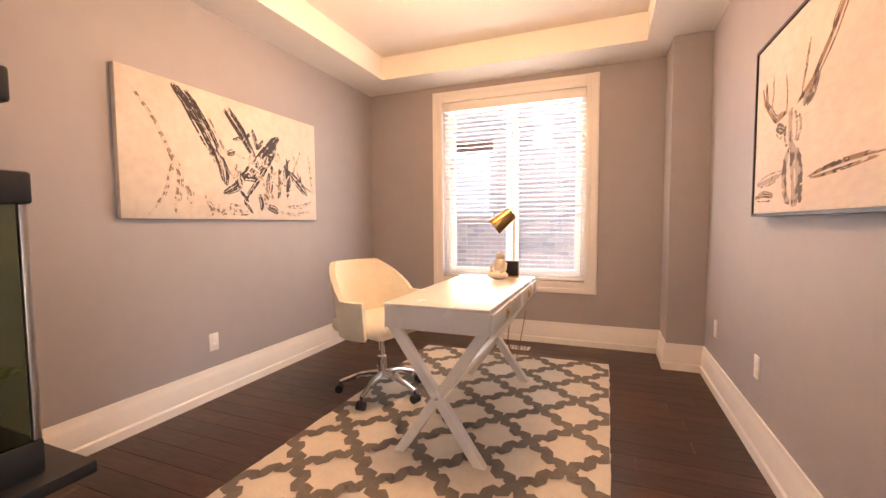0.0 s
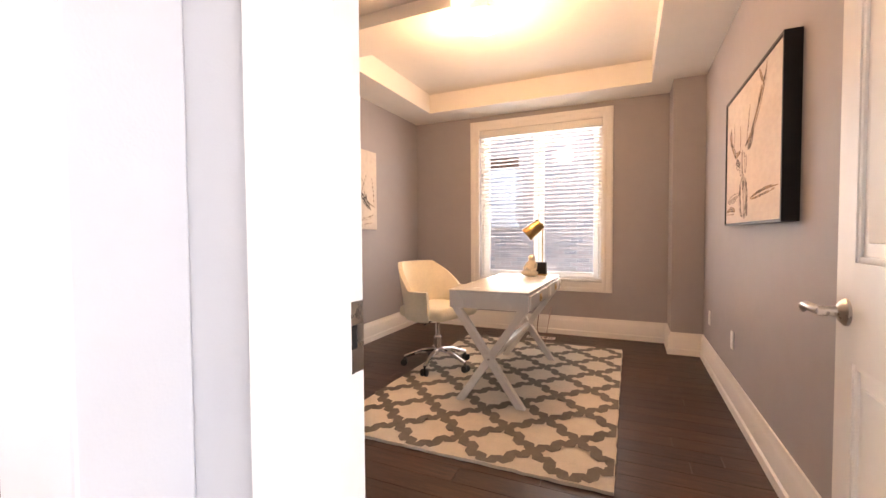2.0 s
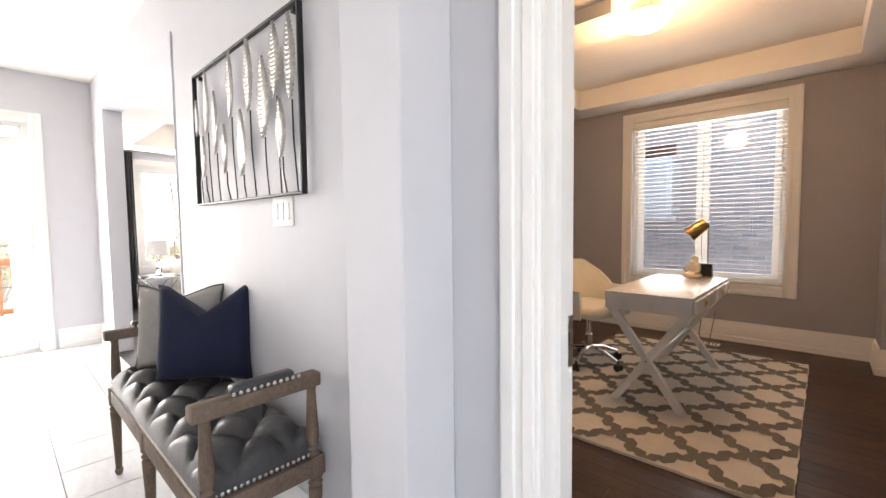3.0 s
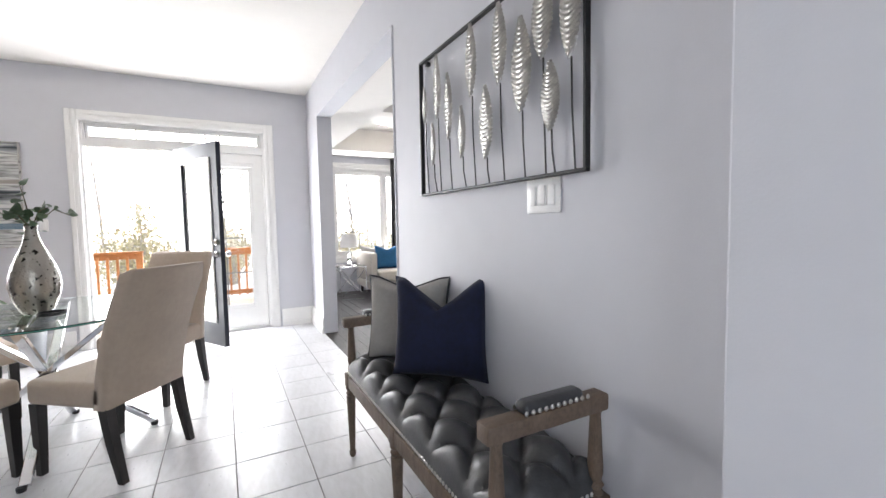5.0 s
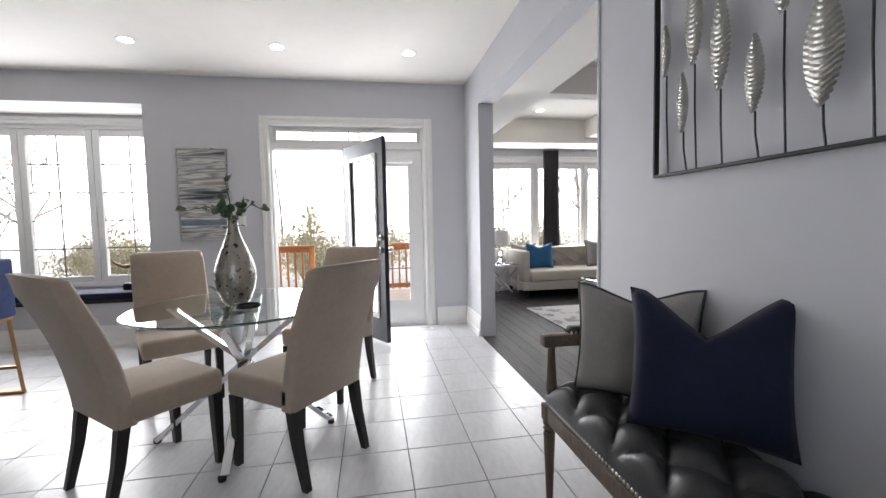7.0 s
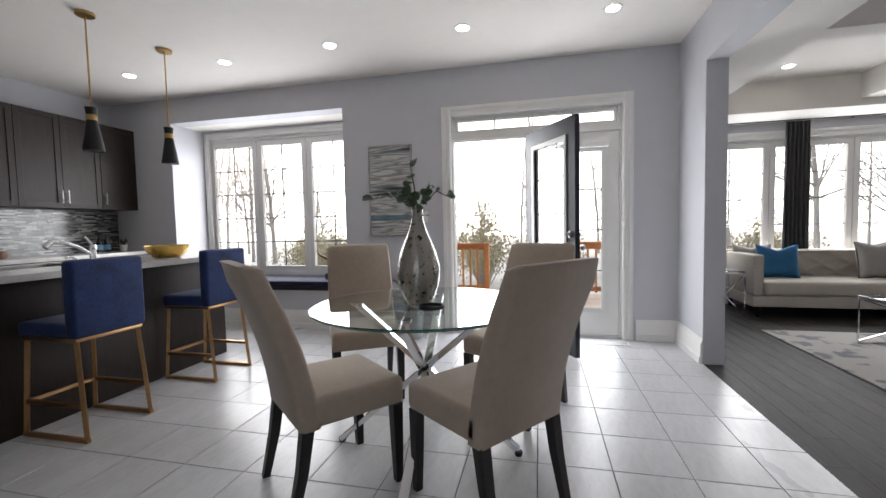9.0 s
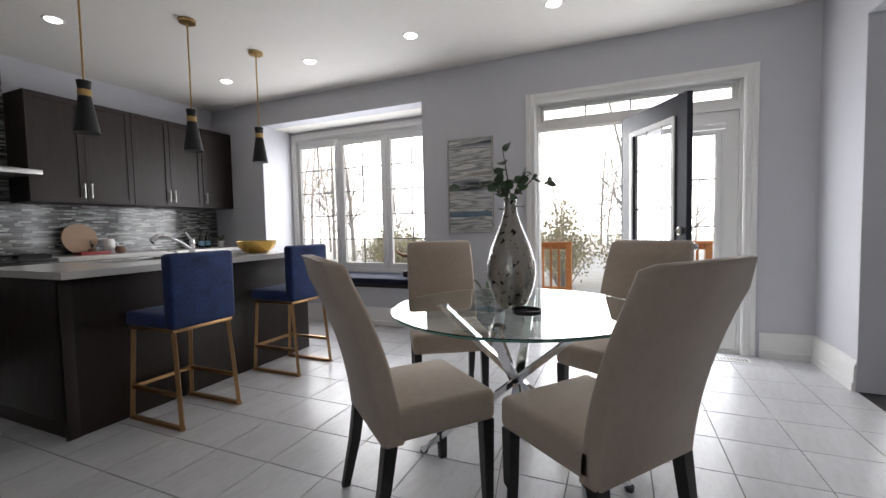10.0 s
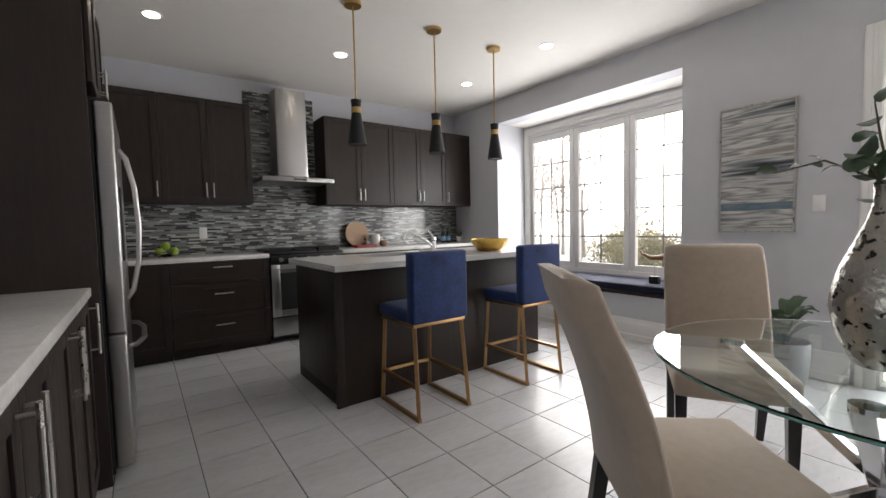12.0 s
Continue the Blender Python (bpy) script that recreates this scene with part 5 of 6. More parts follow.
eu = thing("eucalyptus_sprigs", "green eucalyptus sprigs standing in the vase", "plant", pose(2.32, -1.86, 0.76))
sprig(eu, [(0, 0, 0.30), (0.0, 0.0, 0.50), (-0.02, -0.02, 0.60), (0.0, -0.03, 0.69)], 6, 0.03)
sprig(eu, [(0.01, 0, 0.30), (0.0, -0.02, 0.49), (0.02, -0.12, 0.55), (0.0, -0.24, 0.53)], 8, 0.03)
sprig(eu, [(0, 0.01, 0.30), (0.0, 0.02, 0.49), (0.0, 0.10, 0.56), (0.02, 0.185, 0.52)], 7, 0.028)
sprig(eu, [(0, 0, 0.30), (0.02, 0.02, 0.49), (0.04, 0.05, 0.55), (0.03, 0.10, 0.58)], 7, 0.034)
sprig(eu, [(0, 0, 0.30), (0.01, -0.01, 0.48), (0.05, -0.03, 0.53), (0.09, -0.06, 0.55)], 7, 0.036)
dish = thing("trinket_dish", "small black round dish on the glass table", "dish", pose(2.43, -1.77, 0.76))
part("bowl", lathe([(0.045, 0), (0.06, 0.004), (0.062, 0.02), (0.056, 0.02), (0.054, 0.008), (0.0, 0.007)], 28), BLACK, dish)

# seascape picture by the patio door
SEA = bpy.data.materials.new("painted_grey_bands")
SEA.use_nodes = True
n_, l_ = SEA.node_tree.nodes, SEA.node_tree.links
tc_, mp_, no_, se_, rp_, ad_ = (n_.new("ShaderNode" + k) for k in ("TexCoord", "Mapping", "TexNoise", "SeparateXYZ", "ValToRGB", "Math"))
mp_.inputs["Scale"].default_value = (0.5, 1, 6.5)
no_.inputs["Scale"].default_value, no_.inputs["Detail"].default_value = 2.2, 6
l_.new(tc_.outputs["Object"], mp_.inputs[0]), l_.new(mp_.outputs[0], no_.inputs[0]), l_.new(no_.outputs[0], rp_.inputs[0])
for k, (p, c) in enumerate([(0.32, (0.03, 0.04, 0.045)), (0.41, (0.26, 0.27, 0.28)), (0.47, (0.52, 0.52, 0.51)), (0.53, (0.20, 0.20, 0.19)), (0.58, (0.60, 0.60, 0.58)), (0.68, (0.30, 0.27, 0.24))]):
    e = rp_.color_ramp.elements[k] if k < 2 else rp_.color_ramp.elements.new(p)
    e.position, e.color = p, (*c, 1)
l_.new(rp_.outputs[0], n_["Principled BSDF"].inputs["Base Color"])
n_["Principled BSDF"].inputs["Roughness"].default_value = 0.7
sea = thing("wall_painting", "abstract painting of grey and blue bands in a thin silver frame", "painting", pose(0.0, -3.085, 1.053, 0, 0, 90))
part("canvas", box(0.012, -0.028, 0.012, 0.478, 0, 0.965), SEA, sea)
part("blue_band", box(0.013, -0.0292, 0.17, 0.477, -0.0281, 0.225), material("blue_paint", (0.06, 0.13, 0.19), 0.7, second=(0.20, 0.25, 0.28), scale=7, stretch=(1, 1, 6)), sea, "slate blue paint band")
part("dark_band", box(0.013, -0.0292, 0.475, 0.477, -0.0281, 0.49), material("dark_paint", (0.04, 0.045, 0.05), 0.7, second=(0.16, 0.17, 0.17), scale=9, stretch=(1, 1, 5)), sea, "dark paint line")
f = bmesh.new()
for a, b, c_, e in ((0, 0.012, 0, 0.977), (0.478, 0.49, 0, 0.977), (0.012, 0.478, 0, 0.012), (0.012, 0.478, 0.965, 0.977)):
    bx(f, a, -0.036, c_, b, 0, e, 0.002, 1)
part("frame", f, NICKEL, sea, "thin silver frame")

# potted plant against the wall
pp = thing("potted_plant", "leafy green plant in a grey pot by the wall", "plant", pose(0.28, -2.58, 0))
part("pot", lathe([(0.10, 0), (0.13, 0.02), (0.15, 0.28), (0.145, 0.30), (0.13, 0.29), (0.12, 0.26), (0, 0.255)], 28), material("grey_ceramic", (0.25, 0.26, 0.27), 0.4, vary=0.15), pp, "grey ceramic pot")
for k in range(16):
    a, r_ = k * 2.4, 0.14 + 0.10 * ((k * 7) % 5) / 5
    hgt = 0.42 + 0.22 * ((k * 3) % 7) / 7
    bm = bmesh.new()
    n = 8
    prev = None
    for j_ in range(n + 1):
        u = j_ / n
        p_ = Vector((math.cos(a) * r_ * u ** 1.3, math.sin(a) * r_ * u ** 1.3, 0.25 + (hgt - 0.25) * math.sin(u * 1.9)))
        sd = Vector((-math.sin(a), math.cos(a), 0)) * 0.045 * math.sin(math.pi * min(0.98, 0.05 + 0.93 * max(0.0, u - 0.3) / 0.7)) if u > 0.3 else Vector((-math.sin(a), math.cos(a), 0)) * 0.003
        row = (bm.verts.new(p_ - sd), bm.verts.new(p_ + Vector((0, 0, -0.008))), bm.verts.new(p_ + sd))
        if prev:
            bm.faces.new((prev[0], prev[1], row[1], row[0])), bm.faces.new((prev[1], prev[2], row[2], row[1]))
        prev = row
    part("leaf", bm, LEAF_GREEN, pp, smooth=60)

# window seat
seat = thing("window_seat", "dark navy cushion on the kitchen window seat", "window seat", pose(0, -4.545, 0))
part("board", box(-0.52, -1.15, 0.441, 0.035, 1.15, 0.475, 0.004), ESPRESSO, seat, "dark wooden seat board")
part("cushion", box(-0.515, -1.135, 0.4755, 0.03, 1.135, 0.545, 0.015, 3), NAVY_VELVET, seat, "navy seat cushion")
hn = thing("horn_ornament", "curved horn ornament on a small dark block", "ornament", pose(-0.2, -3.72, 0.545))
part("block", box(-0.03, -0.045, 0, 0.03, 0.045, 0.07, 0.004), BLACK, hn)
part("stem", tube([(0, 0, 0.07), (0, 0, 0.25)], 0.004, 8), NICKEL, hn)
part("horn", tube([(0, -0.17, 0.34), (0, -0.12, 0.285), (0, -0.04, 0.25), (0, 0.06, 0.255), (0, 0.13, 0.285)], [0.003, 0.012, 0.02, 0.025, 0.027], 12), material("brown_horn", (0.30, 0.12, 0.04), 0.3, second=(0.03, 0.015, 0.01), scale=5), hn, "polished brown horn")


# ---- kitchen ----
def shaker(bm, x0, x1, z0, z1, y=0.0, th=0.02, st=0.055):
    """A framed door or drawer front in the xz plane, its face at y - th."""
    for a, b, c_, e in ((x0, x0 + st, z0, z1), (x1 - st, x1, z0, z1), (x0 + st, x1 - st, z1 - st, z1), (x0 + st, x1 - st, z0, z0 + st)):
        bx(bm, a, y - th, c_, b, y, e, 0.0015, 1)
    bx(bm, x0 + st, y - th + 0.008, z0 + st, x1 - st, y - 0.002, z1 - st)
    return bm


def bar_handle(bm, x, z, length, y, upright=True):
    d_ = Vector((0, 0, 1)) if upright else Vector((1, 0, 0))
    c_ = Vector((x, y - 0.032, z))
    tube([c_ - d_ * length / 2, c_ + d_ * length / 2], 0.006, 10, bm)
    for s in (-1, 1):
        p_ = c_ + d_ * s * (length / 2 - 0.02)
        tube([p_, p_ + Vector((0, 0.032, 0))], 0.0045, 8, bm)
    return bm


def cabinet(name, label, at, w_, d_, z0, z1, fronts, toe=False, end=False):
    """A cabinet whose front is y = 0 and body runs to y = d. fronts: (x0, x1, z0, z1, handle kind)."""
    t = thing(name, label, "cabinet", at, group="espresso kitchen cabinets")
    b = box(0, 0, z0, w_, d_, z1)
    if toe:
        bx(b, 0, 0.07, 0, w_, d_, z0)
    part("body", b, ESPRESSO, t)
    for x0, x1, a, e, kind in fronts:
        f = part("drawer" if kind == "d" else "door", shaker(bmesh.new(), x0 + 0.0015, x1 - 0.0015, a + 0.0015, e - 0.0015, -0.001), ESPRESSO, t)
        if kind == "d":
            part("handle", bar_handle(bmesh.new(), (x0 + x1) / 2, e - 0.05 if e - a < 0.2 else e - 0.10, 0.16, -0.02, False), NICKEL, f, "satin nickel bar handle")
        elif kind in "lr":
            hx = x0 + 0.03 if kind == "l" else x1 - 0.03
            hz = a + 0.12 if z0 > 1 else e - 0.13
            part("handle", bar_handle(bmesh.new(), hx, hz, 0.14 if z0 > 1 else 0.22, -0.02), NICKEL, f, "satin nickel bar handle")
    return t


UF, BF, UZ0, UZ1 = -6.28, -6.01, 1.43, 2.425


def back(x):
    return pose(x, UF, 0, 0, 0, 180)


for x1, w_, doors in ((2.13, 0.875, 2), (1.254, 0.81, 2), (0.443, 0.439, 1)):
    fr = [(0, w_ / 2, UZ0, UZ1, "r"), (w_ / 2, w_, UZ0, UZ1, "l")] if doors == 2 else [(0, w_, UZ0, UZ1, "l")]
    cabinet("wall_cabinet", "espresso wall cabinet with framed doors and bar handles", back(x1), w_, 0.329, UZ0, UZ1, fr)
cabinet("wall_cabinet", "espresso wall cabinet beside the range hood", back(3.68), 0.78, 0.329, UZ0, UZ1, [(0, 0.39, UZ0, UZ1, "r"), (0.39, 0.78, UZ0, UZ1, "l")])
cabinet("wall_cabinet", "espresso wall cabinet near the refrigerator", back(4.18), 0.498, 0.329, UZ0, UZ1, [(0, 0.498, UZ0, UZ1, "r")])
cabinet("base_cabinet", "espresso base cabinet with three drawers", pose(3.67, BF, 0, 0, 0, 180), 0.83, 0.598, 0.10, 0.879, [(0, 0.83, 0.10, 0.39, "d"), (0, 0.83, 0.39, 0.68, "d"), (0, 0.83, 0.68, 0.875, "d")], toe=True)
cabinet("base_cabinet", "espresso corner base cabinet", pose(4.66, BF, 0, 0, 0, 180), 0.985, 0.598, 0.10, 0.879, [(0.54, 0.985, 0.10, 0.875, "n")], toe=True)
for x1, w_ in ((2.07, 0.685), (1.38, 0.685), (0.69, 0.685)):
    cabinet("base_cabinet", "espresso base cabinet beside the range", pose(x1, BF, 0, 0, 0, 180), w_, 0.598, 0.10, 0.879, [(0, w_ / 2, 0.10, 0.875, "r"), (w_ / 2, w_, 0.10, 0.875, "l")], toe=True)
ct = thing("countertop", "white quartz countertop along the back wall", "countertop", pose(2.2, BF, 0))
for x0, x1 in ((0.004, 2.073), (2.837, 4.67)):
    part("slab", box(x0 - 2.2, 0.02, 0.88, x1 - 2.2, -0.598, 0.92, 0.004), QUARTZ, ct)

# backsplash of small strips
bs = thing("backsplash", "mosaic backsplash of grey, white and black strips", "backsplash", pose(0, KB, 0))
part("bed", box(0.002, 0.001, 0.92, 4.66, 0.004, 1.43), GROUT, bs)
part("bed", box(2.133, 0.001, 1.431, 2.897, 0.004, 2.66), GROUT, bs)
rows = []
z = 0.9215
rng = random.Random(4)
while z < 2.655:
    h_ = 0.0145
    x, xe = (0.004, 4.66) if z < 1.415 else (2.135, 2.895)
    first = rng.uniform(0.02, 0.14)
    while x < xe - 0.004:
        w_ = first or rng.choice((0.05, 0.075, 0.10, 0.15))
        first = None
        x2 = min(x + w_, xe)
        rows.append((x, 0.004, z, x2 - 0.0018, 0.0095 + rng.uniform(0, 0.0015), z + h_))
        x = x2
    z += 0.0163
mo = boxes_mesh("strip", rows, MOSAIC)
mo.parent = bs
tagged(mo, kind="stuff")


def range_hood():
    t = thing("range_hood", "stainless chimney range hood over the stove", "range hood", pose(2.47, KB + 0.012, 0))
    part("canopy", box(-0.375, 0, 1.655, 0.375, 0.50, 1.70, 0.004), STEEL, t)
    c_ = bmesh.new()
    a = [c_.verts.new(p) for p in ((-0.36, 0, 1.7), (0.36, 0, 1.7), (0.36, 0.46, 1.7), (-0.36, 0.46, 1.7))]
    b = [c_.verts.new(p) for p in ((-0.165, 0, 1.735), (0.165, 0, 1.735), (0.165, 0.28, 1.735), (-0.165, 0.28, 1.735))]
    for k in range(4):
        c_.faces.new((a[k], a[(k + 1) % 4], b[(k + 1) % 4], b[k]))
    c_.faces.new(a[::-1]), c_.faces.new(b)
    part("shoulder", c_, STEEL, t)
    # curved chimney front
    ch = bmesh.new()
    ring = [(-0.165, 0)] + [(0.165 * math.sin(radians(q)) , 0.27 + 0.02 * math.cos(radians(q))) for q in range(-90, 91, 15)] + [(0.165, 0)]
    lo, hi = [ch.verts.new((x, y, 1.735)) for x, y in ring], [ch.verts.new((x * 0.96, y, 2.66)) for x, y in ring]
    for k in range(len(ring)):
        ch.faces.new((lo[k], lo[(k + 1) % len(ring)], hi[(k + 1) % len(ring)], hi[k]))
    ch.faces.new(lo[::-1]), ch.faces.new(hi)
    part("chimney", ch, STEEL, t, smooth=40)
    part("control_strip", box(-0.07, 0.5005, 1.668, 0.07, 0.503, 1.688), BLACK_PLASTIC, t)


range_hood()


def stove():
    t = thing("range", "stainless slide-in gas range with black cooktop", "stove", pose(2.455, BF, 0))
    part("body", box(-0.376, -0.59, 0.06, 0.376, 0.0, 0.895), BLACK, t)
    part("cooktop", box(-0.378, -0.595, 0.896, 0.378, 0.012, 0.92, 0.004), BLACK, t, "black cooktop")
    for x in (-0.25, 0, 0.25):
        g = bmesh.new()
        for k in range(3):
            bx(g, x - 0.115, -0.53 + k * 0.23, 0.92, x + 0.115, -0.515 + k * 0.23, 0.955)
        for k in (-0.115, 0.1):
            bx(g, x + k, -0.53, 0.935, x + k + 0.015, -0.055, 0.956)
        part("grate", g, BLACK, t)
    part("control_panel", box(-0.376, 0.001, 0.815, 0.376, 0.03, 0.894, 0.004), BLACK, t)
    for k in range(5):
        part("knob", tube([(-0.28 + k * 0.14, 0.03, 0.855), (-0.28 + k * 0.14, 0.058, 0.855)], 0.02, 16), STEEL, t)
    d_ = part("oven_door", bx(bx(bx(box(-0.376, 0.001, 0.28, -0.29, 0.035, 0.805, 0.004), 0.29, 0.001, 0.28, 0.376, 0.035, 0.805, 0.004), -0.29, 0.001, 0.28, 0.29, 0.035, 0.345, 0.003), -0.29, 0.001, 0.72, 0.29, 0.035, 0.805, 0.003), STEEL, t)
    part("oven_window", box(-0.29, 0.002, 0.345, 0.29, 0.028, 0.72), BLACK_PLASTIC, d_, "dark oven window")
    part("handle", bar_handle(bmesh.new(), 0, 0, 0.66, 0, False), STEEL, d_, m=pose(0, 0.035, 0.765, 180))
    part("drawer", box(-0.376, 0.001, 0.085, 0.376, 0.03, 0.265, 0.005), STEEL, t)


stove()


def island():
    t = thing("kitchen_island", "espresso kitchen island with plain end panels", "island", pose(1.94, -4.595, 0))
    part("body", box(-0.93, -0.40, 0.0, 0.94, 0.40, 0.888), ESPRESSO, t)
    part("end_panel", box(0.9405, -0.33, 0.10, 0.96, 0.42, 0.888, 0.002), ESPRESSO, t)
    part("corner_post", box(0.9, 0.4005, 0.0, 0.96, 0.425, 0.888, 0.002), ESPRESSO, t)
    part("front_panel", box(-0.95, 0.4005, 0.0, 0.899, 0.42, 0.888, 0.002), ESPRESSO, t)
    c_ = thing("island_countertop", "white quartz island countertop with an overhang", "countertop", pose(1.94, -4.595, 0.889))
    s = bmesh.new()
    x0, x1, y0, y1 = -0.98, 0.985, -0.44, 0.52
    hx0, hx1, hy0, hy1 = -0.02, 0.50, -0.33, 0.06
    for q in ((x0, y0, hx0, y1), (hx1, y0, x1, y1), (hx0, y0, hx1, hy0), (hx0, hy1, hx1, y1)):
        bx(s, q[0], q[1], 0, q[2], q[3], 0.04)
    bmesh.ops.remove_doubles(s, verts=s.verts[:], dist=0.0001)
    part("slab", s, QUARTZ, c_, smooth=None)
    k = thing("kitchen_sink", "stainless sink set in the island countertop", "sink", pose(2.18, -4.73, 0.889))
    b = bmesh.new()
    for q in ((-0.256, -0.191, -0.15, -0.25, 0.191, 0.036), (0.25, -0.191, -0.15, 0.256, 0.191, 0.036), (-0.25, -0.191, -0.15, 0.25, -0.186, 0.036), (-0.25, 0.186, -0.15, 0.25, 0.191, 0.036), (-0.25, -0.186, -0.15, 0.25, 0.186, -0.145)):
        bx(b, *q)
    part("basin", b, STEEL, k)
    f = thing("faucet", "chrome pull-out kitchen faucet with side lever", "faucet", pose(1.90, -4.50, 0.929))
    part("body", lathe([(0.03, 0), (0.03, 0.008), (0.022, 0.015), (0.022, 0.10), (0.026, 0.115), (0.02, 0.135)], 20), CHROME, f)
    part("spout", tube([(0, 0, 0.06), (0.08, -0.01, 0.12), (0.17, -0.02, 0.165), (0.24, -0.03, 0.17), (0.28, -0.035, 0.13)], [0.014, 0.014, 0.015, 0.019, 0.022], 14), CHROME, f)
    part("lever", tube([(0, 0, 0.13), (0.02, 0.0, 0.16), (0.05, 0.0, 0.20)], [0.012, 0.009, 0.007], 10), CHROME, f)
    so = thing("soap_pump", "chrome soap pump beside the sink", "soap pump", pose(2.12, -4.36, 0.929))
    part("pump", tube([(0, 0, 0), (0, 0, 0.05), (0.03, 0.0, 0.065), (0.06, 0, 0.06)], [0.014, 0.009, 0.007, 0.006], 10), CHROME, so)


island()


def bar_stool(at):
    t = thing("bar_stool", "royal blue velvet bar stool on a brass sled frame", "stool", at, group="stools at the island")
    part("seat", box(-0.205, -0.42, 0.575, 0.205, 0.0, 0.66, 0.025, 3), ROYAL_VELVET, t, smooth=60)
    part("backrest", box(-0.21, -0.06, 0.575, 0.21, 0.02, 1.005, 0.022, 3), ROYAL_VELVET, t, smooth=60)
    part("seat_frame", box(-0.195, -0.40, 0.555, 0.195, 0.0, 0.574, 0.003), STOOL_BRASS, t)
    for s in (-1, 1):
        x0, x1 = s * 0.178, s * 0.19
        for n, pts in (("leg", [(x0, -0.02, 0.556), (x1, 0.03, 0.0105)]), ("leg", [(x0, -0.38, 0.556), (x1, -0.42, 0.0105)]), ("runner", [(x1, 0.04, 0.011), (x1, -0.43, 0.011)])):
            part(n, tube(pts, 0.0155, square=True), STOOL_BRASS, t, smooth=None)
    part("footrest", tube([(-0.186, -0.40, 0.20), (0.186, -0.40, 0.20)], 0.0145, square=True), STOOL_BRASS, t, smooth=None)
    for s in (-1, 1):
        part("side_rail", tube([(s * 0.185, -0.40, 0.20), (s * 0.185, 0.01, 0.20)], 0.0155, square=True), STOOL_BRASS, t, smooth=None)
    return t


st1 = bar_stool(pose(2.40, -3.725, 0))
copy_thing(st1, pose(1.485, -3.715, 0))

bowl = thing("bowl", "hammered gold metal bowl on the island countertop", "bowl", pose(1.36, -4.40, 0.929))
part("bowl_shell", lathe([(0.07, 0), (0.10, 0.006), (0.148, 0.05), (0.170, 0.105), (0.165, 0.105), (0.143, 0.055), (0.09, 0.014), (0.0, 0.012)], 40), material("hammered_gold", (0.70, 0.46, 0.13), 0.25, 1.0, vary=0.2, scale=14, bump=0.5, bump_scale=40), bowl)


def pendant(x, y):
    t = thing("pendant_light", "black cone pendant light with brass rod and ring", "pendant light", pose(x, y, CEIL), group="pendants over the island")
    part("canopy", lathe([(0.06, -0.022), (0.062, -0.018), (0.062, 0.0)], 28), BRASS, t)
    part("rod", tube([(0, 0, -0.02), (0, 0, -0.68)], 0.006, 10), BRASS, t)
    part("shade", lathe([(0.068, -1.01), (0.07, -1.012), (0.033, -0.775), (0.032, -0.75), (0.040, -0.69), (0.0, -0.685), (0.0, -0.69), (0.036, -0.695), (0.029, -0.75), (0.03, -0.775), (0.065, -1.008)], 32), BLACK, t, "matt black hourglass shade")
    part("ring", lathe([(0.0325, -0.785), (0.0365, -0.785), (0.0365, -0.745), (0.0325, -0.745)], 28), BRASS, t)
    part("liner", lathe([(0.058, -1.0), (0.02, -0.82)], 24), WHITE_LACQUER, t, "white inner lining")


for x in (2.535, 1.817, 1.15):
    pendant(x, -4.535)


def downlight(x, y, z=CEIL):
    t = thing("downlight", "small round recessed ceiling light switched on", "ceiling light", pose(x, y, z), group="recessed ceiling lights")
    part("trim_ring", lathe([(0.0515, 0.0), (0.0515, -0.005), (0.068, -0.006), (0.072, 0.0)], 28), WHITE_PLASTIC, t)
    part("lens", lathe([(0.001, -0.008), (0.05, -0.008), (0.05, 0.0)], 24), POT_GLOW, t, "glowing lens")


for x, y in ((0.837, -0.713), (0.837, -1.874), (0.835, -3.077), (0.773, -4.227), (0.746, -5.409), (2.258, -5.428), (3.71, -5.50)):
    downlight(x, y)

# things on the back counter
CZ = 0.92
cb = thing("cutting_board", "round wooden cutting board leaning on the backsplash", "cutting board", pose(1.66, -6.535, CZ))
part("board", tube([(0, -0.009, 0), (0, 0.009, 0)], 0.155, 32), PALE_WOOD, cb, m=pose(0, 0.024, 0.16, 10))
mg = thing("jug", "white ceramic jug with brown base on the counter", "jug", pose(1.45, -6.41, CZ))
part("jug_body", lathe([(0.045, 0), (0.055, 0.02), (0.052, 0.12), (0.045, 0.15), (0.04, 0.15), (0.045, 0.11), (0, 0.10)], 24), WHITE_LACQUER, mg)
part("jug_handle", tube([(-0.05, 0, 0.12), (-0.085, 0, 0.10), (-0.08, 0, 0.05), (-0.052, 0, 0.03)], 0.006, 8), WHITE_LACQUER, mg)
pt = thing("clay_pot", "small brown clay pot on the counter", "pot", pose(1.41, -6.29, CZ))
part("pot_body", lathe([(0.03, 0), (0.045, 0.02), (0.05, 0.05), (0.038, 0.075), (0.033, 0.07), (0, 0.06)], 20), TERRACOTTA, pt)
bk = thing("book", "red-covered book lying flat on the counter", "book", pose(1.66, -6.31, CZ))
part("cover", box(-0.13, -0.08, 0, 0.13, 0.08, 0.03, 0.003), RED_COVER, bk)
sm = thing("herb_pot", "small green herb in a white pot on the counter", "plant", pose(0.12, -6.39, CZ))
part("pot_body", lathe([(0.035, 0), (0.045, 0.08), (0.04, 0.08), (0, 0.07)], 20), WHITE_LACQUER, sm)
for k in range(10):
    a = k * 0.63
    sprig(sm, [(0, 0, 0.07), (0.02 * math.cos(a), 0.02 * math.sin(a), 0.11), (0.05 * math.cos(a), 0.05 * math.sin(a), 0.13 + 0.02 * (k % 3))], 4, 0.012)
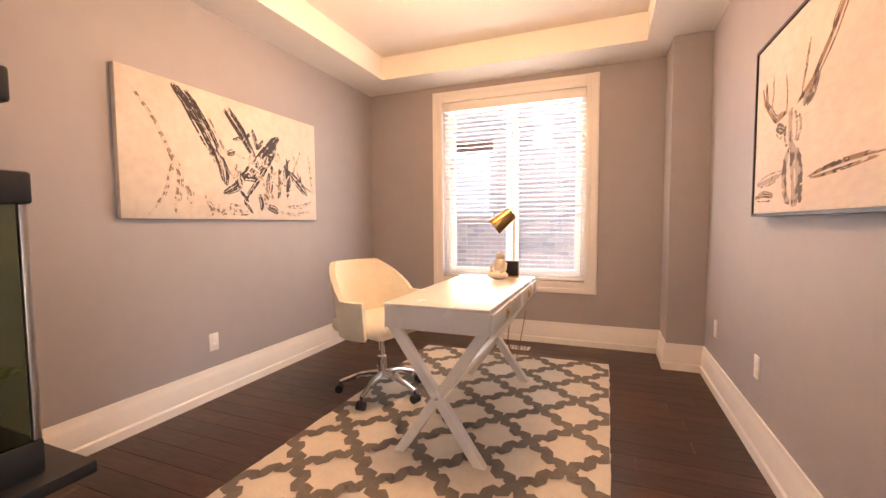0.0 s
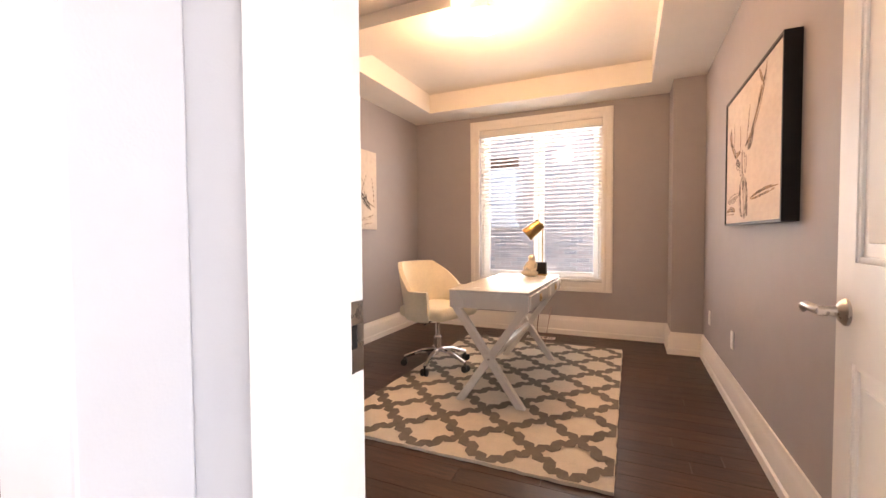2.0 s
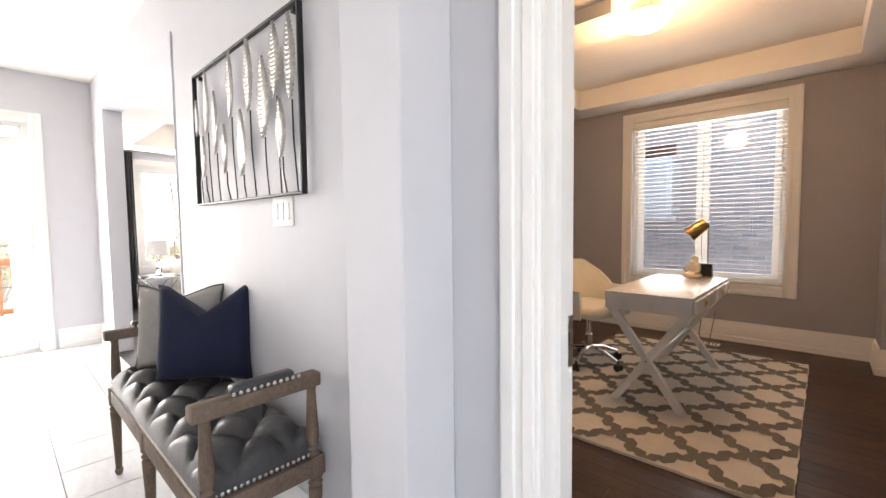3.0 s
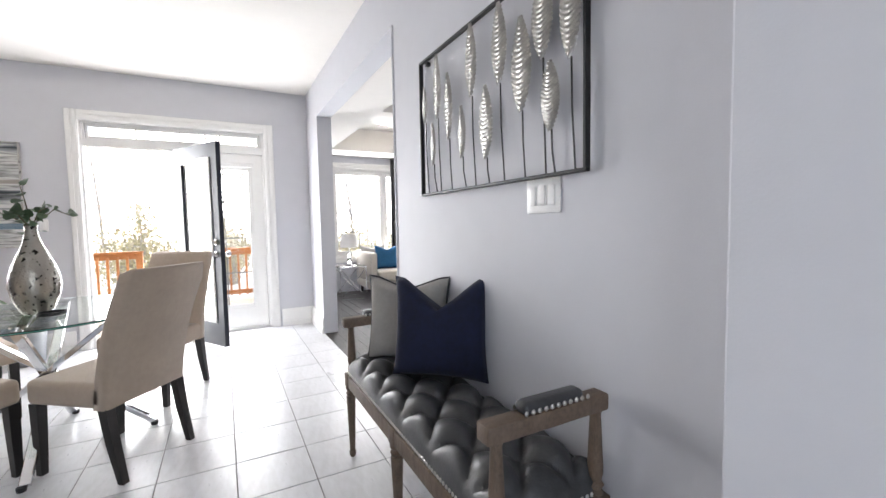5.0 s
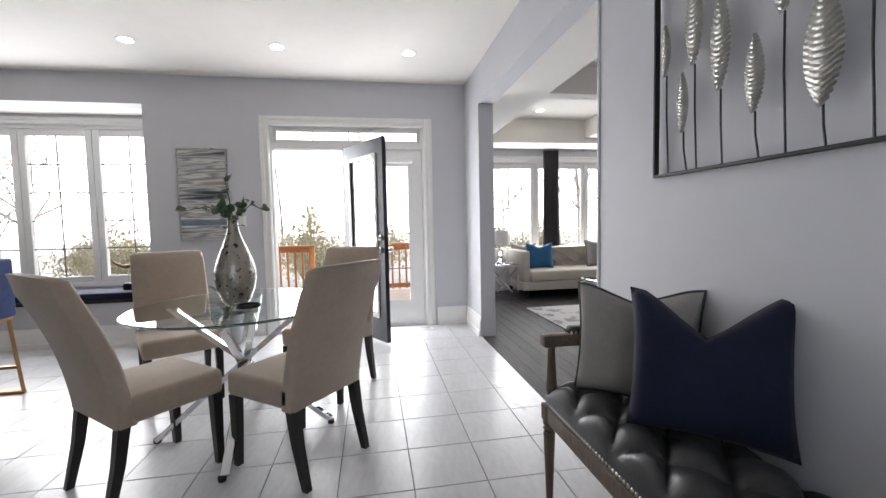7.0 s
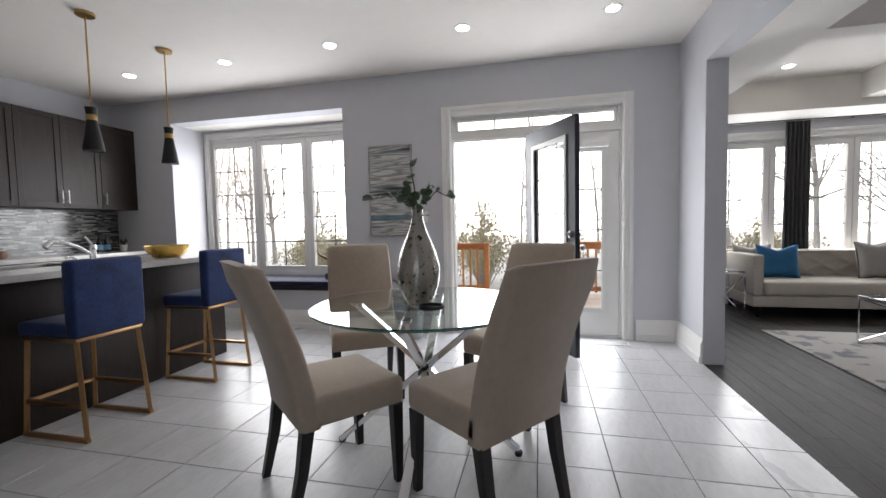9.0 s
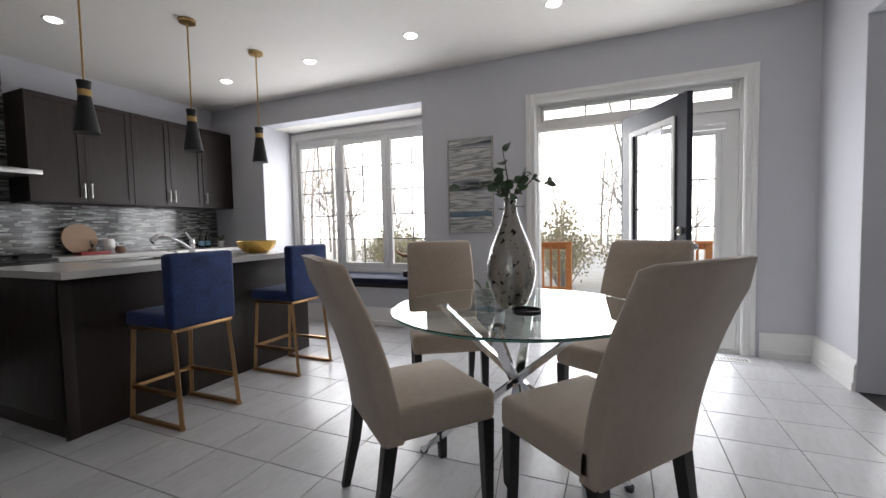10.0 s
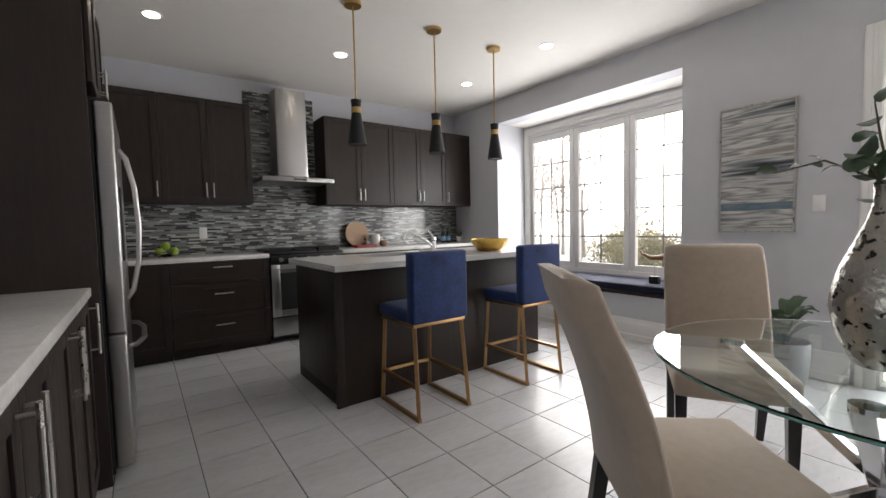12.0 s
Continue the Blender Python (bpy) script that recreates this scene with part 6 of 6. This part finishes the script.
h2 = thing("herb_jar", "small green succulent in a jar beside the board", "plant", pose(1.60, -6.42, CZ))
part("jar", lathe([(0.03, 0), (0.035, 0.05), (0.03, 0.055)], 16), TERRACOTTA, h2)
sprig(h2, [(0, 0, 0.05), (0, 0, 0.09), (0.01, 0, 0.13)], 7, 0.016)
for x in (0.38, 0.29):
    bt = thing("water_bottle", "dark green glass bottle with a pale blue label", "bottle", pose(x, -6.43, CZ), group="bottles on the counter")
    part("bottle_body", lathe([(0.03, 0), (0.034, 0.005), (0.034, 0.11), (0.026, 0.135), (0.014, 0.165), (0.012, 0.20), (0.014, 0.205), (0.012, 0.215)], 20), BOTTLE_GLASS, bt)
    part("label", lathe([(0.0346, 0.03), (0.0346, 0.09)], 20), BLUE_LABEL, bt, "pale blue paper label")
fb = thing("fruit_bowl", "shallow glass bowl on the counter by the refrigerator", "bowl", pose(3.68, -6.39, CZ))
part("bowl_shell", lathe([(0.05, 0), (0.06, 0.004), (0.13, 0.05), (0.128, 0.053), (0.058, 0.01), (0, 0.008)], 28), GLASS, fb)
for k, (x, y, z) in enumerate(((-0.05, 0.0, 0.05), (0.04, 0.04, 0.05), (0.03, -0.05, 0.05), (-0.01, 0.0, 0.105), (-0.07, 0.07, 0.058))):
    ap = thing("apple", "green apple in the glass bowl", "apple", pose(3.68 + x, -6.39 + y, CZ + z), group="apples in the bowl")
    part("fruit", lathe([(0.008, -0.03), (0.025, -0.034), (0.038, -0.01), (0.037, 0.015), (0.022, 0.034), (0.006, 0.028)], 16), GREEN_FRUIT, ap, smooth=70)
    part("stalk", tube([(0, 0, 0.026), (0.004, 0, 0.042)], 0.0015, 6), STEM, ap)
outlet(pose(3.33, KB + 0.011, 1.14, 0, 0, 180), "white outlet on the mosaic backsplash")


def refrigerator():
    t = thing("refrigerator", "stainless french-door refrigerator with curved handles", "refrigerator", pose(4.01, -4.11, 0, 0, 0, -90))
    W = 0.90
    part("body", box(0.0, 0.0, 0.03, W, 0.65, 1.76), BLACK_PLASTIC, t, "dark grey casing")
    part("plinth", box(0.02, 0.03, 0.0, W - 0.02, 0.6, 0.029), BLACK_PLASTIC, t)
    for k, (x0, x1) in enumerate(((0.003, W / 2 - 0.003), (W / 2 + 0.003, W - 0.003))):
        d_ = part("door", box(x0, -0.075, 0.69, x1, -0.002, 1.755, 0.012, 3), STEEL, t)
        hx = W / 2 - 0.045 if k == 0 else W / 2 + 0.045
        part("handle", tube([(hx, -0.075, 0.80), (hx, -0.105, 0.84), (hx, -0.135, 1.0), (hx, -0.145, 1.2), (hx, -0.135, 1.4), (hx, -0.105, 1.56), (hx, -0.075, 1.60)], 0.013, 12), STEEL, d_, "long curved bar handle")
        if k == 0:
            part("dispenser", box(0.11, -0.082, 1.02, 0.31, -0.0745, 1.38, 0.004), BLACK_PLASTIC, d_, "water and ice dispenser panel")
            part("dispenser_screen", box(0.13, -0.0845, 1.27, 0.29, -0.082, 1.35), STEEL, d_)
    fz = part("freezer_drawer", box(0.003, -0.075, 0.05, W - 0.003, -0.002, 0.682, 0.012, 3), STEEL, t)
    part("handle", tube([(0.10, -0.075, 0.60), (0.14, -0.11, 0.60), (0.3, -0.14, 0.60), (0.6, -0.14, 0.60), (0.76, -0.11, 0.60), (0.80, -0.075, 0.60)], 0.013, 12), STEEL, fz, "curved bar handle")
    for x in (0.03, W - 0.09):
        part("hinge_cap", box(x, -0.06, 1.757, x + 0.06, 0.02, 1.775, 0.004), BLACK_PLASTIC, t)


refrigerator()
sp2 = thing("fridge_panel", "tall espresso side panel beside the refrigerator", "panel", pose(4.02, -4.06, 0))
part("board", box(0, -0.025, 0, 0.655, 0.0, 2.40, 0.002), ESPRESSO, sp2)
cabinet("wall_cabinet", "espresso cabinet over the refrigerator", pose(4.02, -4.11, 0, 0, 0, -90), 0.90, 0.655, 1.83, 2.40, [(0, 0.45, 1.83, 2.40, "r"), (0.45, 0.90, 1.83, 2.40, "l")])
sp3 = thing("fridge_panel", "tall espresso panel closing the refrigerator bay", "panel", pose(4.02, -5.02, 0))
part("board", box(0, -0.025, 0, 0.655, 0.0, 2.40, 0.002), ESPRESSO, sp3)
for y, w_ in ((-3.75, 0.28), (-3.05, 0.70), (-2.41, 0.64)):
    fr = [(0, w_, 0.10, 0.875, "r")] if w_ < 0.3 else [(0, w_ / 2, 0.10, 0.875, "r"), (w_ / 2, w_, 0.10, 0.875, "l")]
    cabinet("base_cabinet", "espresso base cabinet under the quartz sideboard top", pose(4.08, y, 0, 0, 0, -90), w_, 0.598, 0.10, 0.879, fr, toe=True)
c3 = thing("countertop", "white quartz countertop beside the refrigerator", "countertop", pose(4.05, -3.22, 0))
part("slab", box(0, -0.838, 0.88, 0.628, 0.84, 0.92, 0.004), QUARTZ, c3)


# ---- living room ----
def sofa():
    t = thing("sofa", "oatmeal tufted sofa with straight arms on dark feet", "sofa", pose(-1.62, 2.21, 0, 0, 0, -90))
    # local: x along the length, front at +y
    W = 1.06
    part("base", box(-W, -0.40, 0.13, W, 0.42, 0.26, 0.01), SOFA_FABRIC, t)
    part("seat_cushion", box(-W + 0.12, -0.25, 0.262, W - 0.12, 0.44, 0.43, 0.04, 4), SOFA_FABRIC, t, smooth=60)
    bk_ = tufted(bmesh.new(), -W + 0.10, W - 0.10, 0.0, 0.38, 0.0, 0.05, 12, 4, 6)
    part("backrest", bk_, SOFA_FABRIC, t, "deep-buttoned back", smooth=80, m=pose(0, -0.265, 0.38, 82))
    part("back_frame", box(-W, -0.42, 0.262, W, -0.30, 0.76, 0.02, 3), SOFA_FABRIC, t, smooth=60)
    for s in (-1, 1):
        part("arm", box(s * W - (0.11 if s > 0 else 0), -0.298, 0.262, s * W + (0 if s > 0 else 0.11), 0.43, 0.74, 0.02, 3), SOFA_FABRIC, t, smooth=60)
        for y in (-0.36, 0.36):
            part("foot", lathe([(0.02, 0), (0.03, 0.13)], 12, at=(s * (W - 0.08), y, 0)), LEG_BLACK, t)
        part("nail_trim", tube([(s * (W - 0.055) - 0.045, 0.431, 0.28), (s * (W - 0.055) - 0.045, 0.431, 0.72), (s * (W - 0.055) + 0.045, 0.431, 0.72), (s * (W - 0.055) + 0.045, 0.431, 0.28)], 0.004, 6), NICKEL, t)


sofa()
pillow("cushion", "pale grey cushion in the corner of the sofa", GREY_FABRIC, pose(-1.70, 1.35, 0.425, -10, 0, 75), 0.42, 0.42, 0.13, 0.04)
pillow("cushion", "teal blue cushion with a dented top on the sofa", BLUE_FABRIC, pose(-1.56, 1.58, 0.425, -12, 0, 80), 0.44, 0.42, 0.14, 0.06)
pillow("cushion", "pale grey cushion at the far end of the sofa", GREY_FABRIC, pose(-1.60, 2.62, 0.425, -10, 0, 100), 0.44, 0.44, 0.14, 0.03, LEATHER)


def curtain(y0, y1, label):
    t = thing("curtain", label, "curtain", pose(LX + 0.11, (y0 + y1) / 2, 0))
    bm = bmesh.new()
    n, m_ = 64, 10
    w_ = y1 - y0
    rows = []
    for j_ in range(m_ + 1):
        z = 0.02 + (2.40 - 0.02) * j_ / m_
        pinch = 1 + 0.12 * (1 - j_ / m_)
        rows.append([bm.verts.new((0.035 * math.sin(i / n * 2 * math.pi * 6 + 0.3 * j_ / m_) * (0.7 + 0.3 * noise.noise(Vector((i * 0.1, j_ * 0.2, y0)))), (i / n - 0.5) * w_ * pinch, z)) for i in range(n + 1)])
    for a, b in zip(rows, rows[1:]):
        for i in range(n):
            bm.faces.new((a[i], a[i + 1], b[i + 1], b[i]))
    c_ = part("cloth", bm, CURTAIN, t, smooth=80)
    s = c_.modifiers.new("thick", "SOLIDIFY")
    s.thickness = 0.004


curtain(1.83, 2.10, "charcoal curtain gathered between living room windows")
curtain(0.50, 0.72, "charcoal curtain gathered at the window's edge")
curtain(3.45, 3.75, "charcoal curtain gathered at the far window")
rod = thing("curtain_rod", "dark metal curtain rod over the living room windows", "curtain rod", pose(LX + 0.11, 2.6, 2.42))
part("pole", tube([(0, -2.2, 0), (0, 2.2, 0)], 0.012, 12), BLACK, rod)
for y in (-2.1, 0, 2.1):
    part("bracket", tube([(-0.11, y, 0.0), (0, y, 0.0)], 0.008, 8), BLACK, rod)


def wire_table(name, label, at, w_, d_, h_):
    t = thing(name, label, "table", at)
    for x in (-w_ / 2, w_ / 2):
        fr = tube([(x, -d_ / 2, 0.008), (x, d_ / 2, 0.008), (x, d_ / 2, h_), (x, -d_ / 2, h_), (x, -d_ / 2, 0.008)], 0.011, square=True)
        part("side_frame", fr, CHROME, t, "chrome side frame", smooth=None)
        part("cross_bar", tube([(x, -d_ / 2, 0.02), (x, d_ / 2, h_ - 0.01)], 0.008, square=True), CHROME, t, smooth=None)
        part("cross_bar", tube([(x, d_ / 2, 0.02), (x, -d_ / 2, h_ - 0.01)], 0.008, square=True), CHROME, t, smooth=None)
    for y in (-d_ / 2, d_ / 2):
        part("rail", tube([(-w_ / 2, y, h_), (w_ / 2, y, h_)], 0.011, square=True), CHROME, t, smooth=None)
    part("tabletop", box(-w_ / 2 - 0.01, -d_ / 2 - 0.01, h_ + 0.012, w_ / 2 + 0.01, d_ / 2 + 0.01, h_ + 0.022, 0.002), GLASS, t, "clear glass top")
    return t


wire_table("side_table", "chrome and glass side table next to the sofa", pose(-1.42, 0.86, 0), 0.42, 0.42, 0.52)
tl = thing("table_lamp", "white table lamp with stacked base on the side table", "lamp", pose(-1.42, 0.86, 0.542))
part("base", lathe([(0.06, 0), (0.06, 0.02), (0.02, 0.03), (0.045, 0.08), (0.02, 0.13), (0.045, 0.18), (0.02, 0.23), (0.01, 0.30)], 24), GLASS, tl)
part("shade", lathe([(0.15, 0.30), (0.12, 0.52), (0.117, 0.52), (0.147, 0.302)], 28), SOFT_SHADE, tl, "white cloth shade")
wire_table("coffee_table", "chrome and glass coffee table on the pale rug", pose(0.15, 2.05, 0.012), 0.6, 1.05, 0.42)
RUG2 = mixed("pale_distressed_rug", (0.52, 0.50, 0.47), (0.26, 0.26, 0.27), 0.54, 5, 0.95, bump=0.5)
lr = thing("area_rug", "pale grey distressed rug on the living room floor", "rug", pose(0.35, 2.35, 0))
part("rug_body", box(-0.92, -1.40, 0.001, 1.0, 1.5, 0.012, 0.003), RUG2, lr)
downlight(-0.95, 1.33)

# ---- outside ----
GROUND = material("pale_dry_lawn", (0.74, 0.71, 0.64), 0.95, second=(0.60, 0.56, 0.47), scale=0.6, bump=0.5, bump_scale=30)
g = bmesh.new()
gn = 40
gv = [[g.verts.new((-400 + 800 * i / gn, -400 + 800 * j_ / gn, -0.62)) for i in range(gn + 1)] for j_ in range(gn + 1)]
for j_ in range(gn):
    for i in range(gn):
        g.faces.new((gv[j_][i], gv[j_][i + 1], gv[j_ + 1][i + 1], gv[j_ + 1][i]))
structure("ground", g, GROUND, "pale dry lawn in bright sun", "ground")

deck = thing("deck", "wooden deck outside the patio door", "deck", pose(-1.9, -3.2, -0.09))
part("joists", box(-1.4, -3.3, -0.53, 1.5, 3.1, -0.03), GAP, deck)
board = shared_mesh("deck_board", box(-0.066, -3.3, -0.028, 0.066, 3.1, 0.0), DECK_WOOD)
for k in range(20):
    piece("deck_board", board, deck, pose(-1.33 + k * 0.14, 0, 0))
bal = shared_mesh("baluster", box(-0.017, -0.017, 0.06, 0.017, 0.017, 0.84), ORANGE_WOOD)
for y0, y1 in ((-3.4, -2.2), (-1.0, -0.2)):
    rl = thing("deck_railing", "orange cedar railing along the deck edge", "railing", pose(-3.1, y0, -0.09))
    L_ = y1 - y0
    part("top_rail", box(-0.07, -0.05, 0.89, 0.07, L_ + 0.05, 0.925, 0.004), ORANGE_WOOD, rl)
    part("upper_rail", box(-0.02, 0.045, 0.80, 0.02, L_ - 0.045, 0.889, 0.003), ORANGE_WOOD, rl)
    part("lower_rail", box(-0.02, 0.045, 0.08, 0.02, L_ - 0.045, 0.16, 0.003), ORANGE_WOOD, rl)
    for y in [0.0, L_] + ([L_ / 2] if L_ > 2 else []):
        part("post", box(-0.045, y - 0.045, 0.0, 0.045, y + 0.045, 0.8895, 0.004), ORANGE_WOOD, rl)
    k = 0.13
    while k < L_ - 0.08:
        piece("baluster", bal, rl, pose(0.037, k, 0))
        k += 0.13

BARK = material("grey_bark", (0.46, 0.41, 0.36), 0.9, vary=0.3, scale=12, bump=0.6, bump_scale=30)
DRY_LEAF = material("olive_bush_leaf", (0.38, 0.35, 0.20), 0.8, second=(0.52, 0.44, 0.28), scale=2)


def bare_tree(x, y, h_, seed, label):
    r = random.Random(seed)
    t = thing("tree", label, "tree", pose(x, y, -0.62), group="bare trees beyond the deck")
    lean = (r.uniform(-1.1, 1.1), r.uniform(-1.1, 1.1))
    spine = [(lean[0] * u * u * h_ * 0.2, lean[1] * u * u * h_ * 0.2, h_ * u) for u in (0, 0.25, 0.5, 0.75, 1.0)]
    part("trunk", tube(spine, [0.009 * h_, 0.0075 * h_, 0.0055 * h_, 0.0035 * h_, 0.001 * h_], 8), BARK, t)
    bm = bmesh.new()
    for k in range(46):
        u = r.uniform(0.12, 0.97)
        i = min(int(u * 4), 3)
        p_ = Vector(spine[i]).lerp(Vector(spine[i + 1]), u * 4 - i)
        a, ln = r.uniform(0, 6.28), h_ * 0.26 * (1.15 - u)
        d_ = Vector((math.cos(a), math.sin(a), r.uniform(0.5, 1.1))).normalized()
        q = p_ + d_ * ln * 0.5 + Vector((r.uniform(-.1, .1), r.uniform(-.1, .1), 0)) * ln
        e = p_ + d_ * ln + Vector((0, 0, 0.15 * ln))
        w_ = 0.0042 * h_ * (1.1 - u)
        tube([p_, q, e], [w_, w_ * 0.6, w_ * 0.15], 5, bm)
        for _ in range(5):
            f_ = r.uniform(0.3, 1)
            s = p_.lerp(e, f_)
            d2_ = (d_ + Vector((r.uniform(-.9, .9), r.uniform(-.9, .9), r.uniform(-.2, .6)))).normalized()
            tube([s, s + d2_ * ln * 0.25, s + d2_ * ln * 0.42 + Vector((0, 0, ln * 0.05))], [w_ * 0.4, w_ * 0.25, w_ * 0.08], 4, bm)
    part("crown", bm, BARK, t, "bare branching crown")


def bush(x, y, w_, h_, seed, label):
    r = random.Random(seed)
    t = thing("bush", label, "bush", pose(x, y, -0.62), group="bushes beyond the deck")
    tw = bmesh.new()
    vs, fs = [], []
    for k in range(60):
        a, rr = r.uniform(0, 6.28), r.uniform(0, 1)
        e = Vector((math.cos(a) * w_ * rr, math.sin(a) * w_ * rr, h_ * r.uniform(0.45, 1.0) * (1.1 - 0.5 * rr)))
        tube([(e.x * 0.15, e.y * 0.15, 0), e * 0.55 + Vector((0, 0, 0.1 * h_)), e], [0.02, 0.012, 0.004], 5, tw)
        for _ in range(60):
            c_ = e * r.uniform(0.5, 1.05) + Vector((r.gauss(0, 0.16), r.gauss(0, 0.16), r.gauss(0, 0.13))) * w_ * 0.9
            if c_.z < 0.03:
                continue
            q = Euler((r.uniform(0, 6), r.uniform(0, 6), r.uniform(0, 6))).to_matrix()
            b = len(vs)
            s = r.uniform(0.03, 0.07)
            vs += [tuple(c_ + q @ Vector(v) * s) for v in ((-1, 0, 0), (0, -0.45, 0.1), (1, 0, 0), (0, 0.45, 0.1))]
            fs.append((b, b + 1, b + 2, b + 3))
    part("twig_cluster", tw, BARK, t)
    me = bpy.data.meshes.new("foliage")
    me.from_pydata(vs, [], fs)
    me.materials.append(DRY_LEAF)
    f_ = new("foliage", me)
    f_.parent = t


# self-lit half ring added in place of the bright sky, also lights the rooms
SKY_GLOW = emitter("backdrop_sky_glow", (1.0, 0.99, 0.96), 1.8)
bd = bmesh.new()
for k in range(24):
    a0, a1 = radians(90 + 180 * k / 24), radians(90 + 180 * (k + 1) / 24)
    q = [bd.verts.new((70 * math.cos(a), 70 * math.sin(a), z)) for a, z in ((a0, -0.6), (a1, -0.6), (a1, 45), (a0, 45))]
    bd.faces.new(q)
structure("backdrop", bd, SKY_GLOW, "glowing white backdrop standing in for the bright sky", "backdrop")
rt = random.Random(11)
for k in range(26):
    bare_tree(-14 - rt.uniform(0, 18), -24 + k * 1.7 + rt.uniform(-0.8, 0.8), rt.uniform(6, 13), 100 + k, "tall bare tree beyond the deck")
for k, (x, y, w_, h_) in enumerate(((-8.0, -2.9, 1.3, 2.4), (-9.0, -5.2, 1.3, 1.9), (-8.5, -8.0, 1.4, 1.9), (-9.5, -0.8, 1.3, 2.3), (-10, -10, 1.4, 1.8), (-9, 3.0, 1.3, 1.8), (-10.5, 5.5, 1.4, 2.0))):
    bush(x, y, w_, h_, 300 + k, "olive and tan bush beyond the deck")

# neighbour's brick wall outside the office window
nb = thing("neighbour_house", "red-brown brick wall of the neighbouring house with one window", "house", pose(4.6, 7.4, -0.62))
part("wall", box(-7, 0, 0, 7, 0.3, 7.0), MORTAR, nb, "pale mortar core")
rows = []
rng = random.Random(9)
z, k = 0.35, 0
while z < 4.6:
    x = -3.2 - (0.11 if k % 2 else 0)
    while x < 3.2:
        if not (-2.02 < x + 0.1 < -0.78 and 1.92 < z < 3.02):
            rows.append((x, -0.012 - rng.uniform(0, 0.004), z, x + 0.208, 0.002, z + 0.062))
        x += 0.22
    z += 0.074
    k += 1
br = boxes_mesh("brick", rows, BRICK)
br.parent = nb
tagged(br, kind="stuff")
wn_ = part("window", box(-1.98, -0.02, 1.98, -0.82, 0.01, 3.0, 0.004), TRIM, nb, "white neighbour window")
part("glass_pane", box(-1.90, -0.026, 2.06, -0.90, -0.021, 2.92), material("pale_window_blind", (0.70, 0.70, 0.70), 0.3, vary=0.05), wn_)
part("sill", box(-2.05, -0.08, 1.88, -0.75, 0.0, 1.965, 0.006), MORTAR, wn_, "pale stone sill")
part("lintel", box(-2.05, -0.018, 3.02, -0.75, 0.0, 3.22), TERRACOTTA, wn_, "dark brick lintel")

# ---- floor pieces ----
TP = 0.341
floor_ob = bpy.data.objects["floor"]
tile_me = shared_mesh("tile", box(-TP / 2 + 0.0025, -TP / 2 + 0.0025, -0.0055, TP / 2 - 0.0025, TP / 2 - 0.0025, 0.0, 0.0012, 1), TILE)
grid = Matrix.Translation((1.973, -0.606, 0))
EDGES = (((0.0, 0, 0), (-1, 0, 0)), ((7.15, 0, 0), (1, 0, 0)), ((0, 0.0, 0), (0, 1, 0)), ((0, KB, 0), (0, -1, 0)))
for i in range(-8, 18):
    for j_ in range(-19, 4):
        m = grid @ Matrix.Translation(((i + 0.5) * TP, (j_ + 0.5) * TP, 0))
        c = m.translation
        if not (-0.2 < c.x < 7.3 and KB - 0.2 < c.y < 0.2) or (c.x > 4.85 and c.y < -2.53):
            continue
        if 0.26 < c.x < 6.9 and KB + 0.26 < c.y < -0.26:
            piece("tile", tile_me, floor_ob, m)
            continue
        cut = box(-TP / 2 + 0.0025, -TP / 2 + 0.0025, -0.0055, TP / 2 - 0.0025, TP / 2 - 0.0025, 0.0)
        bmesh.ops.transform(cut, matrix=m, verts=cut.verts[:])
        for p, n in EDGES:
            bmesh.ops.bisect_plane(cut, geom=cut.verts[:] + cut.edges[:] + cut.faces[:], plane_co=p, plane_no=n, clear_outer=True)
        if cut.verts and max(f.calc_area() for f in cut.faces) > 0.002:
            piece("tile", shared_mesh("tile", cut, TILE), floor_ob, Matrix())


def planks(parent, x0, x1, y0, y1, mat, width, lengths, seed):
    r = random.Random(seed)
    meshes = {}
    y = y0
    while y < y1 - 0.005:
        w_ = min(width, y1 - y)
        x = x0
        ln = r.uniform(0.3, lengths[-1])
        while x < x1 - 0.01:
            ln = min(ln, x1 - x)
            key = (round(ln, 2), round(w_, 3))
            if key not in meshes:
                meshes[key] = shared_mesh("plank", box(0, 0.0008, -0.0055, key[0] - 0.0012, key[1] - 0.0008, 0.0, 0.001, 1), mat)
            piece("plank", meshes[key], parent, pose(x, y, 0))
            x += key[0]
            ln = r.choice(lengths)
        y += w_


planks(bpy.data.objects["floor_office"], 3.0, 6.50, 0.0, 4.35, WOOD_OFFICE, 0.125, (0.9, 1.2, 1.5), 5)
planks(bpy.data.objects["floor_living"], LX, 3.0, 0.0, 6.0, WOOD_LIVING, 0.125, (1.2, 1.5, 1.8), 6)
